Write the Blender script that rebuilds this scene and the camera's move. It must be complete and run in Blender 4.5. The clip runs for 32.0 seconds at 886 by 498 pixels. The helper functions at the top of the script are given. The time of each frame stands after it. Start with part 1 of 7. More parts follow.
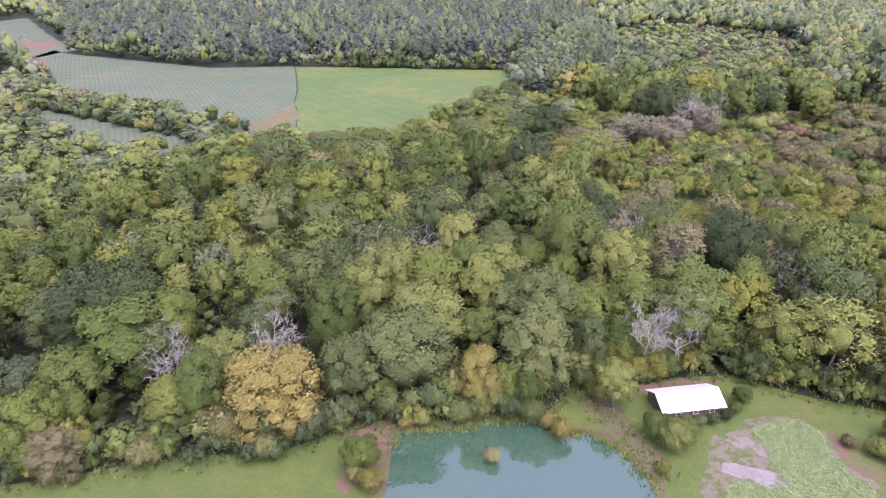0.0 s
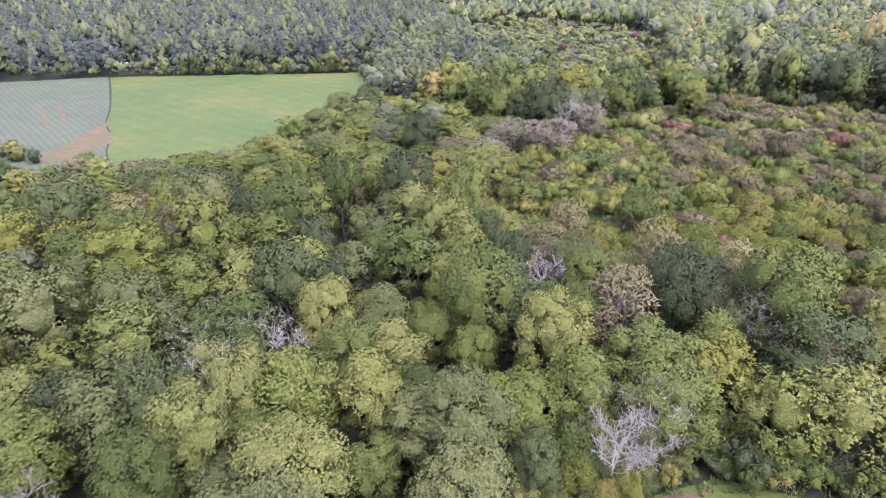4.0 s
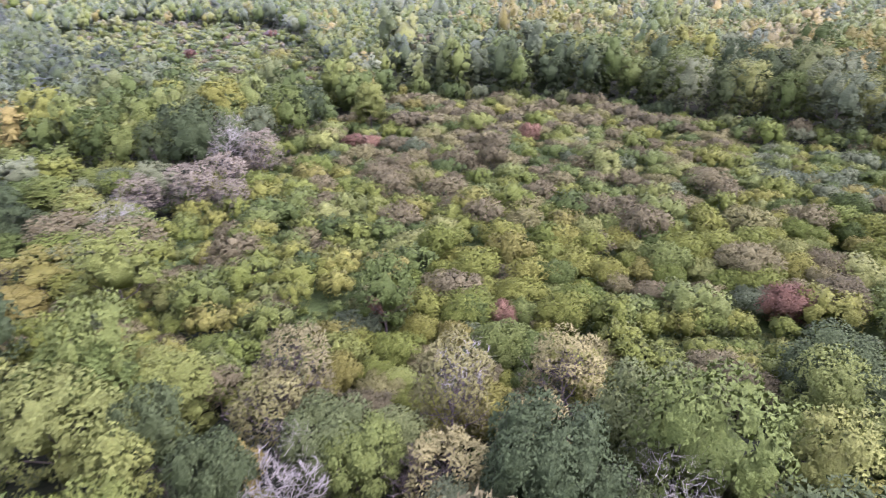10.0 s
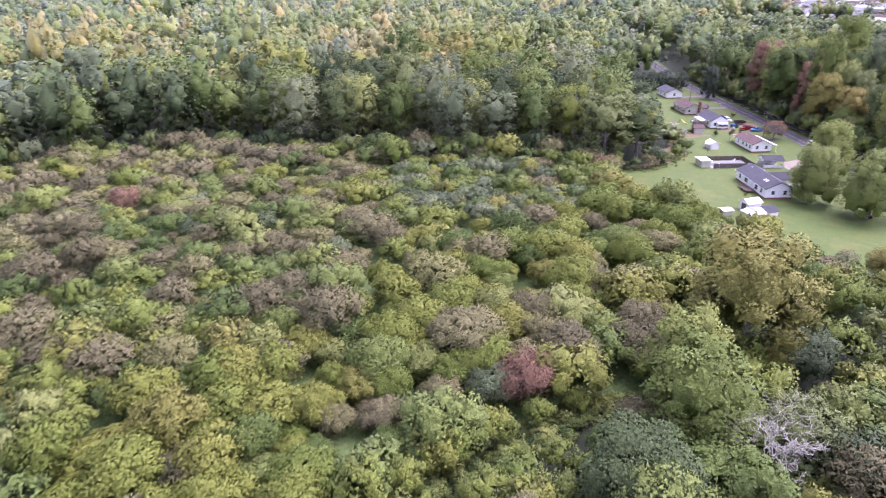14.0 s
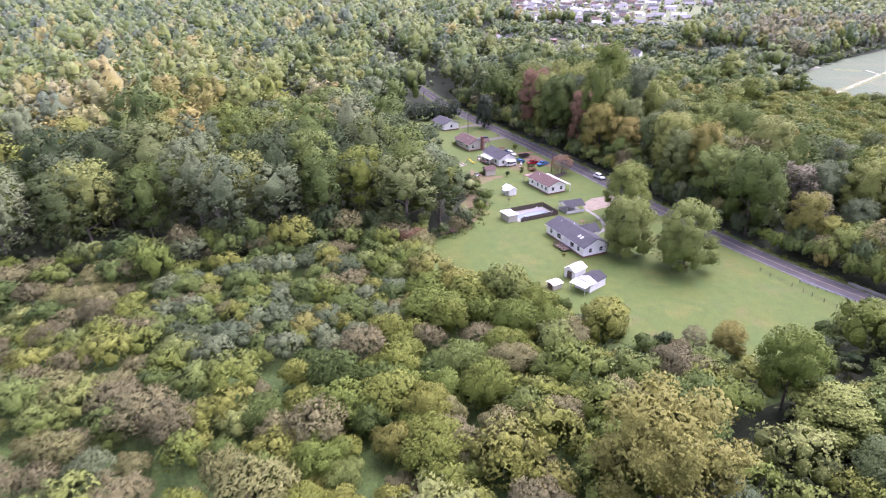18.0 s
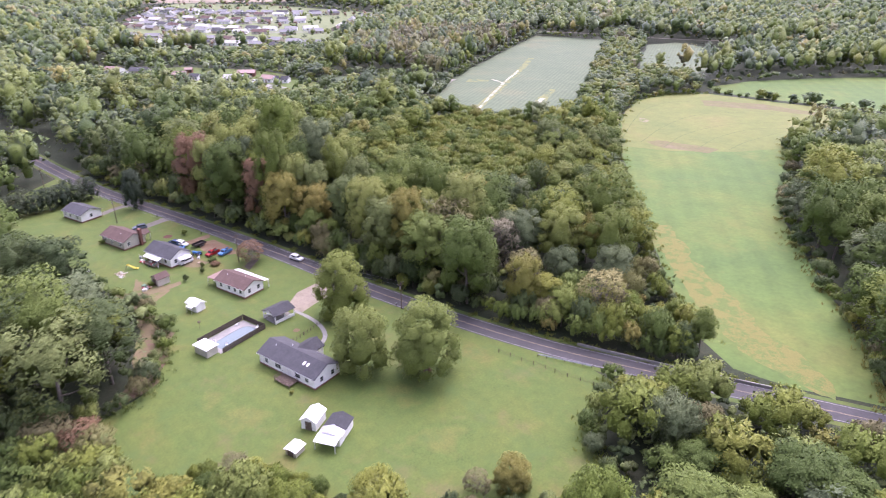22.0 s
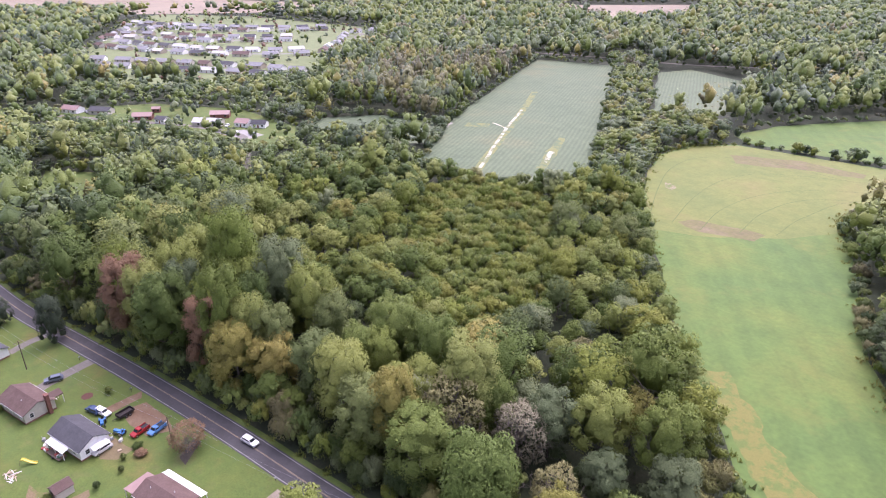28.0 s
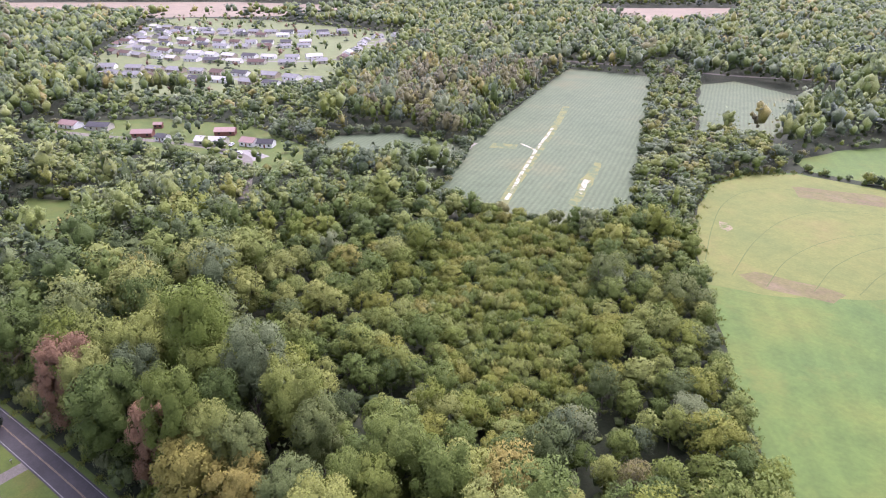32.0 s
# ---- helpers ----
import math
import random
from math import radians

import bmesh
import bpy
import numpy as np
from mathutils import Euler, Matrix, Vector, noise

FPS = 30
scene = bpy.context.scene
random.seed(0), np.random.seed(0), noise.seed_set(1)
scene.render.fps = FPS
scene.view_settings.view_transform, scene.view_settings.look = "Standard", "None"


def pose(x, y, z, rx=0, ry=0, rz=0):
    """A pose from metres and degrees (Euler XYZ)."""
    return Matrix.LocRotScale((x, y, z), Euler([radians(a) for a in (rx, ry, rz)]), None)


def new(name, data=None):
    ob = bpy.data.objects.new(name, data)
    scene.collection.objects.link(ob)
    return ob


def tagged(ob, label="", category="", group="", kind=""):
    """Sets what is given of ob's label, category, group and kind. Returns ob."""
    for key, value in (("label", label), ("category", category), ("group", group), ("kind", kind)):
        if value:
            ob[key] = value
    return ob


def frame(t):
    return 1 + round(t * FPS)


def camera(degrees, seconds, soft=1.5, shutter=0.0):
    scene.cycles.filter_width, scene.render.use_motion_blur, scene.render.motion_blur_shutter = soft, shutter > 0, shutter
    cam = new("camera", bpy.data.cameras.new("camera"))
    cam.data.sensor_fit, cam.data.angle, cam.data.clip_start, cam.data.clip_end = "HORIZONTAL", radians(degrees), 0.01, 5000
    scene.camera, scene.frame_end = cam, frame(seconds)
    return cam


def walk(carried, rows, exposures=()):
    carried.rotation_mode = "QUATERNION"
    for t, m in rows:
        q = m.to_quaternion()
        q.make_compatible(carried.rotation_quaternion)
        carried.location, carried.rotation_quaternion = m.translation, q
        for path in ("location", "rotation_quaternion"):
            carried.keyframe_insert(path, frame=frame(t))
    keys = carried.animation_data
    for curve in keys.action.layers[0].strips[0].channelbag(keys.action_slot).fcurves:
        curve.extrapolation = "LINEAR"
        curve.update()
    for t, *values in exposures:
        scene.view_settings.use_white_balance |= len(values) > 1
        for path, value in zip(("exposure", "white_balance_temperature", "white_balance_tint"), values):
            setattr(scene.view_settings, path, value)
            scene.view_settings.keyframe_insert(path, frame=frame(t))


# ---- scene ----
cam = camera(68.1, 32.0, 1.0, 0.5)
METRES, EYE, TILT, LEAN, TURN = 340.0, 72.5, -24.5, 0.0, 0.0
ROWS = [
    (0.0, 0.0, 0.0, 0.0, -0.0, 0.0, 0.0),
    (0.5, -0.0011, 0.0151, 0.0048, -1.89, -0.0, 0.87),
    (1.0, -0.0018, 0.0303, 0.0095, -3.92, -0.06, 1.81),
    (1.5, -0.0022, 0.0455, 0.014, -5.75, -0.12, 2.64),
    (2.0, -0.002, 0.0607, 0.0187, -7.19, -0.2, 3.28),
    (2.5, -0.0013, 0.0758, 0.0232, -8.61, -0.29, 3.91),
    (4.5, 0.006, 0.1361, 0.041, -13.28, -0.69, 5.88),
    (5.0, 0.0089, 0.1513, 0.0451, -15.61, -0.95, 6.9),
    (5.5, 0.0122, 0.1665, 0.049, -18.23, -1.27, 8.02),
    (6.0, 0.0159, 0.1816, 0.0529, -20.92, -1.66, 9.13),
    (6.5, 0.0201, 0.1966, 0.0568, -23.46, -2.1, 10.19),
    (7.0, 0.025, 0.2116, 0.0605, -26.02, -2.59, 11.23),
    (7.5, 0.0304, 0.226, 0.0646, -28.73, -3.16, 12.32),
    (8.0, 0.0364, 0.2398, 0.0697, -31.4, -3.78, 13.31),
    (8.5, 0.0428, 0.2528, 0.0756, -33.81, -4.36, 14.21),
    (9.0, 0.0497, 0.2654, 0.0813, -34.97, -4.67, 14.61),
    (9.5, 0.0574, 0.2775, 0.0867, -36.57, -5.07, 15.18),
    (10.0, 0.0656, 0.2895, 0.0921, -40.99, -6.3, 16.64),
    (10.5, 0.0744, 0.3012, 0.0977, -45.02, -7.49, 17.9),
    (11.0, 0.0836, 0.3123, 0.1032, -48.44, -8.58, 18.88),
    (11.5, 0.0935, 0.3227, 0.1087, -51.7, -9.67, 19.71),
    (12.0, 0.1046, 0.3318, 0.1133, -57.49, -11.65, 21.1),
    (12.5, 0.1157, 0.342, 0.1181, -67.36, -15.25, 22.88),
    (13.0, 0.1272, 0.3507, 0.1234, -71.75, -17.03, 23.42),
    (13.5, 0.1396, 0.3578, 0.128, -75.12, -18.39, 23.81),
    (14.0, 0.1529, 0.364, 0.1322, -78.97, -19.93, 24.18),
    (14.5, 0.1663, 0.3688, 0.1373, -82.23, -21.3, 24.34),
    (16.5, 0.2229, 0.3772, 0.1581, -93.18, -25.93, 24.7),
    (17.0, 0.2376, 0.3774, 0.1635, -96.48, -27.34, 24.59),
    (17.5, 0.2525, 0.3767, 0.1683, -99.56, -28.61, 24.41),
    (18.0, 0.2675, 0.3752, 0.1729, -102.76, -29.94, 24.11),
    (18.5, 0.2823, 0.3729, 0.1774, -106.54, -31.49, 23.71),
    (19.0, 0.2973, 0.3697, 0.1811, -112.31, -33.76, 22.97),
    (19.5, 0.3126, 0.3664, 0.1848, -117.43, -35.73, 22.06),
    (20.0, 0.3267, 0.3604, 0.1872, -122.36, -37.53, 21.16),
    (20.5, 0.342, 0.3558, 0.1907, -129.98, -40.12, 19.26),
    (21.0, 0.3565, 0.35, 0.1936, -132.12, -40.83, 18.61),
    (21.5, 0.37, 0.3425, 0.1954, -132.73, -41.05, 18.43),
    (22.0, 0.3829, 0.3339, 0.1969, -134.8, -41.72, 17.87),
    (22.5, 0.3959, 0.3254, 0.1983, -137.61, -42.54, 17.04),
    (23.0, 0.4082, 0.3158, 0.1994, -138.68, -42.88, 16.71),
    (23.5, 0.4202, 0.3058, 0.2002, -138.78, -42.94, 16.67),
    (24.0, 0.4317, 0.2953, 0.2011, -138.82, -42.99, 16.64),
    (24.5, 0.4422, 0.285, 0.2014, -138.82, -43.02, 16.6),
    (25.0, 0.453, 0.2736, 0.202, -138.83, -43.07, 16.56),
    (25.5, 0.4642, 0.2621, 0.2024, -138.85, -43.11, 16.51),
    (27.5, 0.5075, 0.2154, 0.2007, -137.12, -42.66, 16.96),
    (28.0, 0.5182, 0.2048, 0.1979, -135.21, -42.1, 17.5),
    (28.5, 0.5285, 0.1941, 0.1947, -134.97, -42.04, 17.62),
    (29.0, 0.5395, 0.184, 0.1909, -134.97, -42.05, 17.64),
    (29.5, 0.5505, 0.174, 0.1865, -134.81, -42.0, 17.7),
    (30.0, 0.5616, 0.1642, 0.1827, -134.31, -41.86, 17.85),
    (30.5, 0.5725, 0.1544, 0.179, -133.57, -41.66, 18.08),
    (31.0, 0.5836, 0.1445, 0.1747, -133.16, -41.51, 18.19),
    (31.5, 0.5949, 0.1347, 0.1705, -133.05, -41.46, 18.25),
    (32.0, 0.6062, 0.1252, 0.1665, -133.04, -41.42, 18.25),
]
walk(cam, [(t, pose(0, 0, EYE, TILT, LEAN, TURN) @ pose(METRES * x, METRES * y, METRES * z, 90 + pitch, roll, yaw)) for t, x, y, z, yaw, pitch, roll in ROWS], [(0, 1.61, 5800, 46), (5, 1.76, 5690, 49), (9, 1.88, 5660, 49), (14, 2.02, 5660, 48), (19, 1.94, 5900, 42), (23, 1.81, 6000, 39), (32, 1.71, 6030, 37)])

# ---- light ----
world = bpy.data.worlds.new("overcast_sky")
scene.world = world
world.use_nodes = True
wn, wl = world.node_tree.nodes, world.node_tree.links
sky = wn.new("ShaderNodeTexSky")
sky.sky_type, sky.sun_disc = "NISHITA", False
sky.sun_elevation, sky.sun_rotation = radians(56), radians(160)
sky.air_density, sky.dust_density, sky.ozone_density, sky.altitude = 0.9, 3.0, 1.0, 200
wn["Background"].inputs["Strength"].default_value = 0.135
cloud = wn.new("ShaderNodeHueSaturation")     # a high overcast takes most of the blue out of the sky
cloud.inputs["Saturation"].default_value = 0.45
wl.new(sky.outputs["Color"], cloud.inputs["Color"])
wl.new(cloud.outputs["Color"], wn["Background"].inputs["Color"])
sun_data = bpy.data.lights.new("sun", "SUN")
sun_data.energy, sun_data.angle, sun_data.color = 1.05, radians(60), (1.0, 0.97, 0.94)
sun = new("sun", sun_data)
sun.matrix_world = pose(0, 0, 300, 24, 0, 20)


# ---- materials ----
def mat(name, rough=0.8, metal=0.0):
    m = bpy.data.materials.new(name)
    m.use_nodes = True
    b = m.node_tree.nodes["Principled BSDF"]
    b.inputs["Roughness"].default_value, b.inputs["Metallic"].default_value = rough, metal
    return m, m.node_tree.nodes, m.node_tree.links, b


def ramp(nodes, links, fac, stops):
    r = nodes.new("ShaderNodeValToRGB")
    e = r.color_ramp.elements
    for i, (p, c) in enumerate(stops):
        s = e[i] if i < 2 else e.new(p)
        s.position, s.color = p, (*c, 1)
    links.new(fac, r.inputs["Fac"])
    return r.outputs["Color"]


def noise_tex(nodes, links, scale, detail=4, rough=0.55, vec=None):
    n = nodes.new("ShaderNodeTexNoise")
    n.inputs["Scale"].default_value, n.inputs["Detail"].default_value, n.inputs["Roughness"].default_value = scale, detail, rough
    if vec is None:
        vec = nodes.new("ShaderNodeNewGeometry").outputs["Position"]
    links.new(vec, n.inputs["Vector"])
    return n.outputs["Fac"]


def mix(nodes, links, fac, a, b, kind="MIX"):
    m = nodes.new("ShaderNodeMix")
    m.data_type, m.blend_type = "RGBA", kind
    for sock, v in ((m.inputs[0], fac), (m.inputs[6], a), (m.inputs[7], b)):
        if isinstance(v, (int, float)):
            sock.default_value = v
        elif isinstance(v, tuple):
            sock.default_value = (*v, 1)
        else:
            links.new(v, sock)
    return m.outputs[2]


def bump(nodes, links, b, height, dist, strength=0.6):
    n = nodes.new("ShaderNodeBump")
    n.inputs["Strength"].default_value, n.inputs["Distance"].default_value = strength, dist
    links.new(height, n.inputs["Height"])
    links.new(n.outputs["Normal"], b.inputs["Normal"])


def patchy(name, big, small, s_big, s_small, rough=0.9, dist=0.0):
    """A surface of two scales: stops of the broad patches, and a fine grain (light, dark) over them."""
    m, n, l, b = mat(name, rough)
    base = ramp(n, l, noise_tex(n, l, s_big, 5, 0.6), big)
    grain = noise_tex(n, l, s_small, 4, 0.65)
    mid = noise_tex(n, l, (s_big * s_small) ** 0.5, 5, 0.7)
    base = mix(n, l, 1.0, base, ramp(n, l, mid, ((0.3, (0.84, 0.86, 0.84)), (0.7, (1.12, 1.10, 1.10)))), "MULTIPLY")
    c = mix(n, l, 1.0, base, ramp(n, l, grain, ((0.3, (small[0],) * 3), (0.7, (small[1],) * 3))), "MULTIPLY")
    l.new(c, b.inputs["Base Color"])
    if dist:
        bump(n, l, b, grain, dist)
    return m


def plain(name, colour, rough=0.7, metal=0.0, grain=0.12, scale=3.0):
    """A painted or moulded surface with slight dirt."""
    m, n, l, b = mat(name, rough, metal)
    d = noise_tex(n, l, scale, 5, 0.6)
    lo, hi = tuple(c * (1 - grain) for c in colour), tuple(min(1, c * (1 + grain * 0.5)) for c in colour)
    l.new(ramp(n, l, d, ((0.35, lo), (0.65, hi))), b.inputs["Base Color"])
    return m


LEAF = {
    "green": ((0.0, (0.075, 0.114, 0.028)), (0.35, (0.117, 0.167, 0.038)), (0.7, (0.171, 0.221, 0.053)), (1.0, (0.243, 0.272, 0.076))),
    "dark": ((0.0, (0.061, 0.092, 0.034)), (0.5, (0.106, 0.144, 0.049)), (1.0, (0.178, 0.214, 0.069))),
    "light": ((0.0, (0.126, 0.169, 0.035)), (0.5, (0.184, 0.230, 0.050)), (1.0, (0.256, 0.286, 0.075))),
    "olive": ((0.0, (0.139, 0.190, 0.034)), (0.55, (0.193, 0.227, 0.041)), (0.85, (0.228, 0.241, 0.048)), (1.0, (0.218, 0.212, 0.052))),
    "yellow": ((0.0, (0.209, 0.200, 0.050)), (0.6, (0.277, 0.252, 0.064)), (1.0, (0.316, 0.265, 0.079))),
    "brown": ((0.0, (0.141, 0.131, 0.062)), (0.45, (0.199, 0.183, 0.087)), (0.75, (0.222, 0.213, 0.088)), (1.0, (0.229, 0.235, 0.079))),
    "grey": ((0.0, (0.094, 0.128, 0.060)), (0.5, (0.143, 0.182, 0.084)), (1.0, (0.204, 0.240, 0.114))),
    "red": ((0.0, (0.167, 0.090, 0.058)), (1.0, (0.267, 0.168, 0.098))),
    "pine": ((0.0, (0.049, 0.072, 0.045)), (1.0, (0.107, 0.130, 0.072))),
    "tan": ((0.0, (0.230, 0.232, 0.082)), (0.5, (0.275, 0.268, 0.099)), (1.0, (0.332, 0.305, 0.125))),
    "ash": ((0.0, (0.250, 0.232, 0.150)), (1.0, (0.325, 0.300, 0.200))),
    "twig": ((0.0, (0.300, 0.298, 0.235)), (1.0, (0.400, 0.396, 0.315))),
}


def leaf_mat(name, stops, single, haze_sheen=0.0):
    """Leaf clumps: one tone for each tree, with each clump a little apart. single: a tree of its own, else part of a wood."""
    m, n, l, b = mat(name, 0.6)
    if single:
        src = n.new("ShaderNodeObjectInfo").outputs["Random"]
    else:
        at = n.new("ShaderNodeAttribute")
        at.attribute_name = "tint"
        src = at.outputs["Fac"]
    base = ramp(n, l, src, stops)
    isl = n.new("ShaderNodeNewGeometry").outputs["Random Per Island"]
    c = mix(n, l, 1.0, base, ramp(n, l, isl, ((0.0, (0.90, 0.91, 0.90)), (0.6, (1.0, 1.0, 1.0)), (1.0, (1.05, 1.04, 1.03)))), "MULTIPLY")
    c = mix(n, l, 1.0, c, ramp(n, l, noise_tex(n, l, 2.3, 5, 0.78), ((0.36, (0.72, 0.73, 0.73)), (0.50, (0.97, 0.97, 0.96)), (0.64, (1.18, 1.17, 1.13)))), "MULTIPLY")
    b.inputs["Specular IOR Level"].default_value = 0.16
    # Distance haze is put into the leaves as a pale blue sheen.
    b.inputs["Sheen Weight"].default_value, b.inputs["Sheen Roughness"].default_value = haze_sheen, 0.5
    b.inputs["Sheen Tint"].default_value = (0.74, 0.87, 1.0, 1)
    vor = n.new("ShaderNodeTexVoronoi")
    vor.inputs["Scale"].default_value = 2.4
    l.new(n.new("ShaderNodeNewGeometry").outputs["Position"], vor.inputs["Vector"])
    relief = n.new("ShaderNodeMath")
    relief.operation = "SUBTRACT"
    l.new(noise_tex(n, l, 4.5, 3, 0.7), relief.inputs[0])
    l.new(vor.outputs["Distance"], relief.inputs[1])
    bump(n, l, b, relief.outputs["Value"], 0.3, 0.6)
    l.new(c, b.inputs["Base Color"])
    tr = n.new("ShaderNodeBsdfTranslucent")
    l.new(c, tr.inputs["Color"])
    sh = n.new("ShaderNodeMixShader")
    sh.inputs["Fac"].default_value = 0.09
    l.new(b.outputs["BSDF"], sh.inputs[1])
    l.new(tr.outputs["BSDF"], sh.inputs[2])
    l.new(sh.outputs["Shader"], n["Material Output"].inputs["Surface"])
    return m


KINDS = list(LEAF)
LEAF_ONE = {k: leaf_mat("leaves_" + k, v, True) for k, v in LEAF.items()}
# One leaf surface in three copies; only the haze put into the sheen differs.
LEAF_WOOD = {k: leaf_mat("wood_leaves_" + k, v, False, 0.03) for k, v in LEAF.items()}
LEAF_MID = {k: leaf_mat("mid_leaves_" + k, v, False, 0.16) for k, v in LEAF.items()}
LEAF_FAR = {k: leaf_mat("far_leaves_" + k, v, False, 0.14 if k in ("pine", "dark") else 0.20) for k, v in LEAF.items()}     # stronger bluish sheen, standing in for haze over far woods
BARK = patchy("bark", ((0.3, (0.10, 0.08, 0.065)), (0.7, (0.19, 0.165, 0.14))), (0.7, 1.15), 0.8, 9, 0.9, 0.03)
GREY_BARK = patchy("dead_bark", ((0.3, (0.34, 0.335, 0.27)), (0.7, (0.49, 0.485, 0.395))), (0.75, 1.1), 0.8, 9, 0.9, 0.02)
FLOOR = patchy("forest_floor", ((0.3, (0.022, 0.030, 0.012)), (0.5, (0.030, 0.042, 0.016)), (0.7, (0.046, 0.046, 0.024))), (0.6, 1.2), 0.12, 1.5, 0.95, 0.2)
WEED = patchy("rank_weeds", ((0.3, (0.060, 0.100, 0.026)), (0.55, (0.105, 0.165, 0.040)), (0.75, (0.135, 0.165, 0.050))), (0.6, 1.2), 0.12, 1.5, 0.95, 0.3)
LAWN = patchy("lawn_grass", ((0.30, (0.138, 0.135, 0.033)), (0.41, (0.098, 0.131, 0.022)), (0.58, (0.081, 0.125, 0.021)), (0.70, (0.123, 0.139, 0.029))), (0.8, 1.12), 0.07, 2.2, 0.9, 0.05)
def blotch(m, colour, scale, low, high, amount):
    """Worn or yellowed blotches over a grass surface."""
    n, l = m.node_tree.nodes, m.node_tree.links
    b = n["Principled BSDF"]
    old = b.inputs["Base Color"].links[0].from_socket
    f = ramp(n, l, noise_tex(n, l, scale, 7, 0.68), ((low, (0, 0, 0)), (high, (amount,) * 3)))
    l.new(mix(n, l, f, old, colour), b.inputs["Base Color"])
    return m


blotch(LAWN, (0.160, 0.118, 0.062), 0.085, 0.57, 0.76, 0.6)
blotch(LAWN, (0.070, 0.118, 0.026), 0.16, 0.52, 0.70, 0.7)
BRIGHT = patchy("hay_field", ((0.34, (0.076, 0.134, 0.029)), (0.50, (0.090, 0.147, 0.029)), (0.61, (0.116, 0.157, 0.031)), (0.72, (0.146, 0.158, 0.036))), (0.85, 1.1), 0.018, 0.7, 0.9, 0.05)
SOY = patchy("bean_field", ((0.3, (0.094, 0.132, 0.068)), (0.55, (0.110, 0.146, 0.076)), (0.75, (0.146, 0.158, 0.078))), (0.8, 1.12), 0.02, 0.6, 0.9, 0.1)
def furrows(m, angle, gap, low):
    """Crop rows over a field."""
    n, l = m.node_tree.nodes, m.node_tree.links
    b = n["Principled BSDF"]
    old = b.inputs["Base Color"].links[0].from_socket
    mp = n.new("ShaderNodeMapping")
    mp.inputs["Rotation"].default_value = (0, 0, radians(angle))
    l.new(n.new("ShaderNodeNewGeometry").outputs["Position"], mp.inputs["Vector"])
    w = n.new("ShaderNodeTexWave")
    w.inputs["Scale"].default_value, w.inputs["Distortion"].default_value, w.inputs["Detail"].default_value = 0.314 / gap * 1.0, 2.5, 3
    w.inputs["Detail Scale"].default_value = 0.4
    l.new(mp.outputs["Vector"], w.inputs["Vector"])
    l.new(mix(n, l, 1.0, old, ramp(n, l, w.outputs["Fac"], ((0.2, (low, low, low)), (0.7, (1.05, 1.05, 1.05)))), "MULTIPLY"), b.inputs["Base Color"])
    return m


blotch(BRIGHT, (0.172, 0.170, 0.038), 0.045, 0.55, 0.74, 0.6)
furrows(SOY, 153, 2.6, 0.87)
furrows(BRIGHT, -35, 8.0, 0.98)
def worn(name, soil, grass, scale=0.35):
    """Bare soil with grass coming through in uneven patches."""
    m, n, l, b = mat(name, 0.95)
    big = noise_tex(n, l, scale, 8, 0.72)
    fine = noise_tex(n, l, 4.0, 4, 0.6)
    a = ramp(n, l, fine, ((0.3, tuple(c * 0.75 for c in soil)), (0.7, tuple(c * 1.15 for c in soil))))
    g = ramp(n, l, fine, ((0.3, tuple(c * 0.75 for c in grass)), (0.7, tuple(c * 1.2 for c in grass))))
    l.new(mix(n, l, ramp(n, l, big, ((0.47, (0, 0, 0)), (0.56, (1, 1, 1)))), a, g), b.inputs["Base Color"])
    bump(n, l, b, fine, 0.05)
    return m


WORN_CLAY = worn("worn_clay", (0.165, 0.100, 0.068), (0.105, 0.120, 0.034))
WORN_MUD = worn("worn_mud", (0.125, 0.088, 0.054), (0.110, 0.122, 0.036), 0.45)
DIRT = patchy("red_clay", ((0.3, (0.150, 0.088, 0.050)), (0.7, (0.205, 0.142, 0.090))), (0.8, 1.15), 0.25, 3, 0.95, 0.03)
SAND = patchy("pale_washed_soil", ((0.3, (0.285, 0.260, 0.220)), (0.7, (0.345, 0.325, 0.290))), (0.85, 1.1), 0.3, 3, 0.95, 0.02)
STUBBLE = patchy("ploughed_field", ((0.3, (0.212, 0.173, 0.121)), (0.7, (0.259, 0.211, 0.148))), (0.85, 1.1), 0.01, 0.3, 0.95)
ASPHALT = patchy("asphalt", ((0.3, (0.052, 0.048, 0.050)), (0.7, (0.072, 0.068, 0.071))), (0.85, 1.12), 0.2, 6, 0.85, 0.01)
PALE_GRAVEL = patchy("pale_gravel", ((0.3, (0.215, 0.178, 0.130)), (0.7, (0.300, 0.255, 0.195))), (0.8, 1.15), 0.4, 5, 0.95, 0.02)
GRAVEL = patchy("gravel", ((0.3, (0.138, 0.124, 0.105)), (0.7, (0.198, 0.182, 0.160))), (0.8, 1.15), 0.4, 5, 0.95, 0.02)
CONCRETE = patchy("concrete", ((0.3, (0.223, 0.214, 0.198)), (0.7, (0.298, 0.285, 0.267))), (0.9, 1.06), 0.4, 5, 0.85, 0.005)
LINE_WHITE = plain("road_paint_white", (0.300, 0.298, 0.290), 0.7, 0, 0.25, 2)
LINE_YELLOW = plain("road_paint_yellow", (0.294, 0.231, 0.140), 0.7, 0, 0.25, 2)
WHITE = plain("white_siding", (0.84, 0.83, 0.81), 0.55, 0, 0.08, 1.2)
TRIM = plain("white_trim", (0.74, 0.74, 0.73), 0.5, 0, 0.06, 2)
CREAM = plain("cream_siding", (0.496, 0.464, 0.400), 0.6, 0, 0.1, 1.2)
BRICK = plain("red_brick", (0.20, 0.085, 0.065), 0.85, 0, 0.3, 5)
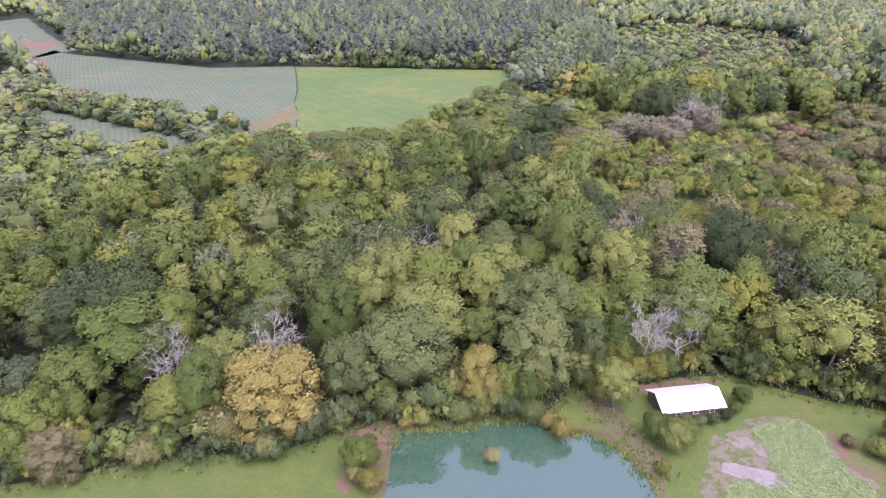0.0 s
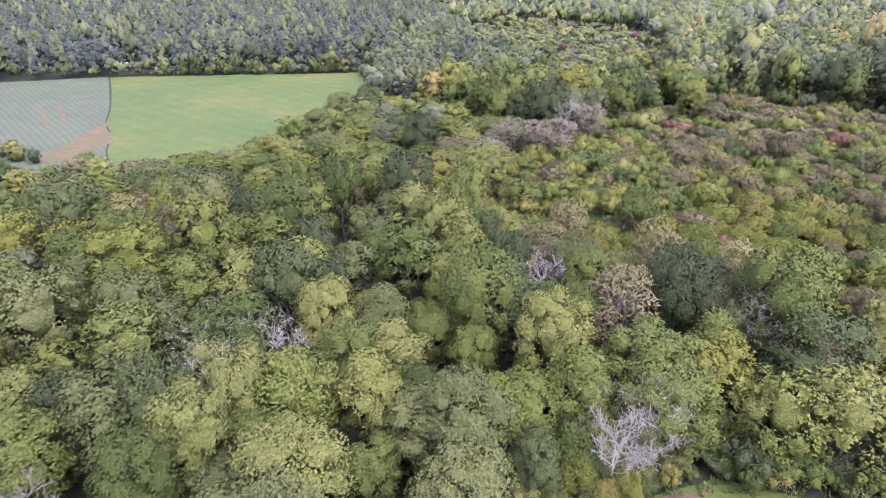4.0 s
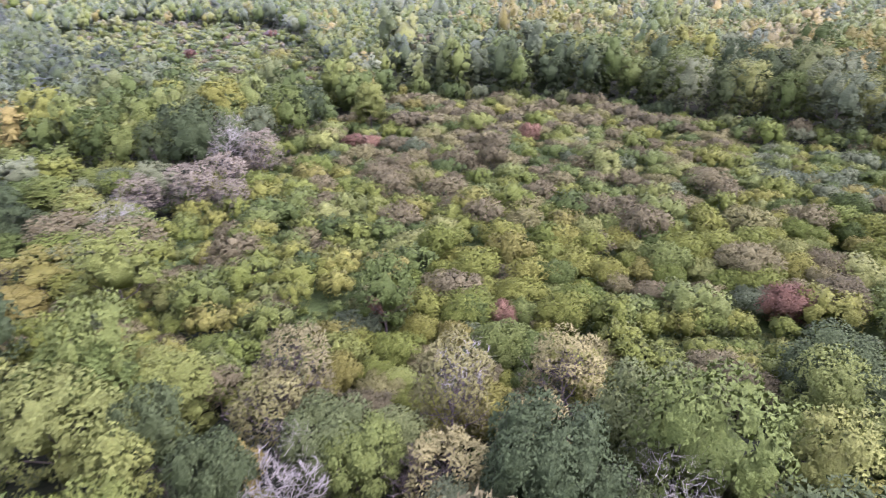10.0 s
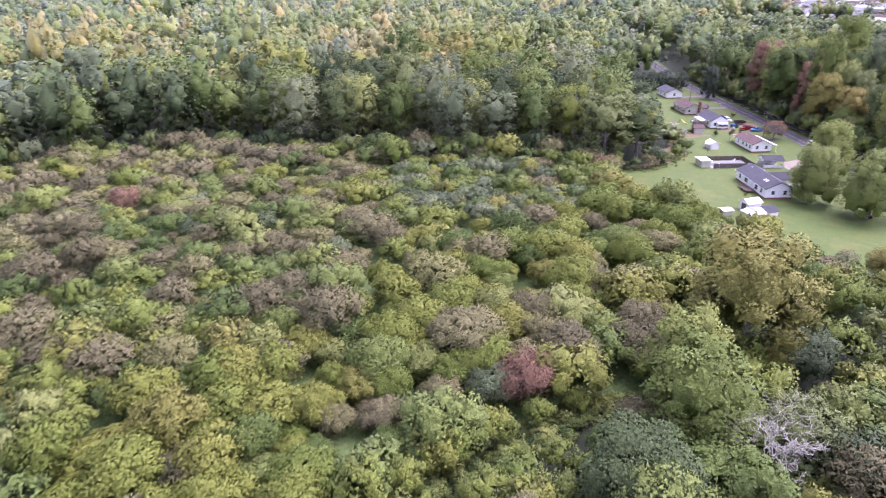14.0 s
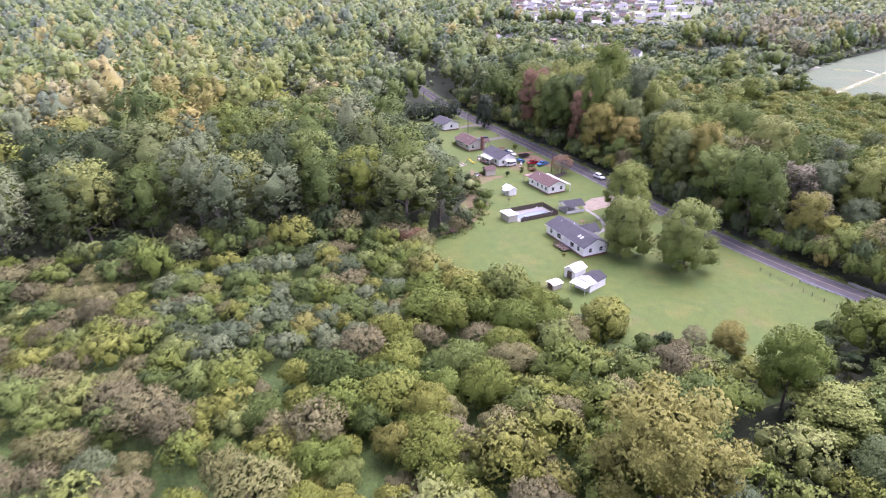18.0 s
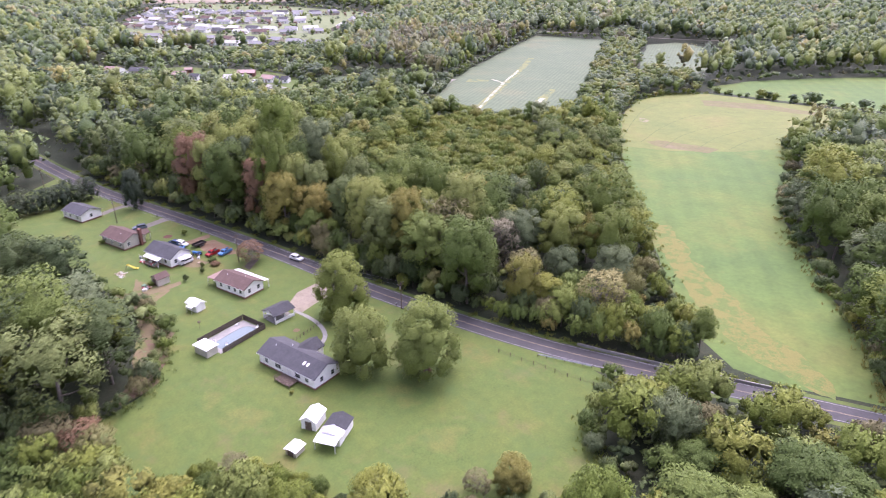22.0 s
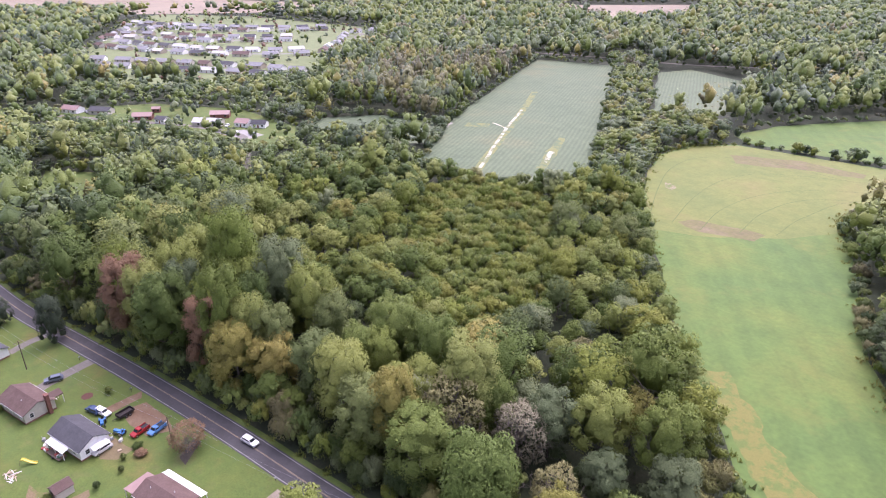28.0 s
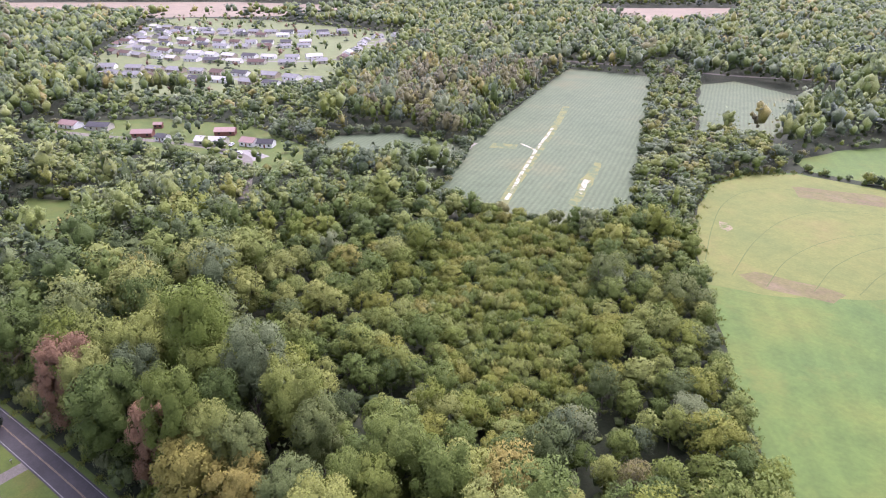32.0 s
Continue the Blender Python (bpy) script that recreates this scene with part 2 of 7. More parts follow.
METAL_WHITE = plain("white_sheet_metal", (0.80, 0.79, 0.80), 0.35, 0.1, 0.06, 0.8)
METAL_PINK = plain("faded_red_sheet_metal", (0.273, 0.176, 0.156), 0.45, 0.1, 0.1, 0.8)
SHINGLE_GREY = patchy("grey_shingle", ((0.3, (0.060, 0.060, 0.067)), (0.7, (0.081, 0.081, 0.089))), (0.8, 1.15), 0.5, 7, 0.9, 0.01)
SHINGLE_DARK = patchy("dark_shingle", ((0.3, (0.037, 0.038, 0.043)), (0.7, (0.059, 0.059, 0.065))), (0.8, 1.15), 0.5, 7, 0.9, 0.01)
SHINGLE_BROWN = patchy("brown_shingle", ((0.3, (0.096, 0.059, 0.050)), (0.7, (0.133, 0.087, 0.074))), (0.8, 1.15), 0.5, 7, 0.9, 0.01)
TIMBER = plain("weathered_timber", (0.13, 0.095, 0.070), 0.85, 0, 0.3, 3)
FENCE_WOOD = plain("dark_fence_boards", (0.085, 0.065, 0.050), 0.85, 0, 0.3, 3)
GLASS = plain("window_glass", (0.03, 0.035, 0.04), 0.08, 0, 0.05, 1)
RUBBER = plain("tyre_rubber", (0.02, 0.02, 0.02), 0.8)
CHROME = plain("bright_metal", (0.385, 0.392, 0.406), 0.3, 0.9)


# ---- builders ----
def mesh_np(name, verts, faces, mats, mat_idx=None, tint=None, normals=None):
    """A mesh from arrays; all faces have the same number of corners."""
    me = bpy.data.meshes.new(name)
    nf, k = faces.shape
    me.vertices.add(len(verts))
    me.vertices.foreach_set("co", np.ascontiguousarray(verts, np.float32).ravel())
    me.loops.add(nf * k)
    me.loops.foreach_set("vertex_index", np.ascontiguousarray(faces, np.int32).ravel())
    me.polygons.add(nf)
    me.polygons.foreach_set("loop_start", np.arange(0, nf * k, k, dtype=np.int32))
    me.polygons.foreach_set("loop_total", np.full(nf, k, np.int32))
    for m in mats:
        me.materials.append(m)
    if mat_idx is not None:
        me.polygons.foreach_set("material_index", np.ascontiguousarray(mat_idx, np.int32))
    me.polygons.foreach_set("use_smooth", np.ones(nf, bool))
    me.update(calc_edges=True)
    if tint is not None:
        a = me.attributes.new("tint", "FLOAT", "FACE")
        a.data.foreach_set("value", np.ascontiguousarray(tint, np.float32))
    if normals is not None:
        a = me.attributes.new("custom_normal", "FLOAT_VECTOR", "POINT")
        a.data.foreach_set("vector", np.ascontiguousarray(normals, np.float32).ravel())
    return me


def finish(bm, name, material, smooth=False):
    me = bpy.data.meshes.new(name)
    bmesh.ops.recalc_face_normals(bm, faces=bm.faces)
    bm.to_mesh(me)
    bm.free()
    for m in material if isinstance(material, (list, tuple)) else [material]:
        me.materials.append(m)
    if smooth:
        me.shade_smooth()
    return me


def part(name, bm, material, parent=None, label="", smooth=False):
    """One mesh object under a thing or under a part."""
    ob = new(name, finish(bm, name, material, smooth) if isinstance(bm, bmesh.types.BMesh) else bm)
    if parent is not None:
        ob.parent = parent
    return tagged(ob, label)


def thing(name, m, label, category, group="", kind=""):
    ob = new(name)
    ob.empty_display_size = 0.5
    ob.matrix_basis = m
    return tagged(ob, label, category, group, kind)


def box(bm, x0, y0, z0, x1, y1, z1, m=None, bevel=0.0):
    r = bmesh.ops.create_cube(bm, size=1)
    mm = Matrix.Translation(((x0 + x1) / 2, (y0 + y1) / 2, (z0 + z1) / 2)) @ Matrix.Diagonal((x1 - x0, y1 - y0, z1 - z0, 1))
    bmesh.ops.transform(bm, matrix=(m @ mm) if m else mm, verts=r["verts"])
    if bevel:
        edges = list({e for v in r["verts"] for e in v.link_edges})
        bmesh.ops.bevel(bm, geom=edges, offset=bevel, segments=2, affect="EDGES", profile=0.5)
    return bm


def tube(bm, p, q, r0, r1, sides=6, cap=True):
    p, q = Vector(p), Vector(q)
    d = q - p
    r = bmesh.ops.create_cone(bm, cap_ends=cap, segments=sides, radius1=r0, radius2=r1, depth=d.length)
    bmesh.ops.transform(bm, matrix=Matrix.Translation((p + q) / 2) @ d.to_track_quat("Z", "Y").to_matrix().to_4x4(), verts=r["verts"])
    return bm


def prism(bm, outline, y0, y1):
    """An outline in x and z, pushed along y."""
    a = [bm.verts.new((x, y0, z)) for x, z in outline]
    b = [bm.verts.new((x, y1, z)) for x, z in outline]
    bm.faces.new(a)
    bm.faces.new(b[::-1])
    for i in range(len(a)):
        j = (i + 1) % len(a)
        bm.faces.new((a[j], a[i], b[i], b[j]))
    return bm


def inside(poly, x, y):
    """Which of the points lie in the polygon."""
    x, y = np.asarray(x, float), np.asarray(y, float)
    res = np.zeros(x.shape, bool)
    for (x0, y0), (x1, y1) in zip(poly, poly[1:] + poly[:1]):
        if y0 == y1:
            continue
        res ^= ((y0 > y) != (y1 > y)) & (x < (x1 - x0) * (y - y0) / (y1 - y0) + x0)
    return res


def rough_outline(poly, step, wobble, seed=0.0):
    """The outline with its sides broken up and made uneven."""
    out = []
    for (x0, y0), (x1, y1) in zip(poly, poly[1:] + poly[:1]):
        k = max(1, int(math.hypot(x1 - x0, y1 - y0) / step))
        for i in range(k):
            x, y = x0 + (x1 - x0) * i / k, y0 + (y1 - y0) * i / k
            v = noise.noise_vector(Vector((x / (step * 3), y / (step * 3), seed)))
            out.append((x + v.x * wobble, y + v.y * wobble))
    return out


def sheet(name, poly, z, material, label, category, step=6, wobble=1.5, kind="structure"):
    """Flat ground cover with an uneven edge."""
    bm = bmesh.new()
    f = bm.faces.new([bm.verts.new((x, y, z)) for x, y in rough_outline(poly, step, wobble, z * 50)])
    if f.normal.z < 0:
        f.normal_flip()
    bmesh.ops.triangulate(bm, faces=bm.faces)
    me = finish(bm, name, material)
    if len(me.polygons) and me.polygons[0].normal.z < 0:
        me.flip_normals()
    return tagged(new(name, me), label, category, kind=kind)


def ribbon(name, line, half, z, material, label, category, offset=0.0, kind="structure"):
    """A strip of even width along a line."""
    pts = smooth_line(line)
    vs, fs = [], []
    for i, (x, y) in enumerate(pts):
        x0, y0 = pts[max(0, i - 1)]
        x1, y1 = pts[min(len(pts) - 1, i + 1)]
        d = math.hypot(x1 - x0, y1 - y0)
        nx, ny = -(y1 - y0) / d, (x1 - x0) / d
        vs += [(x + nx * (offset + half), y + ny * (offset + half), z), (x + nx * (offset - half), y + ny * (offset - half), z)]
        if i:
            fs.append((2 * i - 2, 2 * i - 1, 2 * i + 1, 2 * i))
    me = bpy.data.meshes.new(name)
    me.from_pydata(vs, [], fs)
    me.materials.append(material)
    return tagged(new(name, me), label, category, kind=kind)


def smooth_line(line, per=8):
    """Catmull-Rom through the points."""
    p = [Vector(q) for q in line]
    p = [p[0] * 2 - p[1]] + p + [p[-1] * 2 - p[-2]]
    out = []
    for i in range(1, len(p) - 2):
        for k in range(per):
            t = k / per
            a, b, c, d = p[i - 1], p[i], p[i + 1], p[i + 2]
            v = 0.5 * (2 * b + (c - a) * t + (2 * a - 5 * b + 4 * c - d) * t * t + (3 * b - a - 3 * c + d) * t ** 3)
            out.append((v.x, v.y))
    out.append((p[-2].x, p[-2].y))
    return out

# ---- plan of the ground ----
POND_SIDE = [(-160, -30), (-150, 40), (-100, 68), (-66, 74), (-51, 77.6), (-40, 80), (-27, 81.4), (-17, 86), (-9, 89), (0, 88.5), (6, 89.5), (17, 90.5), (23, 96), (30, 99),
             (38, 101), (54, 102), (63, 97), (77, 92), (92, 80), (105, 50), (90, -30)]
POND = [(-9, 60), (-8.5, 74), (-8.4, 82), (-7, 86), (0.6, 86.7), (6.3, 88.2), (12, 89.2), (17, 88.6), (20, 85.6), (25, 85.2), (28.4, 81.4), (30.6, 76.5), (31, 70), (27, 58), (10, 52)]
BUSHES = [(48, 217), (76, 252), (101, 268), (134, 290), (163, 297), (200, 322), (223, 288), (238, 264), (252, 237), (250, 171), (260, 130), (254, 112), (228, 111), (222, 101),
          (197, 84), (181, 70), (173, 57), (168, 76), (156, 95), (140, 112), (134, 125), (119, 138), (108, 147), (97, 161), (87, 174), (78, 187), (68, 198), (56, 209)]
WEEDS = [(54, 210), (67, 196.6), (77, 185.8), (86, 173), (96, 160), (107, 146.4), (118, 137.2), (132, 124), (134.6, 112), (136, 112), (134, 125), (119, 138.5), (108, 147.5), (97, 161), (87, 174), (78, 187), (68, 198), (56, 211)]
YARDS = [(254, 112), (257, 101), (268, 93.5), (276, 90), (289, 89.5), (310, 92.5), (326, 102), (355, 112), (385, 108), (412, 92), (428, 75), (396, 71.2), (367, 63.7), (337, 56.4), (300, 48.4), (265, 41.9),
         (234, 34.4), (214, 28.7), (200, 23.4), (193, 24), (186, 42), (175, 50), (179, 66), (197, 84), (222, 101), (228, 111)]
ROAD = [(-120, -130), (-10, -78), (90, -31), (145, -6), (168, 4.6), (184, 12.4), (200, 19.6), (214, 25.2), (234, 31.4), (265, 38.9), (300, 45.4), (337, 53.4), (367, 60.7), (396, 67.8), (430, 73),
        (475, 78), (540, 85), (640, 95)]
HAY = [(189, -7), (210, -26), (240, -60), (264, -88), (295, -130), (335, -190), (352, -232), (349, -262), (334, -284), (290, -291), (213, -309), (120, -330), (110, -270), (190, -240),
       (238, -229), (249, -214), (247, -195), (231, -162), (207, -99), (184, -64), (159, -30), (149, -11), (165, -3), (178, -1)]
HAY_FAR = [(345, -304), (336, -345), (297, -410), (249, -473), (110, -560), (90, -340), (215, -319), (290, -297), (330, -291)]
BEANS_FAR = [(440, -140), (486, -200), (610, -436), (535, -462), (352, -170), (364, -136), (392, -124), (430, -122)]
BEANS_SIDE = [(548, -140), (529, -174), (479, -188), (452, -158), (470, -128), (520, -112)]
BEANS_EAST = [(489, -462), (477, -498), (420, -480), (405, -500), (350, -520), (340, -480), (395, -440), (374, -346), (405, -313)]
CREST_FIELD = [(1796, -162), (1540, -520), (1330, -650), (1190, -575), (1235, -440), (1343, -268), (1454, -136)]
CREST_FIELD_2 = [(990, -980), (840, -1180), (735, -1000), (690, -820), (760, -770), (885, -840)]
TOWN = [(957, -112), (1240, -260), (1300, -330), (1180, -420), (892, -480), (780, -350), (680, -215), (700, -130), (760, -72)]
LANE_HOUSES = [(690, -20), (660, -75), (605, -112), (530, -118), (498, -92), (505, -70), (545, -55), (595, -32), (645, -4)]
CLEARING = [(545, 24), (517, 0), (482, 10), (472, 30), (505, 42)]
BRIGHT_FIELD = [(-100, 461), (42, 446), (44, 400), (36, 352), (4, 305), (-14, 268), (-56, 255), (-64, 285)]
BEANS_NORTH = [(-300, 470), (-310, 540), (-292, 523), (-160, 455), (-101, 461), (-64.5, 285), (-76, 248), (-126, 305), (-204, 346), (-255, 420)]
BEANS_RISE = [(-500, 762), (-490, 815), (-367, 640), (-335, 595), (-295, 545), (-305, 468), (-360, 520)]
STRIP = [(-205, 330), (-118, 277), (-94, 255), (-98, 240), (-122, 240), (-178, 282)]
HEDGE_GAP = [(334, -283), (290, -290), (213, -308), (120, -329), (90, -341), (215, -320), (290, -298), (345, -305)]
GLADE = [(476, 595), (530, 612), (560, 650), (500, 640)]
GLADE_2 = [(535, 440), (670, 470), (690, 510), (560, 478)]
GLADE_3 = [(175, 770), (225, 760), (225, 800), (180, 810)]
OPEN = [HEDGE_GAP, POND_SIDE, WEEDS, YARDS, HAY, HAY_FAR, BEANS_FAR, BEANS_SIDE, BEANS_EAST, CREST_FIELD, CREST_FIELD_2, TOWN, LANE_HOUSES, CLEARING, BRIGHT_FIELD, BEANS_NORTH, BEANS_RISE, STRIP,
        GLADE, GLADE_2, GLADE_3]
OLIVE_WOOD = [(386, -88), (392, -125), (345, -130), (318, -100), (290, -66), (280, -40), (288, -22), (313, -30), (350, -52)]
SCRUB = [(130, 360), (140, 430), (128, 500), (150, 610), (215, 690), (260, 640), (285, 560), (260, 470), (215, 390), (185, 330), (160, 318)]

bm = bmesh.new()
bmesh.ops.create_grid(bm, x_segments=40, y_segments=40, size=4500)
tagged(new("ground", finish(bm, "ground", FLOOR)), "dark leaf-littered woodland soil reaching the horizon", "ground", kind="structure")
sheet("lawn_pond", POND_SIDE, 0.02, LAWN, "mown grass with bare patches round the pond", "lawn")
sheet("weeds", BUSHES, 0.02, WEED, "rank green weeds under the thicket", "weeds")
sheet("weeds_scrub", SCRUB, 0.02, WEED, "rank grass and weeds between scattered bushes", "weeds", 12, 4)
sheet("lawn_yards", YARDS, 0.02, LAWN, "green mown lawn round the houses", "lawn")
sheet("field_1", HAY, 0.03, BRIGHT, "long bright green hay field", "field", 8, 2)
sheet("field_2", HAY_FAR, 0.03, BRIGHT, "yellow-green field behind a hedgerow", "field", 10, 2)
sheet("field_3", BEANS_FAR, 0.03, SOY, "grey-green bean field with washed-out furrows", "field", 10, 2)
sheet("field_4", BEANS_SIDE, 0.03, SOY, "small grey-green bean field", "field", 10, 2)
sheet("field_5", BEANS_EAST, 0.03, SOY, "pale green bean field past the hedgerow", "field", 10, 2)
sheet("field_6", BRIGHT_FIELD, 0.03, BRIGHT, "bright green hay field before the pines", "field", 10, 2)
sheet("field_7", BEANS_NORTH, 0.03, SOY, "grey-green bean field with tan streaks", "field", 10, 2)
sheet("field_8", BEANS_RISE, 0.03, SOY, "distant grey-green field with red clay", "field", 10, 2)
sheet("field_9", STRIP, 0.03, SOY, "narrow green field strip among trees", "field", 10, 2)
sheet("field_10", CREST_FIELD, 0.03, STUBBLE, "tan ploughed field on the horizon", "field", 20, 3)
sheet("field_11", CREST_FIELD_2, 0.03, STUBBLE, "brown ploughed field on the horizon", "field", 20, 3)
sheet("lawn_town", TOWN, 0.02, patchy("plot_grass", ((0.3, (0.125, 0.165, 0.060)), (0.6, (0.150, 0.180, 0.070)), (0.75, (0.190, 0.180, 0.100))), (0.85, 1.1), 0.04, 0.5), "grass plots between the suburban houses", "lawn", 20, 3)
sheet("lawn_lane", LANE_HOUSES, 0.02, LAWN, "grass plots along a lane", "lawn", 10, 3)
sheet("glade_1", CLEARING, 0.02, LAWN, "small grassy clearing in the woods", "clearing")
sheet("glade_2", GLADE, 0.02, BRIGHT, "pale meadow among far woods", "meadow")
sheet("glade_3", GLADE_2, 0.02, BRIGHT, "pale meadow among far woods", "meadow")
sheet("glade_4", GLADE_3, 0.02, BRIGHT, "pale meadow among far woods", "meadow")
ribbon("road_verge", ROAD, 4.6, 0.035, LAWN, "grass verge of the road", "verge")
ribbon("road", ROAD, 3.2, 0.06, ASPHALT, "grey two-lane asphalt road", "road")

# water
water_mat, n_, l_, b_ = mat("pond_water", 0.03)
b_.inputs["Base Color"].default_value = (0.046, 0.104, 0.060, 1)
b_.inputs["Specular IOR Level"].default_value = 0.9
b_.inputs["IOR"].default_value = 2.0
bump(n_, l_, b_, noise_tex(n_, l_, 1.2, 3), 0.01, 0.03)
sheet("water", POND, 0.05, water_mat, "still green pond water reflecting the sky", "pond", 3, 0.6)


# ---- trees ----
def unit(v):
    return v / (np.linalg.norm(v, axis=1)[:, None] + 1e-9)


def leaf_cards(rng, lobes, n, size, low=-0.35, slim=0.6):
    """n leaf sprays, small drooping triangles, over the skin of a cluster of round lobes (x, y, z, r, flattening), with soft normals."""
    L = np.array(lobes, float)
    w = L[:, 3] ** 2
    w[0] *= 0.2
    m = n * 3
    pick = rng.choice(len(L), m, p=w / w.sum())
    d = unit(rng.normal(size=(m, 3)))
    d[:, 2] = np.where(d[:, 2] < low, -d[:, 2], d[:, 2])
    r = L[pick, 3] * (1.16 - 0.46 * rng.random(m) ** 1.4)
    p = L[pick, :3] + d * r[:, None] * np.stack([np.ones(m), np.ones(m), L[pick, 4]], 1)
    deep = np.zeros(m)
    for k in range(len(L)):
        q = (p - L[k, :3]) / np.array([1, 1, L[k, 4]])
        deep = np.maximum(deep, np.where(pick == k, 0, 1 - np.linalg.norm(q, axis=1) / L[k, 3]))
    keep = np.argsort(deep + 0.15 * rng.random(m))[:n]
    p, d = p[keep], d[keep]
    a = unit(d * (1, 1, 0.6) + 0.9 * rng.normal(size=(n, 3)) + np.array([0, 0, -0.1]))
    b = unit(np.cross(np.array([0, 0, 0.35]) + 1.0 * d + 0.35 * rng.normal(size=(n, 3)), a))
    nrm = np.cross(a, b)
    s = size * (0.55 + 0.9 * rng.random((n, 1)))
    k1, k2, k3 = (0.75 + 0.5 * rng.random((n, 1)) for _ in range(3))
    v = np.stack([p + a * s * k1 - nrm * s * 0.22, p - a * s * 0.5 + b * s * slim * k2, p - a * s * 0.5 - b * s * slim * k3], 1).reshape(-1, 3)
    mid = np.array([0, 0, L[:, 2].mean() - 0.15 * np.ptp(L[:, 2])])
    soft = unit(0.36 * d + 0.62 * unit(p - mid) + 0.16 * nrm + 0.10 * rng.normal(size=(n, 3)))
    return v, np.repeat(soft, 3, 0)


def split(f):
    """Quads as triangles."""
    return np.concatenate([f[:, (0, 1, 2)], f[:, (0, 2, 3)]]).astype(np.int32)


def hull(rng, lobes, nlon, nlat):
    """A closed leafy skin just under the sprays, so that a crown is not seen through everywhere."""
    L = np.array(lobes, float)
    c = np.array([0, 0, (L[:, 2].min() + L[:, 2].max()) / 2])
    lat = np.radians(np.linspace(-62, 88, nlat + 1))
    lon = np.linspace(0, 2 * np.pi, nlon, endpoint=False)
    A, T = np.meshgrid(lat, lon, indexing="ij")
    T = T + rng.random() * 6.28
    d = np.stack([np.cos(A) * np.cos(T), np.cos(A) * np.sin(T), np.sin(A)], -1).reshape(-1, 3)
    rad = np.full(len(d), 0.5)
    for x, y, z, r, f in L:
        q = d / (1, 1, f)
        o = (c - (x, y, z)) / (1, 1, f)
        qa, qb, qc = (q * q).sum(1), (q * o).sum(1), (o * o).sum() - r * r
        disc = qb * qb - qa * qc
        rad = np.maximum(rad, np.where(disc > 0, (-qb + np.sqrt(np.maximum(disc, 0))) / qa, 0))
    rad = rad * ((0.72 if nlat > 5 else 0.80) + 0.09 * rng.normal(size=len(d)))
    rad[-nlon:] = rad[-2 * nlon:].mean() * 0.97      # a blunt top
    v = c + d * rad[:, None]
    i, j = np.meshgrid(np.arange(nlat), np.arange(nlon), indexing="ij")
    k = (j + 1) % nlon
    f = np.stack([i * nlon + j, i * nlon + k, (i + 1) * nlon + k, (i + 1) * nlon + j], -1).reshape(-1, 4)
    return v, split(f), unit(d + 0.38 * rng.normal(size=d.shape))


def knots(rng, lobes, nlon, nlat, most=99, swell=1.0):
    """Every lobe of a crown as an uneven closed knot of foliage of its own."""
    vs, fs, ns, k = [], [], [], 0
    lat = np.radians(np.linspace(-48, 86, nlat + 1))
    lon = np.linspace(0, 2 * np.pi, nlon, endpoint=False)
    A, T = np.meshgrid(lat, lon, indexing="ij")
    i, j = np.meshgrid(np.arange(nlat), np.arange(nlon), indexing="ij")
    n = (j + 1) % nlon
    f = split(np.stack([i * nlon + j, i * nlon + n, (i + 1) * nlon + n, (i + 1) * nlon + j], -1).reshape(-1, 4))
    mid = lobes[0][2] - 0.2 * lobes[0][3]
    for x, y, z, r, flat in lobes[:1] + lobes[1:][::max(1, round(len(lobes) / most))]:
        t = T + rng.random() * 6.28
        if vs:
            r *= swell
        else:
            r *= 1.05      # the inner mass stays behind the outer knots
        d = np.stack([np.cos(A) * np.cos(t), np.cos(A) * np.sin(t), np.sin(A) * flat], -1).reshape(-1, 3)
        vs.append(np.array([x, y, z]) + d * (r * ((0.70 if most < 14 else 0.62) + 0.10 * rng.normal(size=len(d))))[:, None])
        fs.append(f + k)
        ns.append(unit(0.45 * unit(d / (1, 1, flat)) + 0.62 * unit(vs[-1] - (0, 0, mid))))
        k += len(d)
    return np.concatenate(vs), np.concatenate(fs).astype(np.int32), np.concatenate(ns)


def crown_arrays(rng, lobes, n, size, nlon, nlat, low=-0.35, slim=0.6, most=0):
    """Corners, triangles and normals of a crown."""
    a, na = leaf_cards(rng, lobes, n, size, low, slim)
    f0 = np.arange(len(a), dtype=np.int32).reshape(-1, 3)
    if not nlon:
        return a, f0, na
    v, f, nv = hull(rng, lobes, nlon, nlat) if nlon > 0 else knots(rng, lobes, -nlon, nlat, most or (40 if nlon < -5 else 16), 1.0 if not most else 1.2 + 0.5 / most)
    return np.concatenate([v, a]), np.concatenate([f, f0 + len(v)]), np.concatenate([nv, na])


def quads(n):
    return np.arange(n * 4, dtype=np.int32).reshape(n, 4)


def dome(rng, h, R, base, count, widest, power):
    """Small lobes over a broad dome, widest at that share of its height."""
    mid = base + (h - base) * widest
    out = [(0, 0, mid, R * 0.72, (h - base) * 0.46 / (R * 0.72))]
    for i in range(count):
        a = i * 2.4 + rng.random()
        f = 0.06 + 0.88 * (i + 0.5) / count
        off = (f - widest) / (1.04 - widest) if f > widest else (widest - f) / (widest + 0.3)
        rr = R * (0.19 + 0.22 * rng.random())
        rad = max(0.0, (R * rng.uniform(0.80, 1.14) - rr * 0.8) * math.sqrt(max(0.02, 1 - off ** power)))
        out.append((math.cos(a) * rad, math.sin(a) * rad, min(h - rr * 0.8, base + (h - base) * f + rng.normal() * 0.5), rr, rng.uniform(0.95, 1.25)))
    for i in range(5):
        out.append((R * rng.uniform(-0.42, 0.42), R * rng.uniform(-0.42, 0.42), h - R * rng.uniform(0.22, 0.4), R * 0.27, 1.05))
    return out


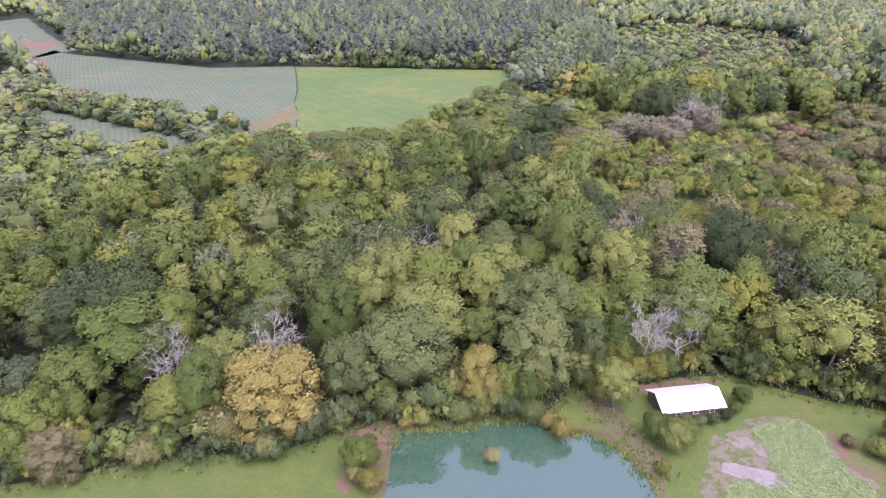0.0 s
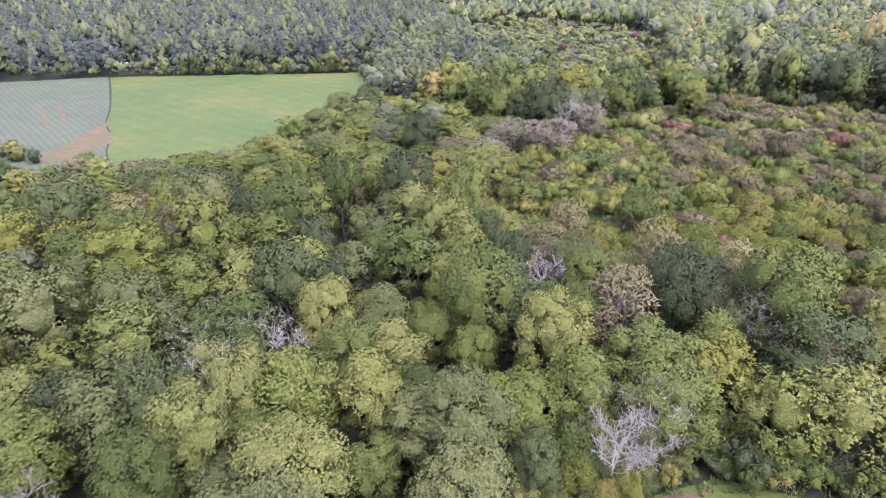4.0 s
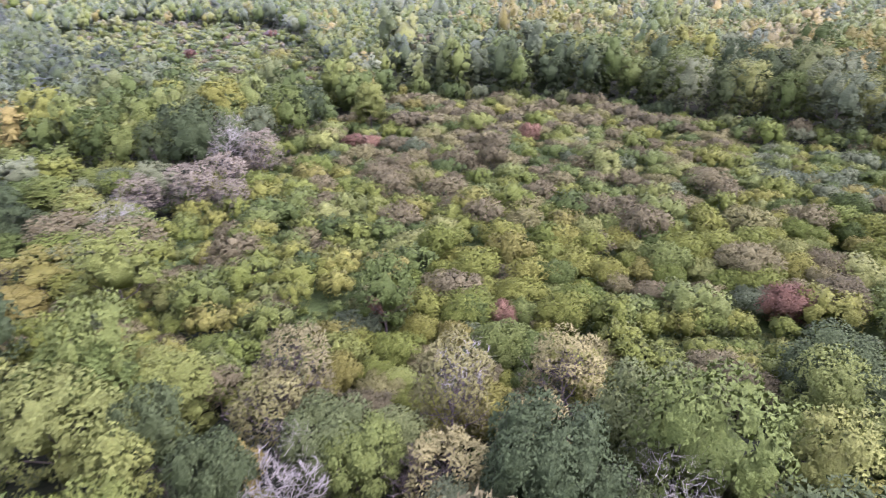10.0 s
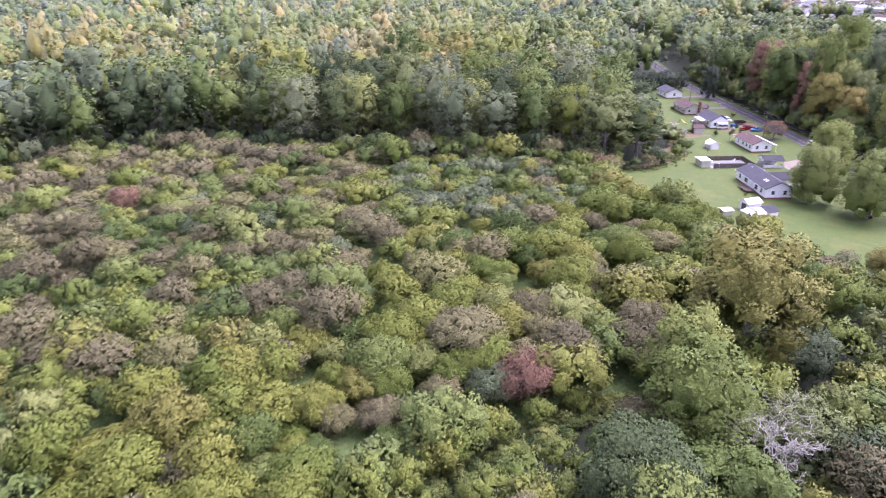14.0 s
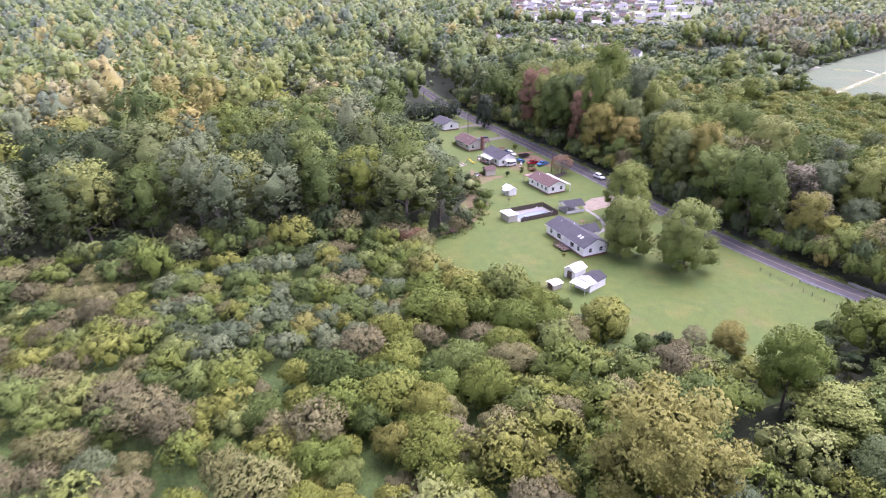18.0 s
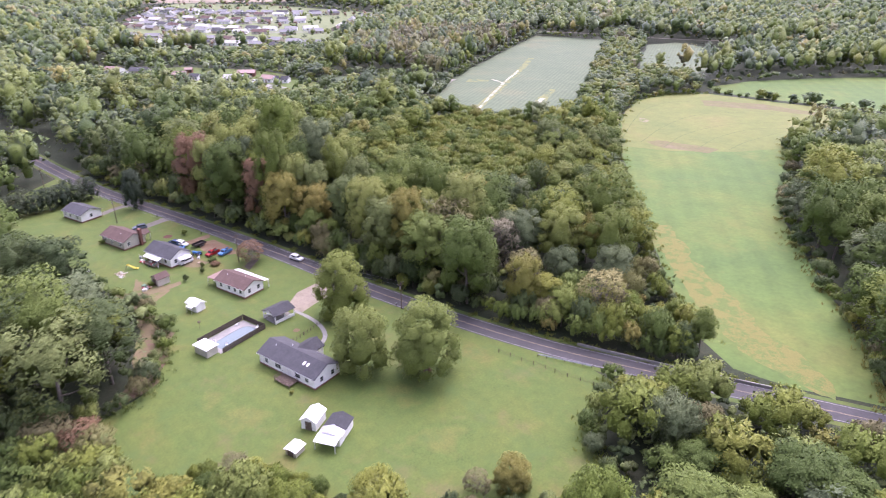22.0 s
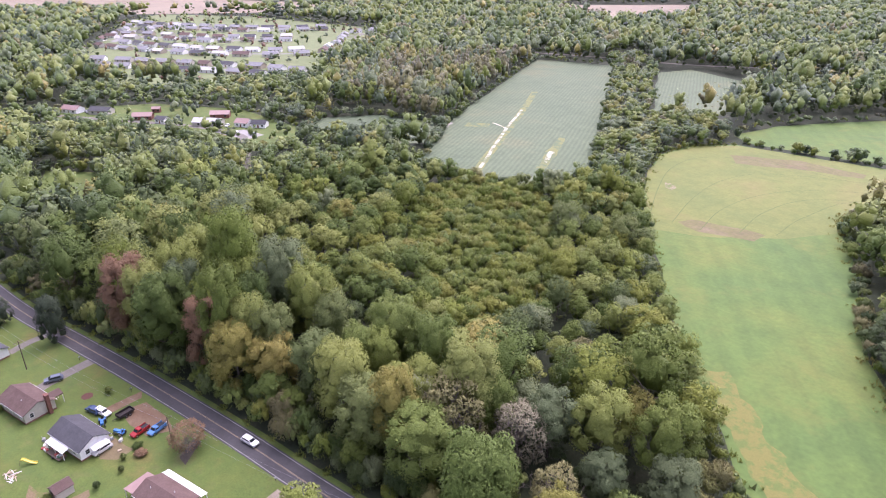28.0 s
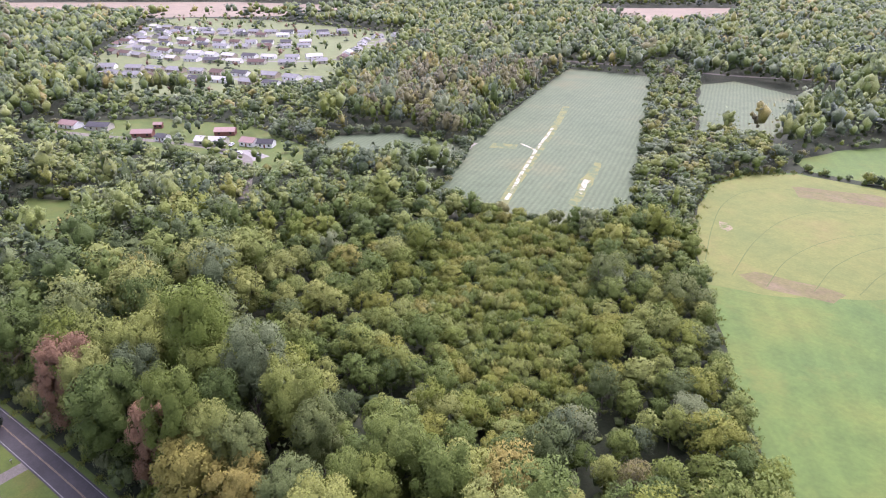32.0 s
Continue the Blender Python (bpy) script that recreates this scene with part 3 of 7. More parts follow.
def round_lobes(rng, h, R, base, count):
    """A broad broadleaf crown."""
    return dome(rng, h, R, base, count, 0.48, 2.3)


def tall_lobes(rng, h, R, base, count):
    """A deep crown with a broad top."""
    return dome(rng, h, R, base, count, 0.55, 2.8)


def full_lobes(rng, h, R, base, count):
    """A crown leafed to the ground, broad below."""
    return dome(rng, h, R, base, count, 0.36, 2.1)


def oval_lobes(rng, h, R, base, count):
    """A taller egg-shaped crown."""
    out = [(0, 0, (h + base) / 2 - 0.05 * h, R * 0.52, (h - base) / 2 / (R * 0.52) * 0.82)]
    for i in range(count):
        f = (i + 0.5) / count
        a = i * 2.4 + rng.random()
        w = R * math.sqrt(max(0.04, 1 - (1.75 * f - 0.75) ** 2)) if f > 0.43 else R * (0.7 + 0.7 * f)
        rr = R * (0.24 + 0.24 * rng.random())
        w *= rng.uniform(0.78, 1.22)
        out.append((math.cos(a) * max(0, w - rr), math.sin(a) * max(0, w - rr), base + (h - base) * (0.08 + 0.82 * f) + rng.normal() * 0.5, rr, rng.uniform(0.8, 1.1)))
    return out


def cone_lobes(rng, h, R, base, count):
    """A conifer's pointed crown."""
    out = []
    for i in range(count):
        f = i / (count - 1)
        a = i * 2.4 + rng.random()
        w = R * (1 - 0.78 * f)
        out.append((math.cos(a) * w * 0.45, math.sin(a) * w * 0.45, base + (h - base) * (0.12 + 0.8 * f), w * 0.62 + 0.12 * R, 1.05))
    return out


def tufted_lobes(rng, h, R, base, count):
    """A low thicket crown of several upright tufts."""
    out = []
    for i in range(count):
        a, rad = i * 2.4 + rng.random(), R * 0.62 * math.sqrt((i + 0.3) / count)
        rr = R * (0.19 + 0.15 * rng.random())
        out.append((math.cos(a) * rad * 1.25, math.sin(a) * rad * 1.25, h - rr - 0.35 * h * (rad / R) ** 2 - 0.22 * h * rng.random(), rr, 1.2))
    out.append((0, 0, h * 0.42, R * 0.72, h * 0.42 / (R * 0.72)))
    return out


def limb_mesh(rng, h, R, base, r0, bare):
    """Tapered trunk with limbs; a bare tree gets branches and twigs as well."""
    vs, fs = [], []

    def seg(p, q, a, b, sides=4):
        p, q = np.array(p, float), np.array(q, float)
        d = q - p
        d /= np.linalg.norm(d) + 1e-9
        u = np.cross(d, (0.3, 0.9, 0.2))
        u /= np.linalg.norm(u)
        w = np.cross(d, u)
        k0 = len(vs)
        for c, r in ((p, a), (q, b)):
            for i in range(sides):
                t = 2 * math.pi * i / sides
                vs.append(c + r * (math.cos(t) * u + math.sin(t) * w))
        for i in range(sides):
            j = (i + 1) % sides
            fs.append((k0 + i, k0 + j, k0 + sides + j, k0 + sides + i))

    top = (rng.normal() * 0.06 * h, rng.normal() * 0.06 * h, h * (0.62 if not bare else 0.55))
    knee = (top[0] * 0.35, top[1] * 0.35, h * 0.28)
    seg((0, 0, -0.1), knee, r0, r0 * 0.8, 6)
    seg(knee, top, r0 * 0.8, r0 * 0.45, 6)

    def branch(p, d, length, r, depth):
        d = np.array(d, float)
        d /= np.linalg.norm(d)
        bend = d + 0.25 * rng.normal(size=3) + np.array([0, 0, 0.18])
        m = np.array(p) + d * length * 0.5
        q = m + bend / np.linalg.norm(bend) * length * 0.5
        k = 4 if depth < 1 else 3
        if depth > 2:
            seg(p, q, r, r * 0.6, k)
        else:
            seg(p, m, r, r * 0.75, k)
            seg(m, q, r * 0.75, r * 0.5, k)
        if depth < (4 if bare else 0):
            for s in range(3 if depth < 3 else 2):
                start = m if s == 0 else (m + q) / 2 if s == 1 else q
                dd = d * 0.9 + 0.75 * rng.normal(size=3) + np.array([0, 0, 0.25])
                branch(start, dd, length * (0.55 + 0.2 * rng.random()), max(0.036, r * 0.52), depth + 1)

    count = 9 if bare else 5
    for i in range(count):
        f = i / count
        a = i * 2.4 + rng.random()
        z = h * (0.26 + 0.3 * f)
        o = np.array(knee) + (np.array(top) - np.array(knee)) * max(0, (z - knee[2]) / (top[2] - knee[2]))
        up = 0.55 + 0.9 * f
        branch(o, (math.cos(a), math.sin(a), up), (R * 0.78 if bare else R * 0.8) * (1.0 - 0.25 * f), r0 * 0.42, 0)
    return np.array(vs), np.array(fs, np.int32)


# shape, height, crown radius, crown base, lobes, leaf sprays, spray size, trunk radius
SPECIES = {
    "broadleaf_tree": (round_lobes, 17.0, 5.4, 4.8, 26, 1500, 0.34, 0.28),
    "oak_tree": (round_lobes, 17.0, 6.6, 4.4, 32, 1900, 0.36, 0.36),
    "slender_tree": (oval_lobes, 15.5, 4.4, 4.6, 24, 1100, 0.33, 0.22),
    "shade_tree": (full_lobes, 17.0, 6.2, 0.9, 38, 2000, 0.34, 0.34),
    "shrub": (tufted_lobes, 5.4, 3.4, 0.2, 22, 1050, 0.21, 0.10),
    "thicket_shrub": (tufted_lobes, 5.4, 3.2, 0.2, 24, 1000, 0.30, 0.10),
    "forest_tree": (tall_lobes, 25.0, 6.4, 6.0, 42, 2100, 0.37, 0.36),
    "half_bare_tree": (round_lobes, 15.0, 5.0, 3.6, 26, 2600, 0.38, 0.22),
    "pine_tree": (cone_lobes, 17.0, 2.9, 2.5, 15, 760, 0.36, 0.22),
    "bare_tree": (round_lobes, 15.0, 4.4, 4.5, 24, 520, 0.85, 0.19),
}
SLIM = {"thicket_shrub": 0.26, "half_bare_tree": 0.32, "bare_tree": 0.022}     # narrow sprays where twigs show
VARIANTS = 6
CROWNS, TRUNKS, LODS = {}, {}, {}
for si, (kind, (shape, h, R, base, count, n, size, r0)) in enumerate(SPECIES.items()):
    bare = kind in ("bare_tree", "half_bare_tree")
    thin = SLIM.get(kind, 0.6)
    for v in range(VARIANTS):
        rng = np.random.default_rng(100 * si + v)
        lob = shape(rng, h * (0.92 + 0.03 * v), R, base, count)
        CROWNS[kind, v, True] = crown_arrays(rng, lob, n if bare else int(n * 3.8), size * (1.0 if bare else 0.64), 0 if bare else -7, 4, slim=thin)
        CROWNS[kind, v, False] = crown_arrays(rng, lob, n if bare else int(n * 1.5), size * (1.0 if bare else 0.86), 0 if bare else -5, 2, -0.1, thin)
        TRUNKS[kind, v] = limb_mesh(rng, h, R, base, r0, bare)
        for lod, (share, grow_by, nlon, nlat) in enumerate(((0.30, 1.45, -5, 2), (0.07, 2.1, -4, 2), (0.012, 2.5, -4, 2), (0.004, 3.0, -4, 2))):
            fill = 1.9 if lod == 0 and "shrub" in kind else 1.0     # finer sprays on the low bushes
            LODS[kind, v, lod] = crown_arrays(rng, lob, max(4, int(n * share * fill)), size * grow_by / fill ** 0.6, nlon, nlat, -0.1, min(0.6, thin * 1.6), (13, 9, 6, 3)[lod])

MESH = {}


def one_tree(kind, tone, x, y, height, width, turn, label, group, v, fine=False):
    """A tree of its own: trunk and crown under one base."""
    sp = SPECIES[kind]
    key = (kind, v, fine)
    if key not in MESH:
        co, tri, nor = CROWNS[key]
        MESH[key] = mesh_np("crown", co, tri, [LEAF_ONE["green"]], normals=nor)
    tkey = (kind, v)
    if tkey not in MESH:
        MESH[tkey] = mesh_np("trunk", *TRUNKS[kind, v], [GREY_BARK if kind == "bare_tree" else BARK])
    m = Matrix.LocRotScale((x, y, 0), Euler((0, 0, turn)), (width / sp[2], width / sp[2], height / sp[1]))
    t = thing(kind, m, label, "shrub" if "shrub" in kind else "tree", group)
    part("trunk", MESH[tkey], None, t)
    slot = part("crown", MESH[key], None, t).material_slots[0]
    slot.link, slot.material = "OBJECT", LEAF_ONE[tone]
    return t


WORDS = {"tan": "feathery tan-yellow", "ash": "half-bare ashy grey", "green": "mid-green", "dark": "dark green", "light": "pale green", "olive": "yellow-olive", "yellow": "autumn-yellow", "brown": "half-bare brownish", "grey": "soft grey-green",
         "red": "dull red", "pine": "deep green", "twig": "leafless pale grey"}
SORTS = {"forest_tree": "tall forest tree with a deep leafy crown", "half_bare_tree": "thin-leaved tree with its branches showing", "broadleaf_tree": "broadleaf tree with a rounded crown in woodland", "oak_tree": "broad oak-like tree with a dense billowing crown", "slender_tree": "slender tree with a pointed crown in woodland",
         "shade_tree": "spreading tree leafed to the ground beside grass", "shrub": "tufted shrub in an overgrown field", "thicket_shrub": "twiggy thicket shrub in an overgrown field", "pine_tree": "conifer with a narrow crown", "bare_tree": "dead tree with fine branching twigs"}
FRONT = [(-60, 84), (0, 94), (22, 114), (42, 132), (62, 146), (86, 148), (112, 144), (148, 132), (170, 104), (192, 75)]     # the outer edges of woods, built finest
FRONT_2 = [(150, 72), (166, 42), (184, 20), (205, 6), (245, 18), (290, 30), (330, 32)]
LINE = [(0, 30), (40, 150), (110, 175), (190, 130), (240, 60), (270, 0)]     # the stretch of the plan whose trees stand singly


def far_from(line, x, y):
    best = np.full(x.shape, 1e9)
    for (x0, y0), (x1, y1) in zip(line, line[1:]):
        dx, dy = x1 - x0, y1 - y0
        t = np.clip(((x - x0) * dx + (y - y0) * dy) / (dx * dx + dy * dy), 0, 1)
        best = np.minimum(best, np.hypot(x - x0 - t * dx, y - y0 - t * dy))
    return best


# trees that stand out, each at its own place: kind, tone, x, y, height, crown radius
# by the pond and barn
POND_TREES = [
    ("bare_tree", "twig", 71, 121.3, 18.5, 5.4), ("bare_tree", "twig", 36.8, 102, 17.5, 4.6), ("bare_tree", "twig", 43.5, 103, 17.5, 4.6), ("bare_tree", "twig", -46, 92, 17.4, 4.6),
    ("bare_tree", "twig", -29, 99, 18, 4.8), ("bare_tree", "twig", 122, 103, 12.3, 5.5), ("oak_tree", "yellow", -27.5, 86.5, 15, 8.2), ("oak_tree", "dark", -7, 96, 17.5, 8.6),
    ("oak_tree", "dark", 16.5, 97.5, 15.5, 6.4), ("oak_tree", "green", -3, 103, 17.5, 7.0), ("broadleaf_tree", "yellow", 6, 92, 12, 3.6), ("slender_tree", "light", 61.2, 117.6, 15.5, 5.4),
    ("slender_tree", "light", -44, 86, 11, 4.2), ("broadleaf_tree", "light", -62, 79, 13, 5.0), ("broadleaf_tree", "brown", -58, 76.5, 8.5, 4.2), ("oak_tree", "dark", 111.5, 119, 13.5, 7.0),
    ("bare_tree", "twig", 163, -59, 14.6, 6.1),
]
# in the woods and the thicket
WOOD_TREES = [
    ("bare_tree", "twig", -13.5, 121, 20.5, 5.1), ("bare_tree", "twig", 75.5, 154.5, 13.5, 4.2), ("bare_tree", "twig", 45.1, 150.6, 16.5, 5.5), ("bare_tree", "twig", 100.5, 269.8, 20.5, 7.2),
    ("half_bare_tree", "ash", 82, 253, 13.5, 6.2), ("half_bare_tree", "ash", 71, 257, 11.5, 5.2), ("half_bare_tree", "ash", 108, 266, 14, 6.0), ("half_bare_tree", "ash", 95, 261, 12.5, 5.4), ("half_bare_tree", "ash", 88, 244, 10.5, 5.0), ("bare_tree", "twig", 62, 244, 13, 5.5), ("slender_tree", "light", -32, 155, 17, 4.6),
    ("bare_tree", "twig", -5.1, 128, 18.2, 5.4), ("half_bare_tree", "tan", 84, 143.5, 14, 5.0), ("broadleaf_tree", "light", 25.7, 129, 13, 4.4), ("broadleaf_tree", "light", 36, 120.5, 21.5, 5.8),
    ("broadleaf_tree", "light", 27, 149.3, 15.5, 5.4), ("broadleaf_tree", "light", 3.3, 139.4, 17.4, 5.0), ("half_bare_tree", "tan", 60, 141, 12.5, 5.4), ("half_bare_tree", "tan", 72, 138, 12, 5.0),
    ("broadleaf_tree", "light", 46, 180, 12, 6.4), ("half_bare_tree", "brown", 82.3, 117, 9, 4.6), ("oak_tree", "dark", 42, 255, 17, 7.5), ("oak_tree", "yellow", 36, 222.5, 8.2, 6.2),
    ("thicket_shrub", "red", 82.5, 182, 6, 3.2), ("thicket_shrub", "red", 97, 166, 5.4, 3.4), ("broadleaf_tree", "light", 164, 288, 19, 5.4), ("thicket_shrub", "red", 193, 239, 8, 4.2),
    ("oak_tree", "dark", 9, 291, 12.5, 6.5), ("oak_tree", "green", 24, 283, 11.5, 6.2), ("oak_tree", "dark", 38, 274, 12.5, 6.4), ("oak_tree", "dark", 19, 308, 14, 6.8), ("oak_tree", "grey", 35, 299, 13, 6.4), ("oak_tree", "dark", 32, 322, 15, 6.5), ("half_bare_tree", "brown", 20, 231, 9.5, 6.5), ("broadleaf_tree", "green", 6, 129, 15, 5.6), ("slender_tree", "dark", 13, 140, 15, 4.8), ("half_bare_tree", "brown", 12, 206, 10, 5.5),
]
# on the lawns and along the road
YARD_TREES = [
    ("broadleaf_tree", "green", 233.0, 62.6, 16.8, 6.2), ("broadleaf_tree", "green", 222.4, 52.6, 17.8, 7.2), ("broadleaf_tree", "light", 256.3, 51.4, 17.0, 6.6), ("shade_tree", "pine", 369.6, 64.6, 14.5, 3.6),
    ("oak_tree", "red", 353, 47.5, 26.5, 6.2), ("oak_tree", "red", 323, 39, 22, 4.6), ("oak_tree", "yellow", 310, 37, 23.5, 6.2), ("oak_tree", "yellow", 302, 31, 20, 5.6), ("oak_tree", "light", 281, 25, 25, 6.4),
    ("oak_tree", "green", 334, 44, 27, 7.0), ("half_bare_tree", "red", 301, 54.6, 6.0, 4.0), ("bare_tree", "twig", 263.2, 16.5, 19.5, 3.6), ("half_bare_tree", "brown", 231, 11, 15, 5.0), ("half_bare_tree", "tan", 209.5, 6.5, 15, 5.6),
    ("broadleaf_tree", "grey", 217, -9, 14.5, 6.0), ("oak_tree", "dark", 270, 27, 21.5, 6.6), ("oak_tree", "green", 256, 23.5, 19, 7.0), ("oak_tree", "green", 243, 17, 15, 6.4), ("half_bare_tree", "ash", 246, 4, 18, 6.0), ("broadleaf_tree", "grey", 252.7, -5, 14.5, 5.4),
    ("broadleaf_tree", "grey", 228, -2, 12, 5.4), ("oak_tree", "olive", 198.0, 84.6, 8.0, 4.6), ("oak_tree", "yellow", 186.2, 64.0, 6.6, 3.5), ("oak_tree", "olive", 174.6, 58.6, 4.6, 2.4), ("oak_tree", "olive", 216.6, 97.0, 5.8, 3.1), ("half_bare_tree", "brown", 222.0, 98.5, 4.0, 2.6), ("half_bare_tree", "brown", 190.0, 69.0, 4.4, 2.4), ("broadleaf_tree", "grey", 261.7, -61, 11, 5.2),
]
MARKED = POND_TREES + WOOD_TREES + YARD_TREES
VETO = [(x, y, r * 0.9) for k, _, x, y, _, r in MARKED]
VETO += [(177, 56, 4.5), (42, 93, 8.5)]


def scatter(poly_in, spacing, seed, x0, x1, y0, y1, clear, holes):
    """An uneven grid of places inside one outline and outside others."""
    rng = np.random.default_rng(seed)
    gx, gy = np.meshgrid(np.arange(x0, x1, spacing), np.arange(y0, y1, spacing))
    gx[1::2] += spacing / 2
    x = (gx + rng.uniform(-0.36, 0.36, gx.shape) * spacing).ravel()
    y = (gy + rng.uniform(-0.36, 0.36, gy.shape) * spacing).ravel()
    ok = np.ones(x.shape, bool)
    if poly_in:
        ok &= inside(poly_in, x, y)
    # the part of the country that the flight looks over
    ok &= (x > -0.80 * (y + 60) - 40) | (y < 0)
    ok &= (x > 118 + 0.14 * (126 - y)) | (y > 20)
    ok &= np.hypot(x - 120, y - 60) < np.where(y > 150, 1250, 1750)
    x, y = x[ok], y[ok]
    ok = far_from(ROAD, x, y) > 4.0 + clear
    for h in holes:
        wide = any(h is o for o in OPEN)
        for dx, dy in ((0, 0), (1, 0), (-1, 0), (0, 1), (0, -1)) if wide else ((0, 0),):
            ok &= ~inside(h, x + dx * clear, y + dy * clear)
    for vx, vy, r in VETO:
        ok &= np.hypot(x - vx, y - vy) > r
    return x[ok], y[ok]


def tone_at(x, y, rng, choices):
    """A tone for each place: chosen by chance and by broad patches."""
    names, weights = zip(*choices)
    w = np.cumsum(weights) / sum(weights)
    u = rng.random(len(x)) * 0.75 + 0.25 * (0.5 + 0.5 * np.sin(x * 0.06 + 1.3 * np.sin(y * 0.045)) * np.cos(y * 0.05 + np.sin(x * 0.03)))
    u = (u - u.min()) / max(1e-6, u.max() - u.min()) * 0.999
    return [names[int(np.searchsorted(w, a))] for a in u]


UNDER = []      # the same, under taller trees
PLACES = []     # kind, tone, x, y, height, radius, turn, variant, tint


def grow(x, y, seed, mixes, hmean, hvar, rmean, rvar):
    """hmean: a height, or a function that gives it for each place."""
    rng = np.random.default_rng(seed)
    for (kind, tone), px, py in zip(tone_at(x, y, rng, mixes), x, y):
        tall = hmean(px, py) if callable(hmean) else hmean
        if tall > 18.5 and kind in (B, O, S, "shade_tree"):
            kind = "forest_tree"
        grown = max(0.55, 1 + hvar * rng.normal())     # a taller tree is a broader one
        PLACES.append((kind, tone, px, py, tall * grown, rmean * grown ** 0.75 * (1 + 0.6 * rvar * rng.uniform(-1, 1)), rng.uniform(0, 6.28), int(rng.integers(VARIANTS)), rng.random()))


B, O, S, H, T, P, N = "broadleaf_tree", "oak_tree", "slender_tree", "shrub", "thicket_shrub", "pine_tree", "half_bare_tree"
WOODS_MIX = [((B, "green"), 4), ((S, "light"), 1.8), ((O, "dark"), 3.4), ((S, "green"), 3), ((B, "light"), 1.8), ((S, "dark"), 1.2), ((O, "green"), 3.0), ((B, "olive"), 1.4), ((B, "grey"), 1.2), ((S, "yellow"), 0.2), ((N, "brown"), 1.2), ((N, "tan"), 1.0)]
# The grey share also stands in for haze over the farther woods.
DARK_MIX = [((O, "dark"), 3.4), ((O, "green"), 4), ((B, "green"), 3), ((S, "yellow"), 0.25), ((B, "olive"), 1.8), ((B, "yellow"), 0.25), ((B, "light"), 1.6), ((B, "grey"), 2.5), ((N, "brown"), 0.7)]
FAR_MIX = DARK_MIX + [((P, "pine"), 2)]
PINE_MIX = [((P, "pine"), 7), ((O, "dark"), 2), ((P, "dark"), 3), ((B, "dark"), 1), ((B, "yellow"), 0.1)]
BUSH_MIX = [((H, "olive"), 6), ((H, "green"), 2.2), ((T, "brown"), 2.0), ((H, "light"), 1.0), ((T, "grey"), 0.6), ((T, "red"), 0.25)]
BROWN_MIX = [((H, "olive"), 2.4), ((H, "green"), 2.2), ((T, "brown"), 4.2), ((H, "light"), 0.8), ((T, "grey"), 1.0), ((T, "red"), 0.4)]
GREY_MIX = [((H, "grey"), 4), ((T, "grey"), 1.2), ((H, "green"), 3), ((T, "brown"), 1.4), ((H, "olive"), 2.2)]
OLIVE_MIX = [((H, "olive"), 9), ((H, "green"), 1.0), ((S, "olive"), 1.2), ((H, "light"), 5), ((S, "light"), 0.5)]
SOUTH_MIX = [((B, "green"), 3.4), ((S, "green"), 3), ((B, "olive"), 2.4), ((S, "light"), 2.2), ((O, "dark"), 1.2), ((B, "grey"), 1.0), ((N, "brown"), 0.5)]
HEDGE_MIX = [((B, "olive"), 3), ((B, "grey"), 2), ((B, "light"), 2), ((B, "green"), 2), ((N, "brown"), 0.8)]
FALL_MIX = [((N, "brown"), 4), ((B, "yellow"), 1), ((B, "olive"), 2), ((B, "grey"), 2), ((O, "green"), 1)]
FIRST_WOOD = [(-200, 60), (-180, 190), (-70, 200), (20, 215), (54, 206), (82, 165), (108, 120), (116, 106), (158, 78), (173, 56), (185, 42), (192, 22), (160, -8), (90, -20), (100, 90)]
LOW_LEFT = [(-400, 190), (-180, 190), (-70, 200), (20, 215), (56, 222), (90, 268), (60, 330), (20, 350), (-60, 290), (-100, 280), (-260, 400), (-420, 420)]
CREEK = [(114, 118), (122, 112), (146, 104), (158, 78), (173, 56), (185, 42), (192, 22), (160, -8), (90, -20), (96, 60), (110, 100)]
ROADSIDE = [(180, 6), (200, 14), (234, 26), (300, 40), (367, 55), (440, 67), (470, 40), (420, 10), (380, 18), (330, 14), (290, 2), (262, -12), (240, -30), (225, -38), (208, -24), (187, -5)]
SOUTH_WOOD = [(440, 30), (380, 18), (330, 14), (290, 2), (240, -30), (225, -38), (264, -88), (295, -130), (335, -190), (358, -172), (380, -142), (440, -140), (470, -60)]
HEDGE = [(335, -190), (358, -174), (535, -460), (570, -500), (540, -520), (489, -462), (405, -313), (374, -330), (330, -288), (349, -262), (352, -232)]
FALL_WOOD = [(531, -151), (480, -192), (600, -405), (665, -313), (641, -215)]
PINES = [(-520, 910), (-330, 600), (-290, 527), (-160, 459), (42, 450), (60, 500), (160, 730), (150, 1300), (-700, 1300)]
EDGE_BAND = [(16, 224), (30, 206), (40, 192), (50, 178), (58, 166), (68, 153), (80, 142), (92, 130), (104, 121), (116, 112), (134, 112), (113, 138), (101, 148), (90, 162), (80, 175), (71, 187), (61, 199), (48, 213), (40, 226)]
BROWN_PART = [(110, 268), (200, 322), (252, 237), (250, 190), (185, 160), (150, 178), (120, 215)]
DARK_EDGE = [(200, 322), (223, 288), (238, 264), (252, 237), (250, 171), (260, 130), (254, 112), (265, 97), (290, 91), (312, 94), (322, 108), (318, 135), (300, 190), (285, 260), (288, 330), (230, 360)]
OAK_MIX = [((O, "dark"), 5), ((O, "green"), 4), ((B, "green"), 2), ((B, "olive"), 1.2), ((S, "light"), 0.8), ((B, "grey"), 0.6), ((B, "yellow"), 0.4)]
LANE_WOOD = [(690, 30), (690, -20), (740, -50), (690, -130), (680, -215), (640, -215), (560, -140), (470, -125), (455, -80), (470, -40), (560, 20)]
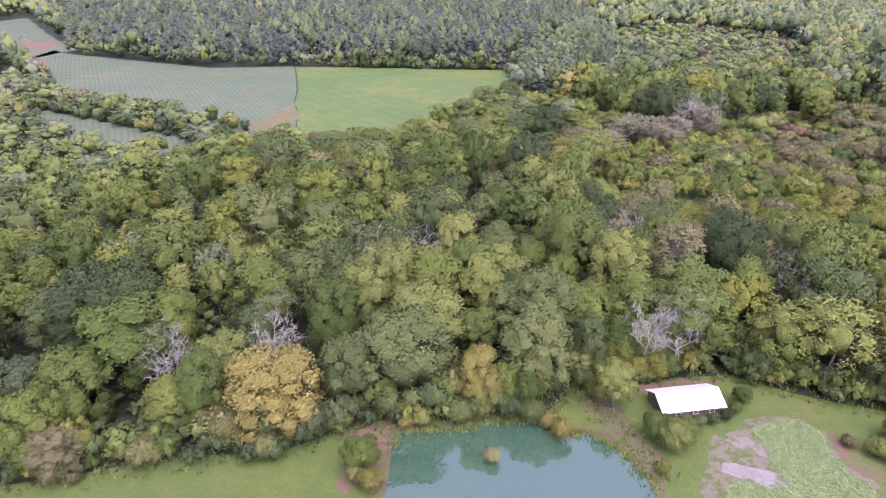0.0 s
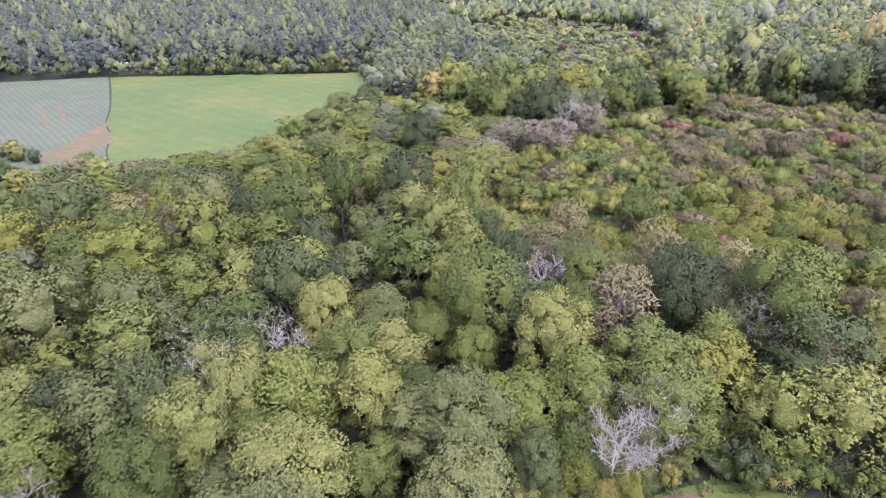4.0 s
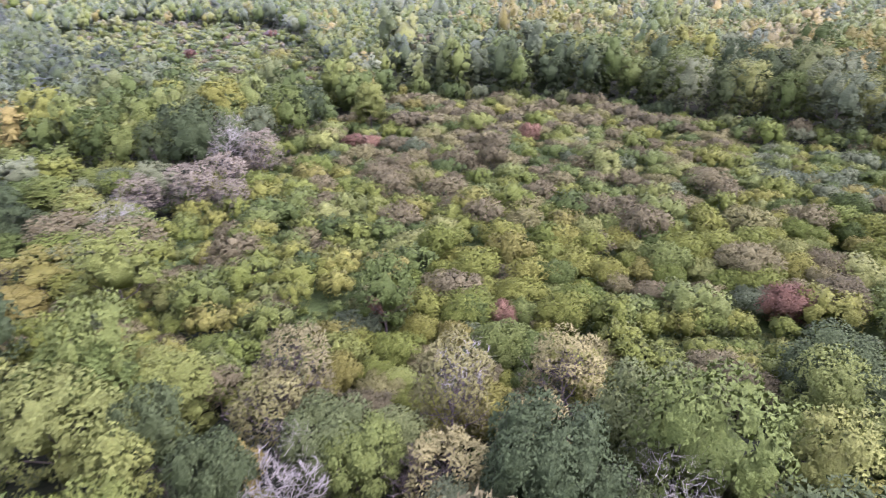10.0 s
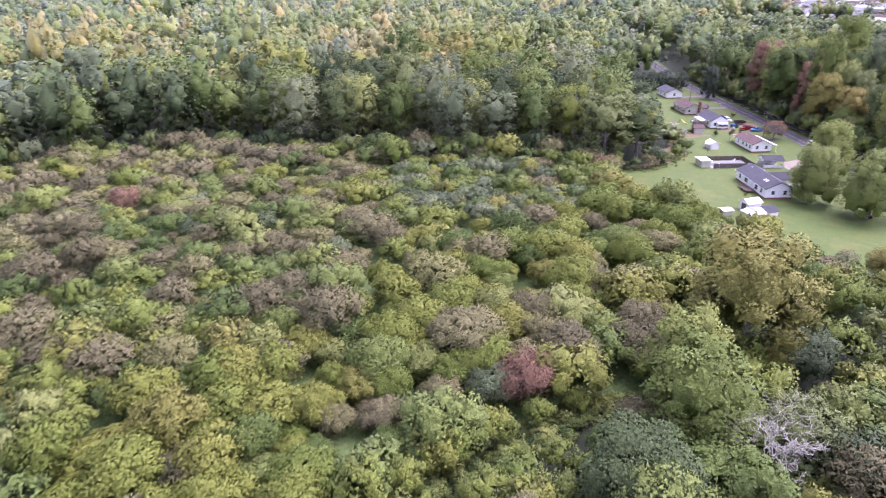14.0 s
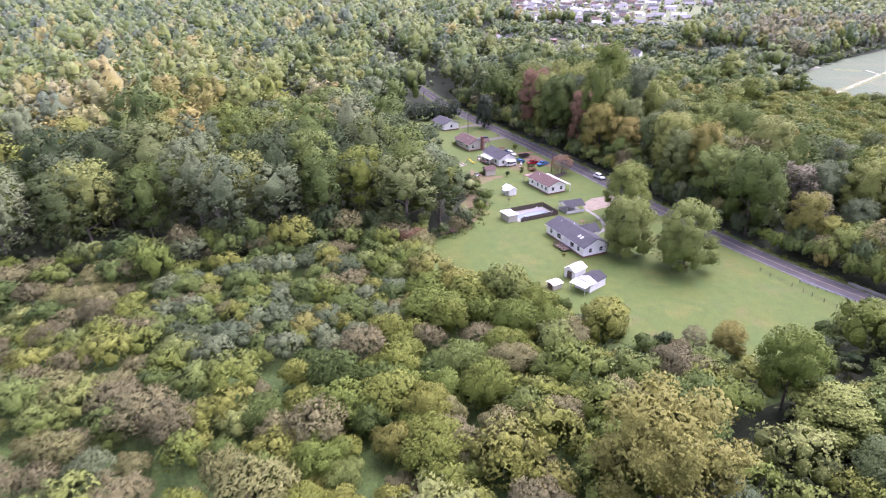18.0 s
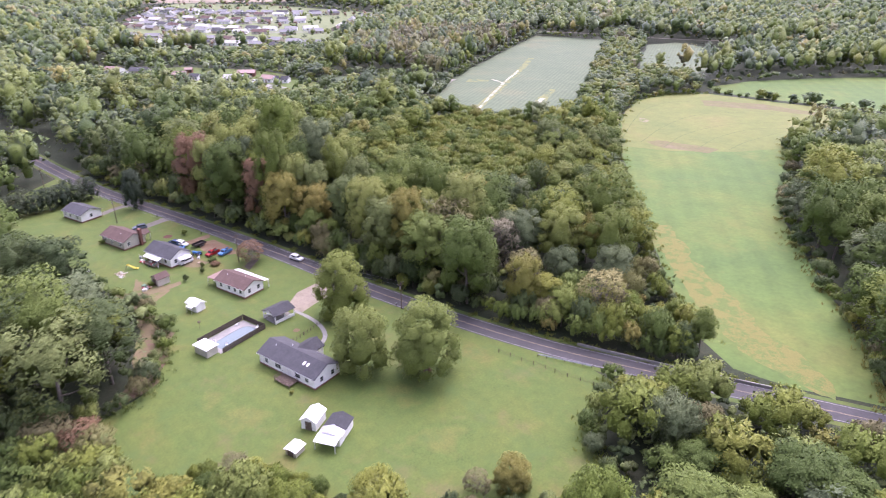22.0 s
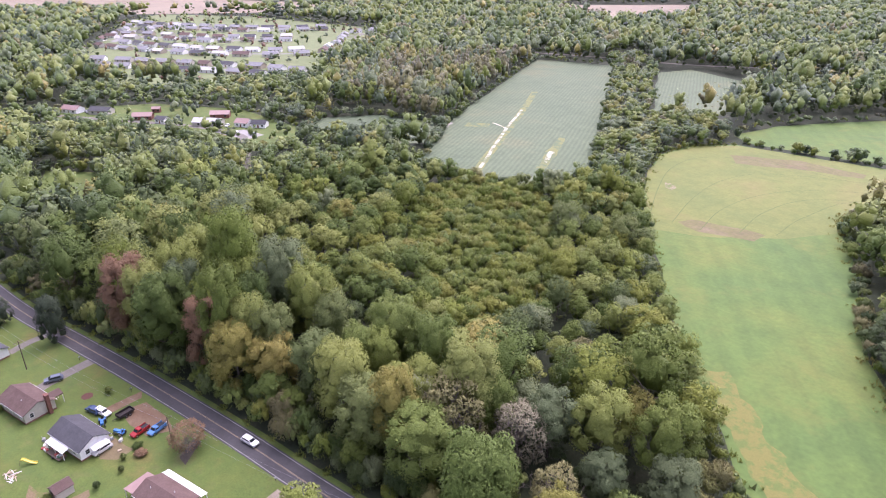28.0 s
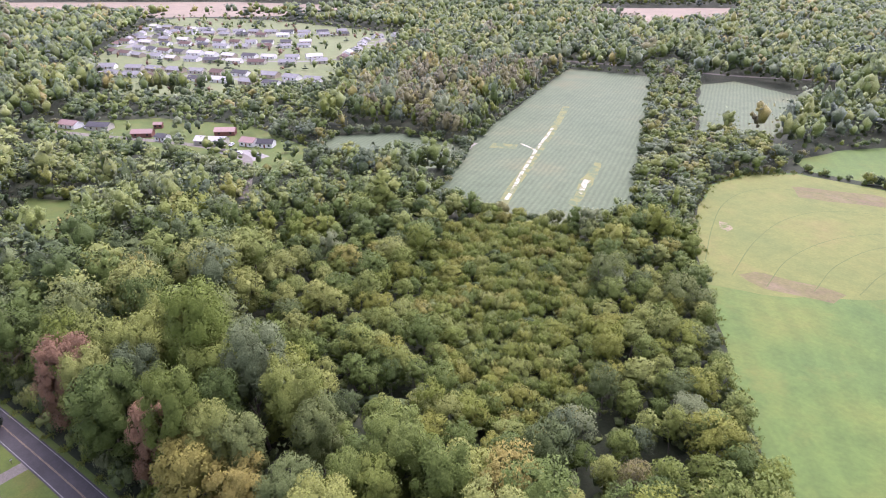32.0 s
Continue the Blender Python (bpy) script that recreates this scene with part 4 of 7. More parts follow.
GOLD = [(300, 190), (330, 128), (380, 116), (460, 130), (620, 260), (560, 420), (420, 470), (330, 420), (290, 330), (285, 260)]
GOLD_MIX = [((B, "olive"), 3.5), ((B, "yellow"), 2.2), ((B, "light"), 2.4), ((O, "green"), 2.6), ((B, "tan"), 0.8), ((B, "grey"), 1.6), ((O, "dark"), 0.8)]
POND_WOOD = [(-200, 30), (-160, 62), (-66, 90), (-20, 112), (20, 118), (60, 118), (100, 104), (112, 80), (100, 40)]
NORTH_WOOD = [(42, 450), (44, 400), (36, 352), (60, 330), (128, 358), (138, 430), (126, 500), (148, 610), (158, 730), (60, 500)]
FAR_ROADSIDE = [(385, 58), (440, 66), (540, 72), (560, 24), (480, -36), (400, -20), (362, 2), (366, 40)]
CULVERT = [(184, 8), (200, 15), (218, 22), (228, 12), (222, -4), (212, -24), (192, -6)]
GREY_PART = [(196, 172), (236, 176), (250, 150), (238, 128), (212, 120), (196, 140)]


def roadside_tall(x, y):
    """The wood along the road grows taller towards the houses."""
    return min(27.0, max(12.0, 14.0 + 0.12 * (x - 205)))


def edge_tall(x, y):
    """The oaks behind the thicket, lower beside the lawn."""
    low = 14.0 if x > 268 and y < 112 else 18.0
    return min(25.0, max(low, low + 0.17 * (y - 99)))


def gold_tall(x, y):
    """The mixed wood on the rise, lower behind the houses."""
    return 15.0 if y < 150 and x > 315 else 24.0


def zone(outline, gap, seed, mixes, h, hv, r, rv, holes, back=0.5):
    xs, ys = zip(*outline)
    x, y = scatter(outline, gap, seed, min(xs), max(xs), min(ys), max(ys), r * back, holes)
    grow(x, y, seed + 100, mixes, h, hv, r, rv)


zone(GREY_PART, 5.0, 1, GREY_MIX, 5.4, 0.14, 3.9, 0.2, OPEN)
zone(BROWN_PART, 5.6, 2, BROWN_MIX, 5.6, 0.26, 4.1, 0.30, OPEN + [GREY_PART])
zone(BUSHES, 5.9, 3, BUSH_MIX, 6.6, 0.24, 4.5, 0.30, OPEN + [GREY_PART, BROWN_PART])
zone(EDGE_BAND, 5.2, 52, BUSH_MIX + [((H, "olive"), 4), ((S, "light"), 1.2), ((B, "brown"), 0.6), ((H, "light"), 2)], 6.0, 0.22, 3.9, 0.3, OPEN + [BUSHES])
zone(CREEK, 7.4, 4, BUSH_MIX + BUSH_MIX + [((H, "olive"), 6)] + WOODS_MIX[:4], 8.0, 0.2, 5.4, 0.25, OPEN + [BUSHES, EDGE_BAND])
zone(POND_WOOD, 9.4, 51, [(("shade_tree" if k == O else k, t), w) for (k, t), w in OAK_MIX] + [((B, "green"), 2), ((B, "light"), 1)], 15.5, 0.18, 5.5, 0.40, OPEN + [BUSHES, CREEK, EDGE_BAND])
zone(FIRST_WOOD, 9.3, 5, WOODS_MIX, 15.2, 0.24, 5.0, 0.40, OPEN + [BUSHES, CREEK, POND_WOOD, EDGE_BAND])
zone(LOW_LEFT, 9.4, 6, SOUTH_MIX + [((B, "brown"), 1.5)], 9.5, 0.18, 5.6, 0.32, OPEN + [BUSHES, FIRST_WOOD, EDGE_BAND])
zone(CULVERT, 5.0, 18, [((H, "olive"), 5), ((H, "light"), 2), ((H, "yellow"), 1.5), ((B, "olive"), 2), ((T, "brown"), 1), ((H, "green"), 2)], 7.0, 0.25, 3.4, 0.3, OPEN)
zone(FAR_ROADSIDE, 10.2, 19, OAK_MIX + [((B, "light"), 3)], 21.0, 0.15, 6.2, 0.3, OPEN)
zone(ROADSIDE, 10.4, 7, [((B, "green"), 3.4), ((B, "light"), 3.4), ((B, "olive"), 2.4), ((B, "yellow"), 0.8), ((O, "dark"), 1.0), ((N, "brown"), 0.6), ((B, "grey"), 1.2)], roadside_tall, 0.16, 5.7, 0.32, OPEN + [FAR_ROADSIDE, CULVERT], 0.75)
zone(OLIVE_WOOD, 4.0, 8, OLIVE_MIX, 6.0, 0.2, 3.2, 0.3, OPEN + [ROADSIDE])
zone(SOUTH_WOOD, 6.9, 9, SOUTH_MIX, 10.5, 0.24, 3.9, 0.35, OPEN + [ROADSIDE, OLIVE_WOOD, FAR_ROADSIDE], 1.15)
zone(HEDGE, 7.4, 10, HEDGE_MIX, 8.0, 0.2, 4.8, 0.3, OPEN + [SOUTH_WOOD, OLIVE_WOOD])
zone(FALL_WOOD, 9.0, 11, FALL_MIX, 18.0, 0.15, 5.6, 0.2, OPEN)
zone(SCRUB, 7.4, 12, BUSH_MIX + [((B, "green"), 3), ((B, "light"), 3), ((B, "brown"), 1), ((O, "dark"), 1)], 6.0, 0.4, 4.4, 0.35, OPEN)
zone(GOLD, 12.4, 14, GOLD_MIX, gold_tall, 0.15, 6.8, 0.28, OPEN)
zone(LANE_WOOD, 9.0, 15, OAK_MIX, 9.0, 0.2, 5.2, 0.3, OPEN + [FAR_ROADSIDE])
zone(DARK_EDGE, 11.6, 16, [(("shade_tree", "dark"), 6), ((B, "dark"), 2), (("shade_tree", "green"), 2.6), ((B, "grey"), 1.6), ((B, "olive"), 1.0), ((B, "light"), 0.5)], edge_tall, 0.16, 7.0, 0.25, OPEN + [BUSHES], 0.8)
zone(NORTH_WOOD, 10.0, 17, [((P, "pine"), 2), ((O, "dark"), 5), ((B, "dark"), 2), ((O, "green"), 1.5), ((B, "grey"), 1)], 15.5, 0.15, 6.2, 0.25, OPEN)
zone(PINES, 10.0, 13, PINE_MIX, 20.0, 0.12, 5.2, 0.2, OPEN)
CLAIMED = OPEN + [EDGE_BAND, BUSHES, FIRST_WOOD, LOW_LEFT, CREEK, ROADSIDE, OLIVE_WOOD, SOUTH_WOOD, HEDGE, FALL_WOOD, SCRUB, PINES, NORTH_WOOD, FAR_ROADSIDE, CULVERT, GOLD, LANE_WOOD, DARK_EDGE]
for ring, (near, far, gap) in enumerate(((0, 260, 9.5), (260, 520, 10.5), (520, 950, 12.5), (950, 1750, 17.0))):
    x, y = scatter(None, gap, 20 + ring, -1300, 1900, -1600, 1800, gap * 0.35, CLAIMED)
    d = far_from(LINE, x, y)
    ok = (d >= near) & (d < far)
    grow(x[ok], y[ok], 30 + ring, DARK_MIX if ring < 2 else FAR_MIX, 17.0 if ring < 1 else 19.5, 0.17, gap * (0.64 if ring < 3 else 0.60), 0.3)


def fringe(outline, gap, seed, mixes, h, r, shut=True, keep=None):
    """Undergrowth along the edge of a wood."""
    rng = np.random.default_rng(seed)
    pts = []
    for (x0, y0), (x1, y1) in zip(outline, outline[1:] + outline[:1] if shut else outline[1:]):
        for k in range(int(math.hypot(x1 - x0, y1 - y0) / gap)):
            f = (k + rng.random()) * gap / math.hypot(x1 - x0, y1 - y0)
            pts.append((x0 + (x1 - x0) * f + rng.normal() * 0.9, y0 + (y1 - y0) * f + rng.normal() * 0.9))
    x, y = np.array(pts).T
    ok = far_from(ROAD, x, y) > 5.2
    for vx, vy, vr in VETO[-1:]:
        ok &= np.hypot(x - vx, y - vy) > vr
    grow(x[ok], y[ok], seed + 50, mixes, h, 0.25, r, 0.3)


EDGE_MIX = [((H, "green"), 4), ((H, "light"), 0.6), ((H, "olive"), 1.6), ((T, "grey"), 0.6), ((T, "brown"), 1.0), ((H, "dark"), 5)]
for k, back in enumerate((0.3, 3.0)):
    fringe([(x, y + back) for x, y in POND_SIDE[1:12]], 2.6, 41 + k * 20, EDGE_MIX, 4.2 + 2 * k, 2.4 + 0.5 * k, False)
    fringe([(x, y + back) for x, y in POND_SIDE[15:20]], 2.6, 42 + k * 20, EDGE_MIX, 4.0 + 2 * k, 2.4 + 0.5 * k, False)
for k in range(3):
    fringe([(24, 98.6 + 2.6 * k), (30, 100.6 + 2.6 * k), (38, 102.4 + 2.6 * k), (54, 103 + 2.6 * k), (63, 99 + 2.6 * k)], 2.7, 71 + k, EDGE_MIX + [((B, "green"), 3), ((S, "light"), 2)], 4.4 + 1.8 * k, 2.5 + 0.4 * k, False)
for k in range(3):
    fringe([(x + 1.6 * k - 1.2, y + 1.1 * k - 0.8) for x, y in WEEDS[:9]], 1.7, 78 + 30 * k, [((H, "light"), 2), ((H, "green"), 4), ((H, "olive"), 1)], 1.5, 1.6, False)
fringe([(x + 2.4, y + 1.8) for x, y in WEEDS[:8]], 3.4, 98, [((H, "olive"), 4), ((H, "green"), 2), ((T, "brown"), 1), ((H, "dark"), 1)], 5.2, 2.9, False)
fringe(BUSHES[5:12], 3.6, 75, EDGE_MIX, 7.5, 3.4, False)
fringe(BUSHES[1:6], 4.2, 76, EDGE_MIX + [((B, "brown"), 1.5)], 6.0, 3.4, False)
fringe(SCRUB, 6.0, 77, EDGE_MIX + [((B, "green"), 4), ((B, "light"), 2)], 7.0, 4.0, True)
fringe(YARDS[:10], 3.2, 43, EDGE_MIX, 4.0, 2.1, False)
fringe(YARDS[19:], 3.6, 44, EDGE_MIX, 4.0, 2.2, False)
fringe([(x + 2.2, y + 1.6) for x, y in HAY[:9]], 3.4, 45, EDGE_MIX + [((H, "olive"), 3), ((H, "yellow"), 1.5)], 3.2, 2.0, False)
fringe(HAY[13:22], 3.6, 46, EDGE_MIX, 4.2, 2.4, False)
fringe([(334, -288), (290, -294), (213, -314), (110, -335)], 4.5, 47, EDGE_MIX, 2.2, 1.8, False)
for k, (edge, step) in enumerate(((BEANS_FAR, 5.0), (BEANS_SIDE, 5.0), (HAY_FAR, 7.0), (LANE_HOUSES, 6.0), (CLEARING, 5.0), (TOWN, 10.0), (STRIP, 6.0))):
    fringe(edge, step, 81 + k, EDGE_MIX + [((B, "grey"), 2), ((B, "green"), 2)], 5.0 if k < 8 else 4.0, 3.4)
fringe(BRIGHT_FIELD[:7], 5.0, 90, EDGE_MIX + [((B, "grey"), 2), ((B, "green"), 2)], 5.0, 3.4, False)
fringe([(x, y - 6.8) for x, y in ROAD[5:15]], 3.0, 48, EDGE_MIX, 5.6, 2.6, False)
fringe([(x, y - 9.5) for x, y in ROAD[5:15]], 4.2, 58, EDGE_MIX + [((S, "green"), 3), ((B, "light"), 2), ((B, "brown"), 1)], 8.5, 3.2, False)
fringe([(-300, 470), (-255, 424), (-204, 350), (-126, 313), (-82, 281)], 4.0, 49, EDGE_MIX + [((B, "green"), 3)], 5.5, 3.4, False)
fringe([(-290, 527), (-160, 459), (-101, 463), (42, 448)], 5.0, 50, EDGE_MIX + [((O, "dark"), 6)], 9.0, 4.6, False)


# undergrowth closing the gaps between trunks, toned dark to put shade into them
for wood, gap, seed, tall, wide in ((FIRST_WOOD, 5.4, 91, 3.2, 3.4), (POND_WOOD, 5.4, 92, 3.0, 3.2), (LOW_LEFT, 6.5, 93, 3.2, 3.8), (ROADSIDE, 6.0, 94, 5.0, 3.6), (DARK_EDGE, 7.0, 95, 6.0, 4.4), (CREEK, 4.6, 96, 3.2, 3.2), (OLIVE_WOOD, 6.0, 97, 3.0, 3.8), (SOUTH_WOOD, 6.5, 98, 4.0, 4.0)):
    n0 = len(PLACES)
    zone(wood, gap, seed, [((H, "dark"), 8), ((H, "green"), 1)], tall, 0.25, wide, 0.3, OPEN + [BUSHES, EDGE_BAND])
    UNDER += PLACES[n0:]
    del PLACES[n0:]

ur = np.random.default_rng(90)
for kind, tone, x, y, h, r in MARKED:      # saplings and brush under the dead trees
    if kind == "bare_tree":
        for k in range(11):
            a, d = k * 0.57 + ur.random() * 0.5, r * ur.uniform(0.2, 1.35)
            if not any(inside(o, [x + d * math.cos(a)], [y + d * math.sin(a)])[0] for o in (POND_SIDE, YARDS, HAY)):
                PLACES.append((H, ("green", "dark", "olive", "green")[k % 4], x + d * math.cos(a), y + d * math.sin(a), h * ur.uniform(0.18, 0.32), ur.uniform(2.2, 3.4), ur.random() * 6, k % VARIANTS, ur.random()))

# the nearest three hundred of a kind stand singly, the rest are woods
order = np.argsort(far_from(LINE, np.array([p[2] for p in PLACES]), np.array([p[3] for p in PLACES])))
dist = far_from(LINE, np.array([p[2] for p in PLACES]), np.array([p[3] for p in PLACES]))
near = np.minimum(far_from(FRONT, np.array([p[2] for p in PLACES]), np.array([p[3] for p in PLACES])), far_from(FRONT_2, np.array([p[2] for p in PLACES]), np.array([p[3] for p in PLACES])))
single, rest = {}, [[], [], [], []]
for i in order:
    kind, tone, x, y, h, r, turn, v, tint = PLACES[i]
    key = kind + tone
    if dist[i] < 130 and single.get(kind, 0) < 300:
        single[kind] = single.get(kind, 0) + 1
        one_tree(kind, tone, x, y, h, r, turn, WORDS[tone] + " " + SORTS[kind], kind.replace("_", " ") + "s of the woods", v, near[i] < 25)
    else:
        rest[0 if dist[i] < 175 else 1 if dist[i] < 330 else 2 if dist[i] < 700 else 3].append(PLACES[i])
for i, (kind, tone, x, y, h, r) in enumerate(MARKED):
    if kind in (B, O):
        kind = "forest_tree" if h > 18.5 else "shade_tree"
    one_tree(kind, tone, x, y, h, r, i * 1.7, WORDS[tone] + " " + SORTS[kind], "", i % VARIANTS, True)



# ---- buildings ----
def window(parent, x, y, z, turn, w=1.0, h=1.2):
    """A framed window set into a wall; turn: the way that it faces."""
    m = pose(x, y, z, 0, 0, turn)
    bm = bmesh.new()
    for x0, x1, z0, z1 in ((-w / 2 - 0.08, w / 2 + 0.08, h / 2, h / 2 + 0.09), (-w / 2 - 0.08, w / 2 + 0.08, -h / 2 - 0.11, -h / 2), (-w / 2 - 0.08, -w / 2, -h / 2, h / 2), (w / 2, w / 2 + 0.08, -h / 2, h / 2),
                           (-w / 2, w / 2, -0.025, 0.025)):
        box(bm, x0, -0.03, z0, x1, 0.06, z1)
    f = part("window", bm, TRIM, parent)
    f.matrix_basis = m
    bm = bmesh.new()
    box(bm, -w / 2, -0.02, -h / 2, w / 2, 0.025, h / 2)
    part("pane", bm, GLASS, f)
    return f


def door(parent, x, y, z, turn, w=0.95, h=2.05, material=None):
    bm = bmesh.new()
    box(bm, -w / 2, -0.02, 0, w / 2, 0.05, h)
    box(bm, -w / 2 - 0.09, -0.03, 0, -w / 2, 0.07, h + 0.09)
    box(bm, w / 2, -0.03, 0, w / 2 + 0.09, 0.07, h + 0.09)
    box(bm, -w / 2, -0.03, h, w / 2, 0.07, h + 0.09)
    d = part("door", bm, material or TRIM, parent)
    d.matrix_basis = pose(x, y, z, 0, 0, turn)
    bm = bmesh.new()
    box(bm, w / 2 - 0.16, 0.05, 1.0, w / 2 - 0.08, 0.12, 1.06)
    part("door_handle", bm, CHROME, d)
    return d


def gable_roof(W, L, wall, rise, over=0.4, thick=0.16):
    bm = bmesh.new()
    k = rise / (W / 2)
    a, z0 = W / 2 + over, wall - over * k
    prism(bm, [(-a, z0), (0, wall + rise), (a, z0), (a, z0 + thick), (0, wall + rise + thick), (-a, z0 + thick)], -L / 2 - over, L / 2 + over)
    return bm


def house(name, x, y, turn, L, W, wall, rise, wall_mat, roof_mat, label, sides=(), ends=(), doors=(), base=0.4, category="house", chimney=None, group=""):
    """A single-storey house: length along its own y, ridge along y. sides: windows (side, y, w, h); ends: windows (end, x); doors: (side, y)."""
    t = thing(name, pose(x, y, 0, 0, 0, turn), label, category, group)
    bm = bmesh.new()
    box(bm, -W / 2 - 0.03, -L / 2 - 0.03, -0.1, W / 2 + 0.03, L / 2 + 0.03, base)
    part("foundation", bm, BRICK, t)
    bm = bmesh.new()
    prism(bm, [(-W / 2, base), (W / 2, base), (W / 2, wall), (0, wall + rise - 0.02), (-W / 2, wall)], -L / 2, L / 2)
    part("wall", bm, wall_mat, t)
    part("roof", gable_roof(W, L, wall, rise), roof_mat, t)
    for s in (-1, 1):
        bm = bmesh.new()
        k = rise / (W / 2)
        box(bm, s * (W / 2 + 0.42) - 0.06, -L / 2 - 0.4, wall - 0.42 * k - 0.04, s * (W / 2 + 0.42) + 0.06, L / 2 + 0.4, wall - 0.42 * k + 0.09)
        part("gutter", bm, TRIM, t)
    for s, wy, w, h in sides:
        window(t, s * W / 2, wy, base + 1.35, -90 if s > 0 else 90, w, h)
    for s, wx in ends:
        window(t, wx, s * L / 2, base + 1.35, 0 if s > 0 else 180, 0.9, 1.1)
    for s, dy in doors:
        door(t, s * W / 2, dy, base, -90 if s > 0 else 90)
        bm = bmesh.new()
        x0, x1 = sorted((s * W / 2 + s * 0.06, s * W / 2 + s * 1.2))
        box(bm, x0, dy - 0.9, -0.05, x1, dy + 0.9, base - 0.05)
        part("step", bm, CONCRETE, t)
    if chimney:
        cx, cy = chimney
        bm = bmesh.new()
        box(bm, cx - 0.4, cy - 0.6, 0, cx + 0.4, cy + 0.6, wall + rise + 0.9, None, 0.02)
        box(bm, cx - 0.46, cy - 0.66, wall + rise + 0.9, cx + 0.46, cy + 0.66, wall + rise + 1.0)
        part("chimney", bm, BRICK, t)
    return t


def vents(t, spots):
    for x, y, z in spots:
        bm = bmesh.new()
        tube(bm, (x, y, z - 0.3), (x, y, z + 0.35), 0.07, 0.07, 8)
        part("vent_pipe", bm, METAL_WHITE, t)


def lean_roof(t, name, pts, zs, thick, material, label=""):
    """A single slope over four corners."""
    bm = bmesh.new()
    lo = [bm.verts.new((x, y, z)) for (x, y), z in zip(pts, zs)]
    hi = [bm.verts.new((x, y, z + thick)) for (x, y), z in zip(pts, zs)]
    bm.faces.new(lo)
    bm.faces.new(hi[::-1])
    for i in range(4):
        j = (i + 1) % 4
        bm.faces.new((lo[i], lo[j], hi[j], hi[i]))
    return part(name, bm, material, t, label)


def posts(t, spots, height, r=0.06, material=None):
    for x, y in spots:
        bm = bmesh.new()
        box(bm, x - r, y - r, -0.05, x + r, y + r, height)
        part("post", bm, material or TRIM, t)


# the long white house with its wing, deck and skylights
HW = house("house", 243.2, 72.4, -77.7, 17.6, 7.6, 2.9, 1.75, WHITE, SHINGLE_GREY, "long white ranch house with a grey shingle roof",
           sides=((-1, -6.5, 1.0, 1.2), (-1, -3.6, 1.6, 1.2), (-1, 2.6, 1.8, 1.2), (-1, 6.4, 1.0, 1.2), (1, -5.5, 1.6, 1.2), (1, 5.5, 1.6, 1.2)), ends=((-1, -1.7), (-1, 1.6), (1, 0.0)), doors=((-1, -1.0),))
bm = bmesh.new()
prism(bm, [(-2.2, 0), (2.2, 0), (2.2, 2.9), (0, 4.1), (-2.2, 2.9)], 0, 3.2)
wing = part("wing", bm, WHITE, HW)
wing.matrix_basis = pose(3.6, 1.4, 0, 0, 0, -90)
bm = bmesh.new()
prism(bm, [(-2.6, 2.68), (0, 4.1), (2.6, 2.68), (2.6, 2.86), (0, 4.28), (-2.6, 2.86)], -2.6, 3.5)
part("wing_roof", bm, SHINGLE_DARK, wing, "darker grey porch roof")
for sy in (-5.1, -4.0):
    bm = bmesh.new()
    box(bm, -0.45, -0.3, 0, 0.45, 0.3, 0.1, None, 0.02)
    sk = part("skylight", bm, METAL_WHITE, HW, "white domed skylight")
    sk.matrix_basis = pose(-1.9, sy, 2.9 + 1.75 * (1 - 1.9 / 3.8) + 0.17, 0, -24.7, 0)
vents(HW, ((1.2, 3.0, 4.2), (-1.0, 6.0, 4.3)))
deck = thing("wooden_deck", pose(240.6, 77.2, 0, 0, 0, -77.7), "dark weathered timber deck against the white house", "deck")
for i in range(14):
    bm = bmesh.new()
    box(bm, -1.4 + i * 0.2, -2.4, 0.5, -1.4 + i * 0.2 + 0.18, 2.4, 0.56)
    part("plank", bm, TIMBER, deck)
posts(deck, [(a, b) for a in (-1.35, 1.3) for b in (-2.3, 0, 2.3)], 0.5, 0.06, TIMBER)
for a, b, c, d in ((-1.4, -2.4, -1.34, 2.4), (-1.4, -2.4, 1.2, -2.34), (-1.4, 2.34, 1.2, 2.4)):
    bm = bmesh.new()
    box(bm, a, b, 1.3, c, d, 1.38)
    box(bm, a, b, 0.9, c, d, 0.95)
    part("railing", bm, TIMBER, deck)
posts(deck, [(-1.37, b) for b in (-2.37, -1.2, 0, 1.2, 2.37)], 1.36, 0.04, TIMBER)

# house with brown roof, white porch and faded red lean-to
HB = house("house", 287.3, 64.9, -75, 11.4, 6.6, 2.8, 1.45, WHITE, SHINGLE_BROWN, "white house with a brown shingle roof and metal porch roofs",
           sides=((-1, -4.2, 0.9, 1.0), (-1, -2.0, 0.9, 1.0), (-1, 0.4, 0.9, 1.0), (-1, 3.6, 0.9, 1.0), (1, -3, 1.4, 1.2), (1, 3, 1.4, 1.2)), ends=((-1, -1.6), (-1, 1.6)), doors=((1, 0.2),))
lean_roof(HB, "porch_roof", [(3.3, -6.1), (5.3, -6.1), (5.3, 6.3), (3.3, 6.3)], [2.72, 2.35, 2.35, 2.72], 0.08, METAL_WHITE, "white metal porch roof")
posts(HB, [(5.1, a) for a in (-5.9, -3, 0, 3, 6.1)], 2.35)
lean_roof(HB, "carport_roof", [(-3.4, 6.15), (2.4, 6.15), (2.4, 9.4), (-3.4, 9.4)], [2.7, 2.7, 2.35, 2.35], 0.08, METAL_PINK, "faded red metal lean-to roof")
posts(HB, [(-3.2, 9.2), (2.2, 9.2), (-0.4, 9.2)], 2.35)
vents(HB, ((-1.0, 3.2, 4.0), (0.8, -2.0, 4.1)))

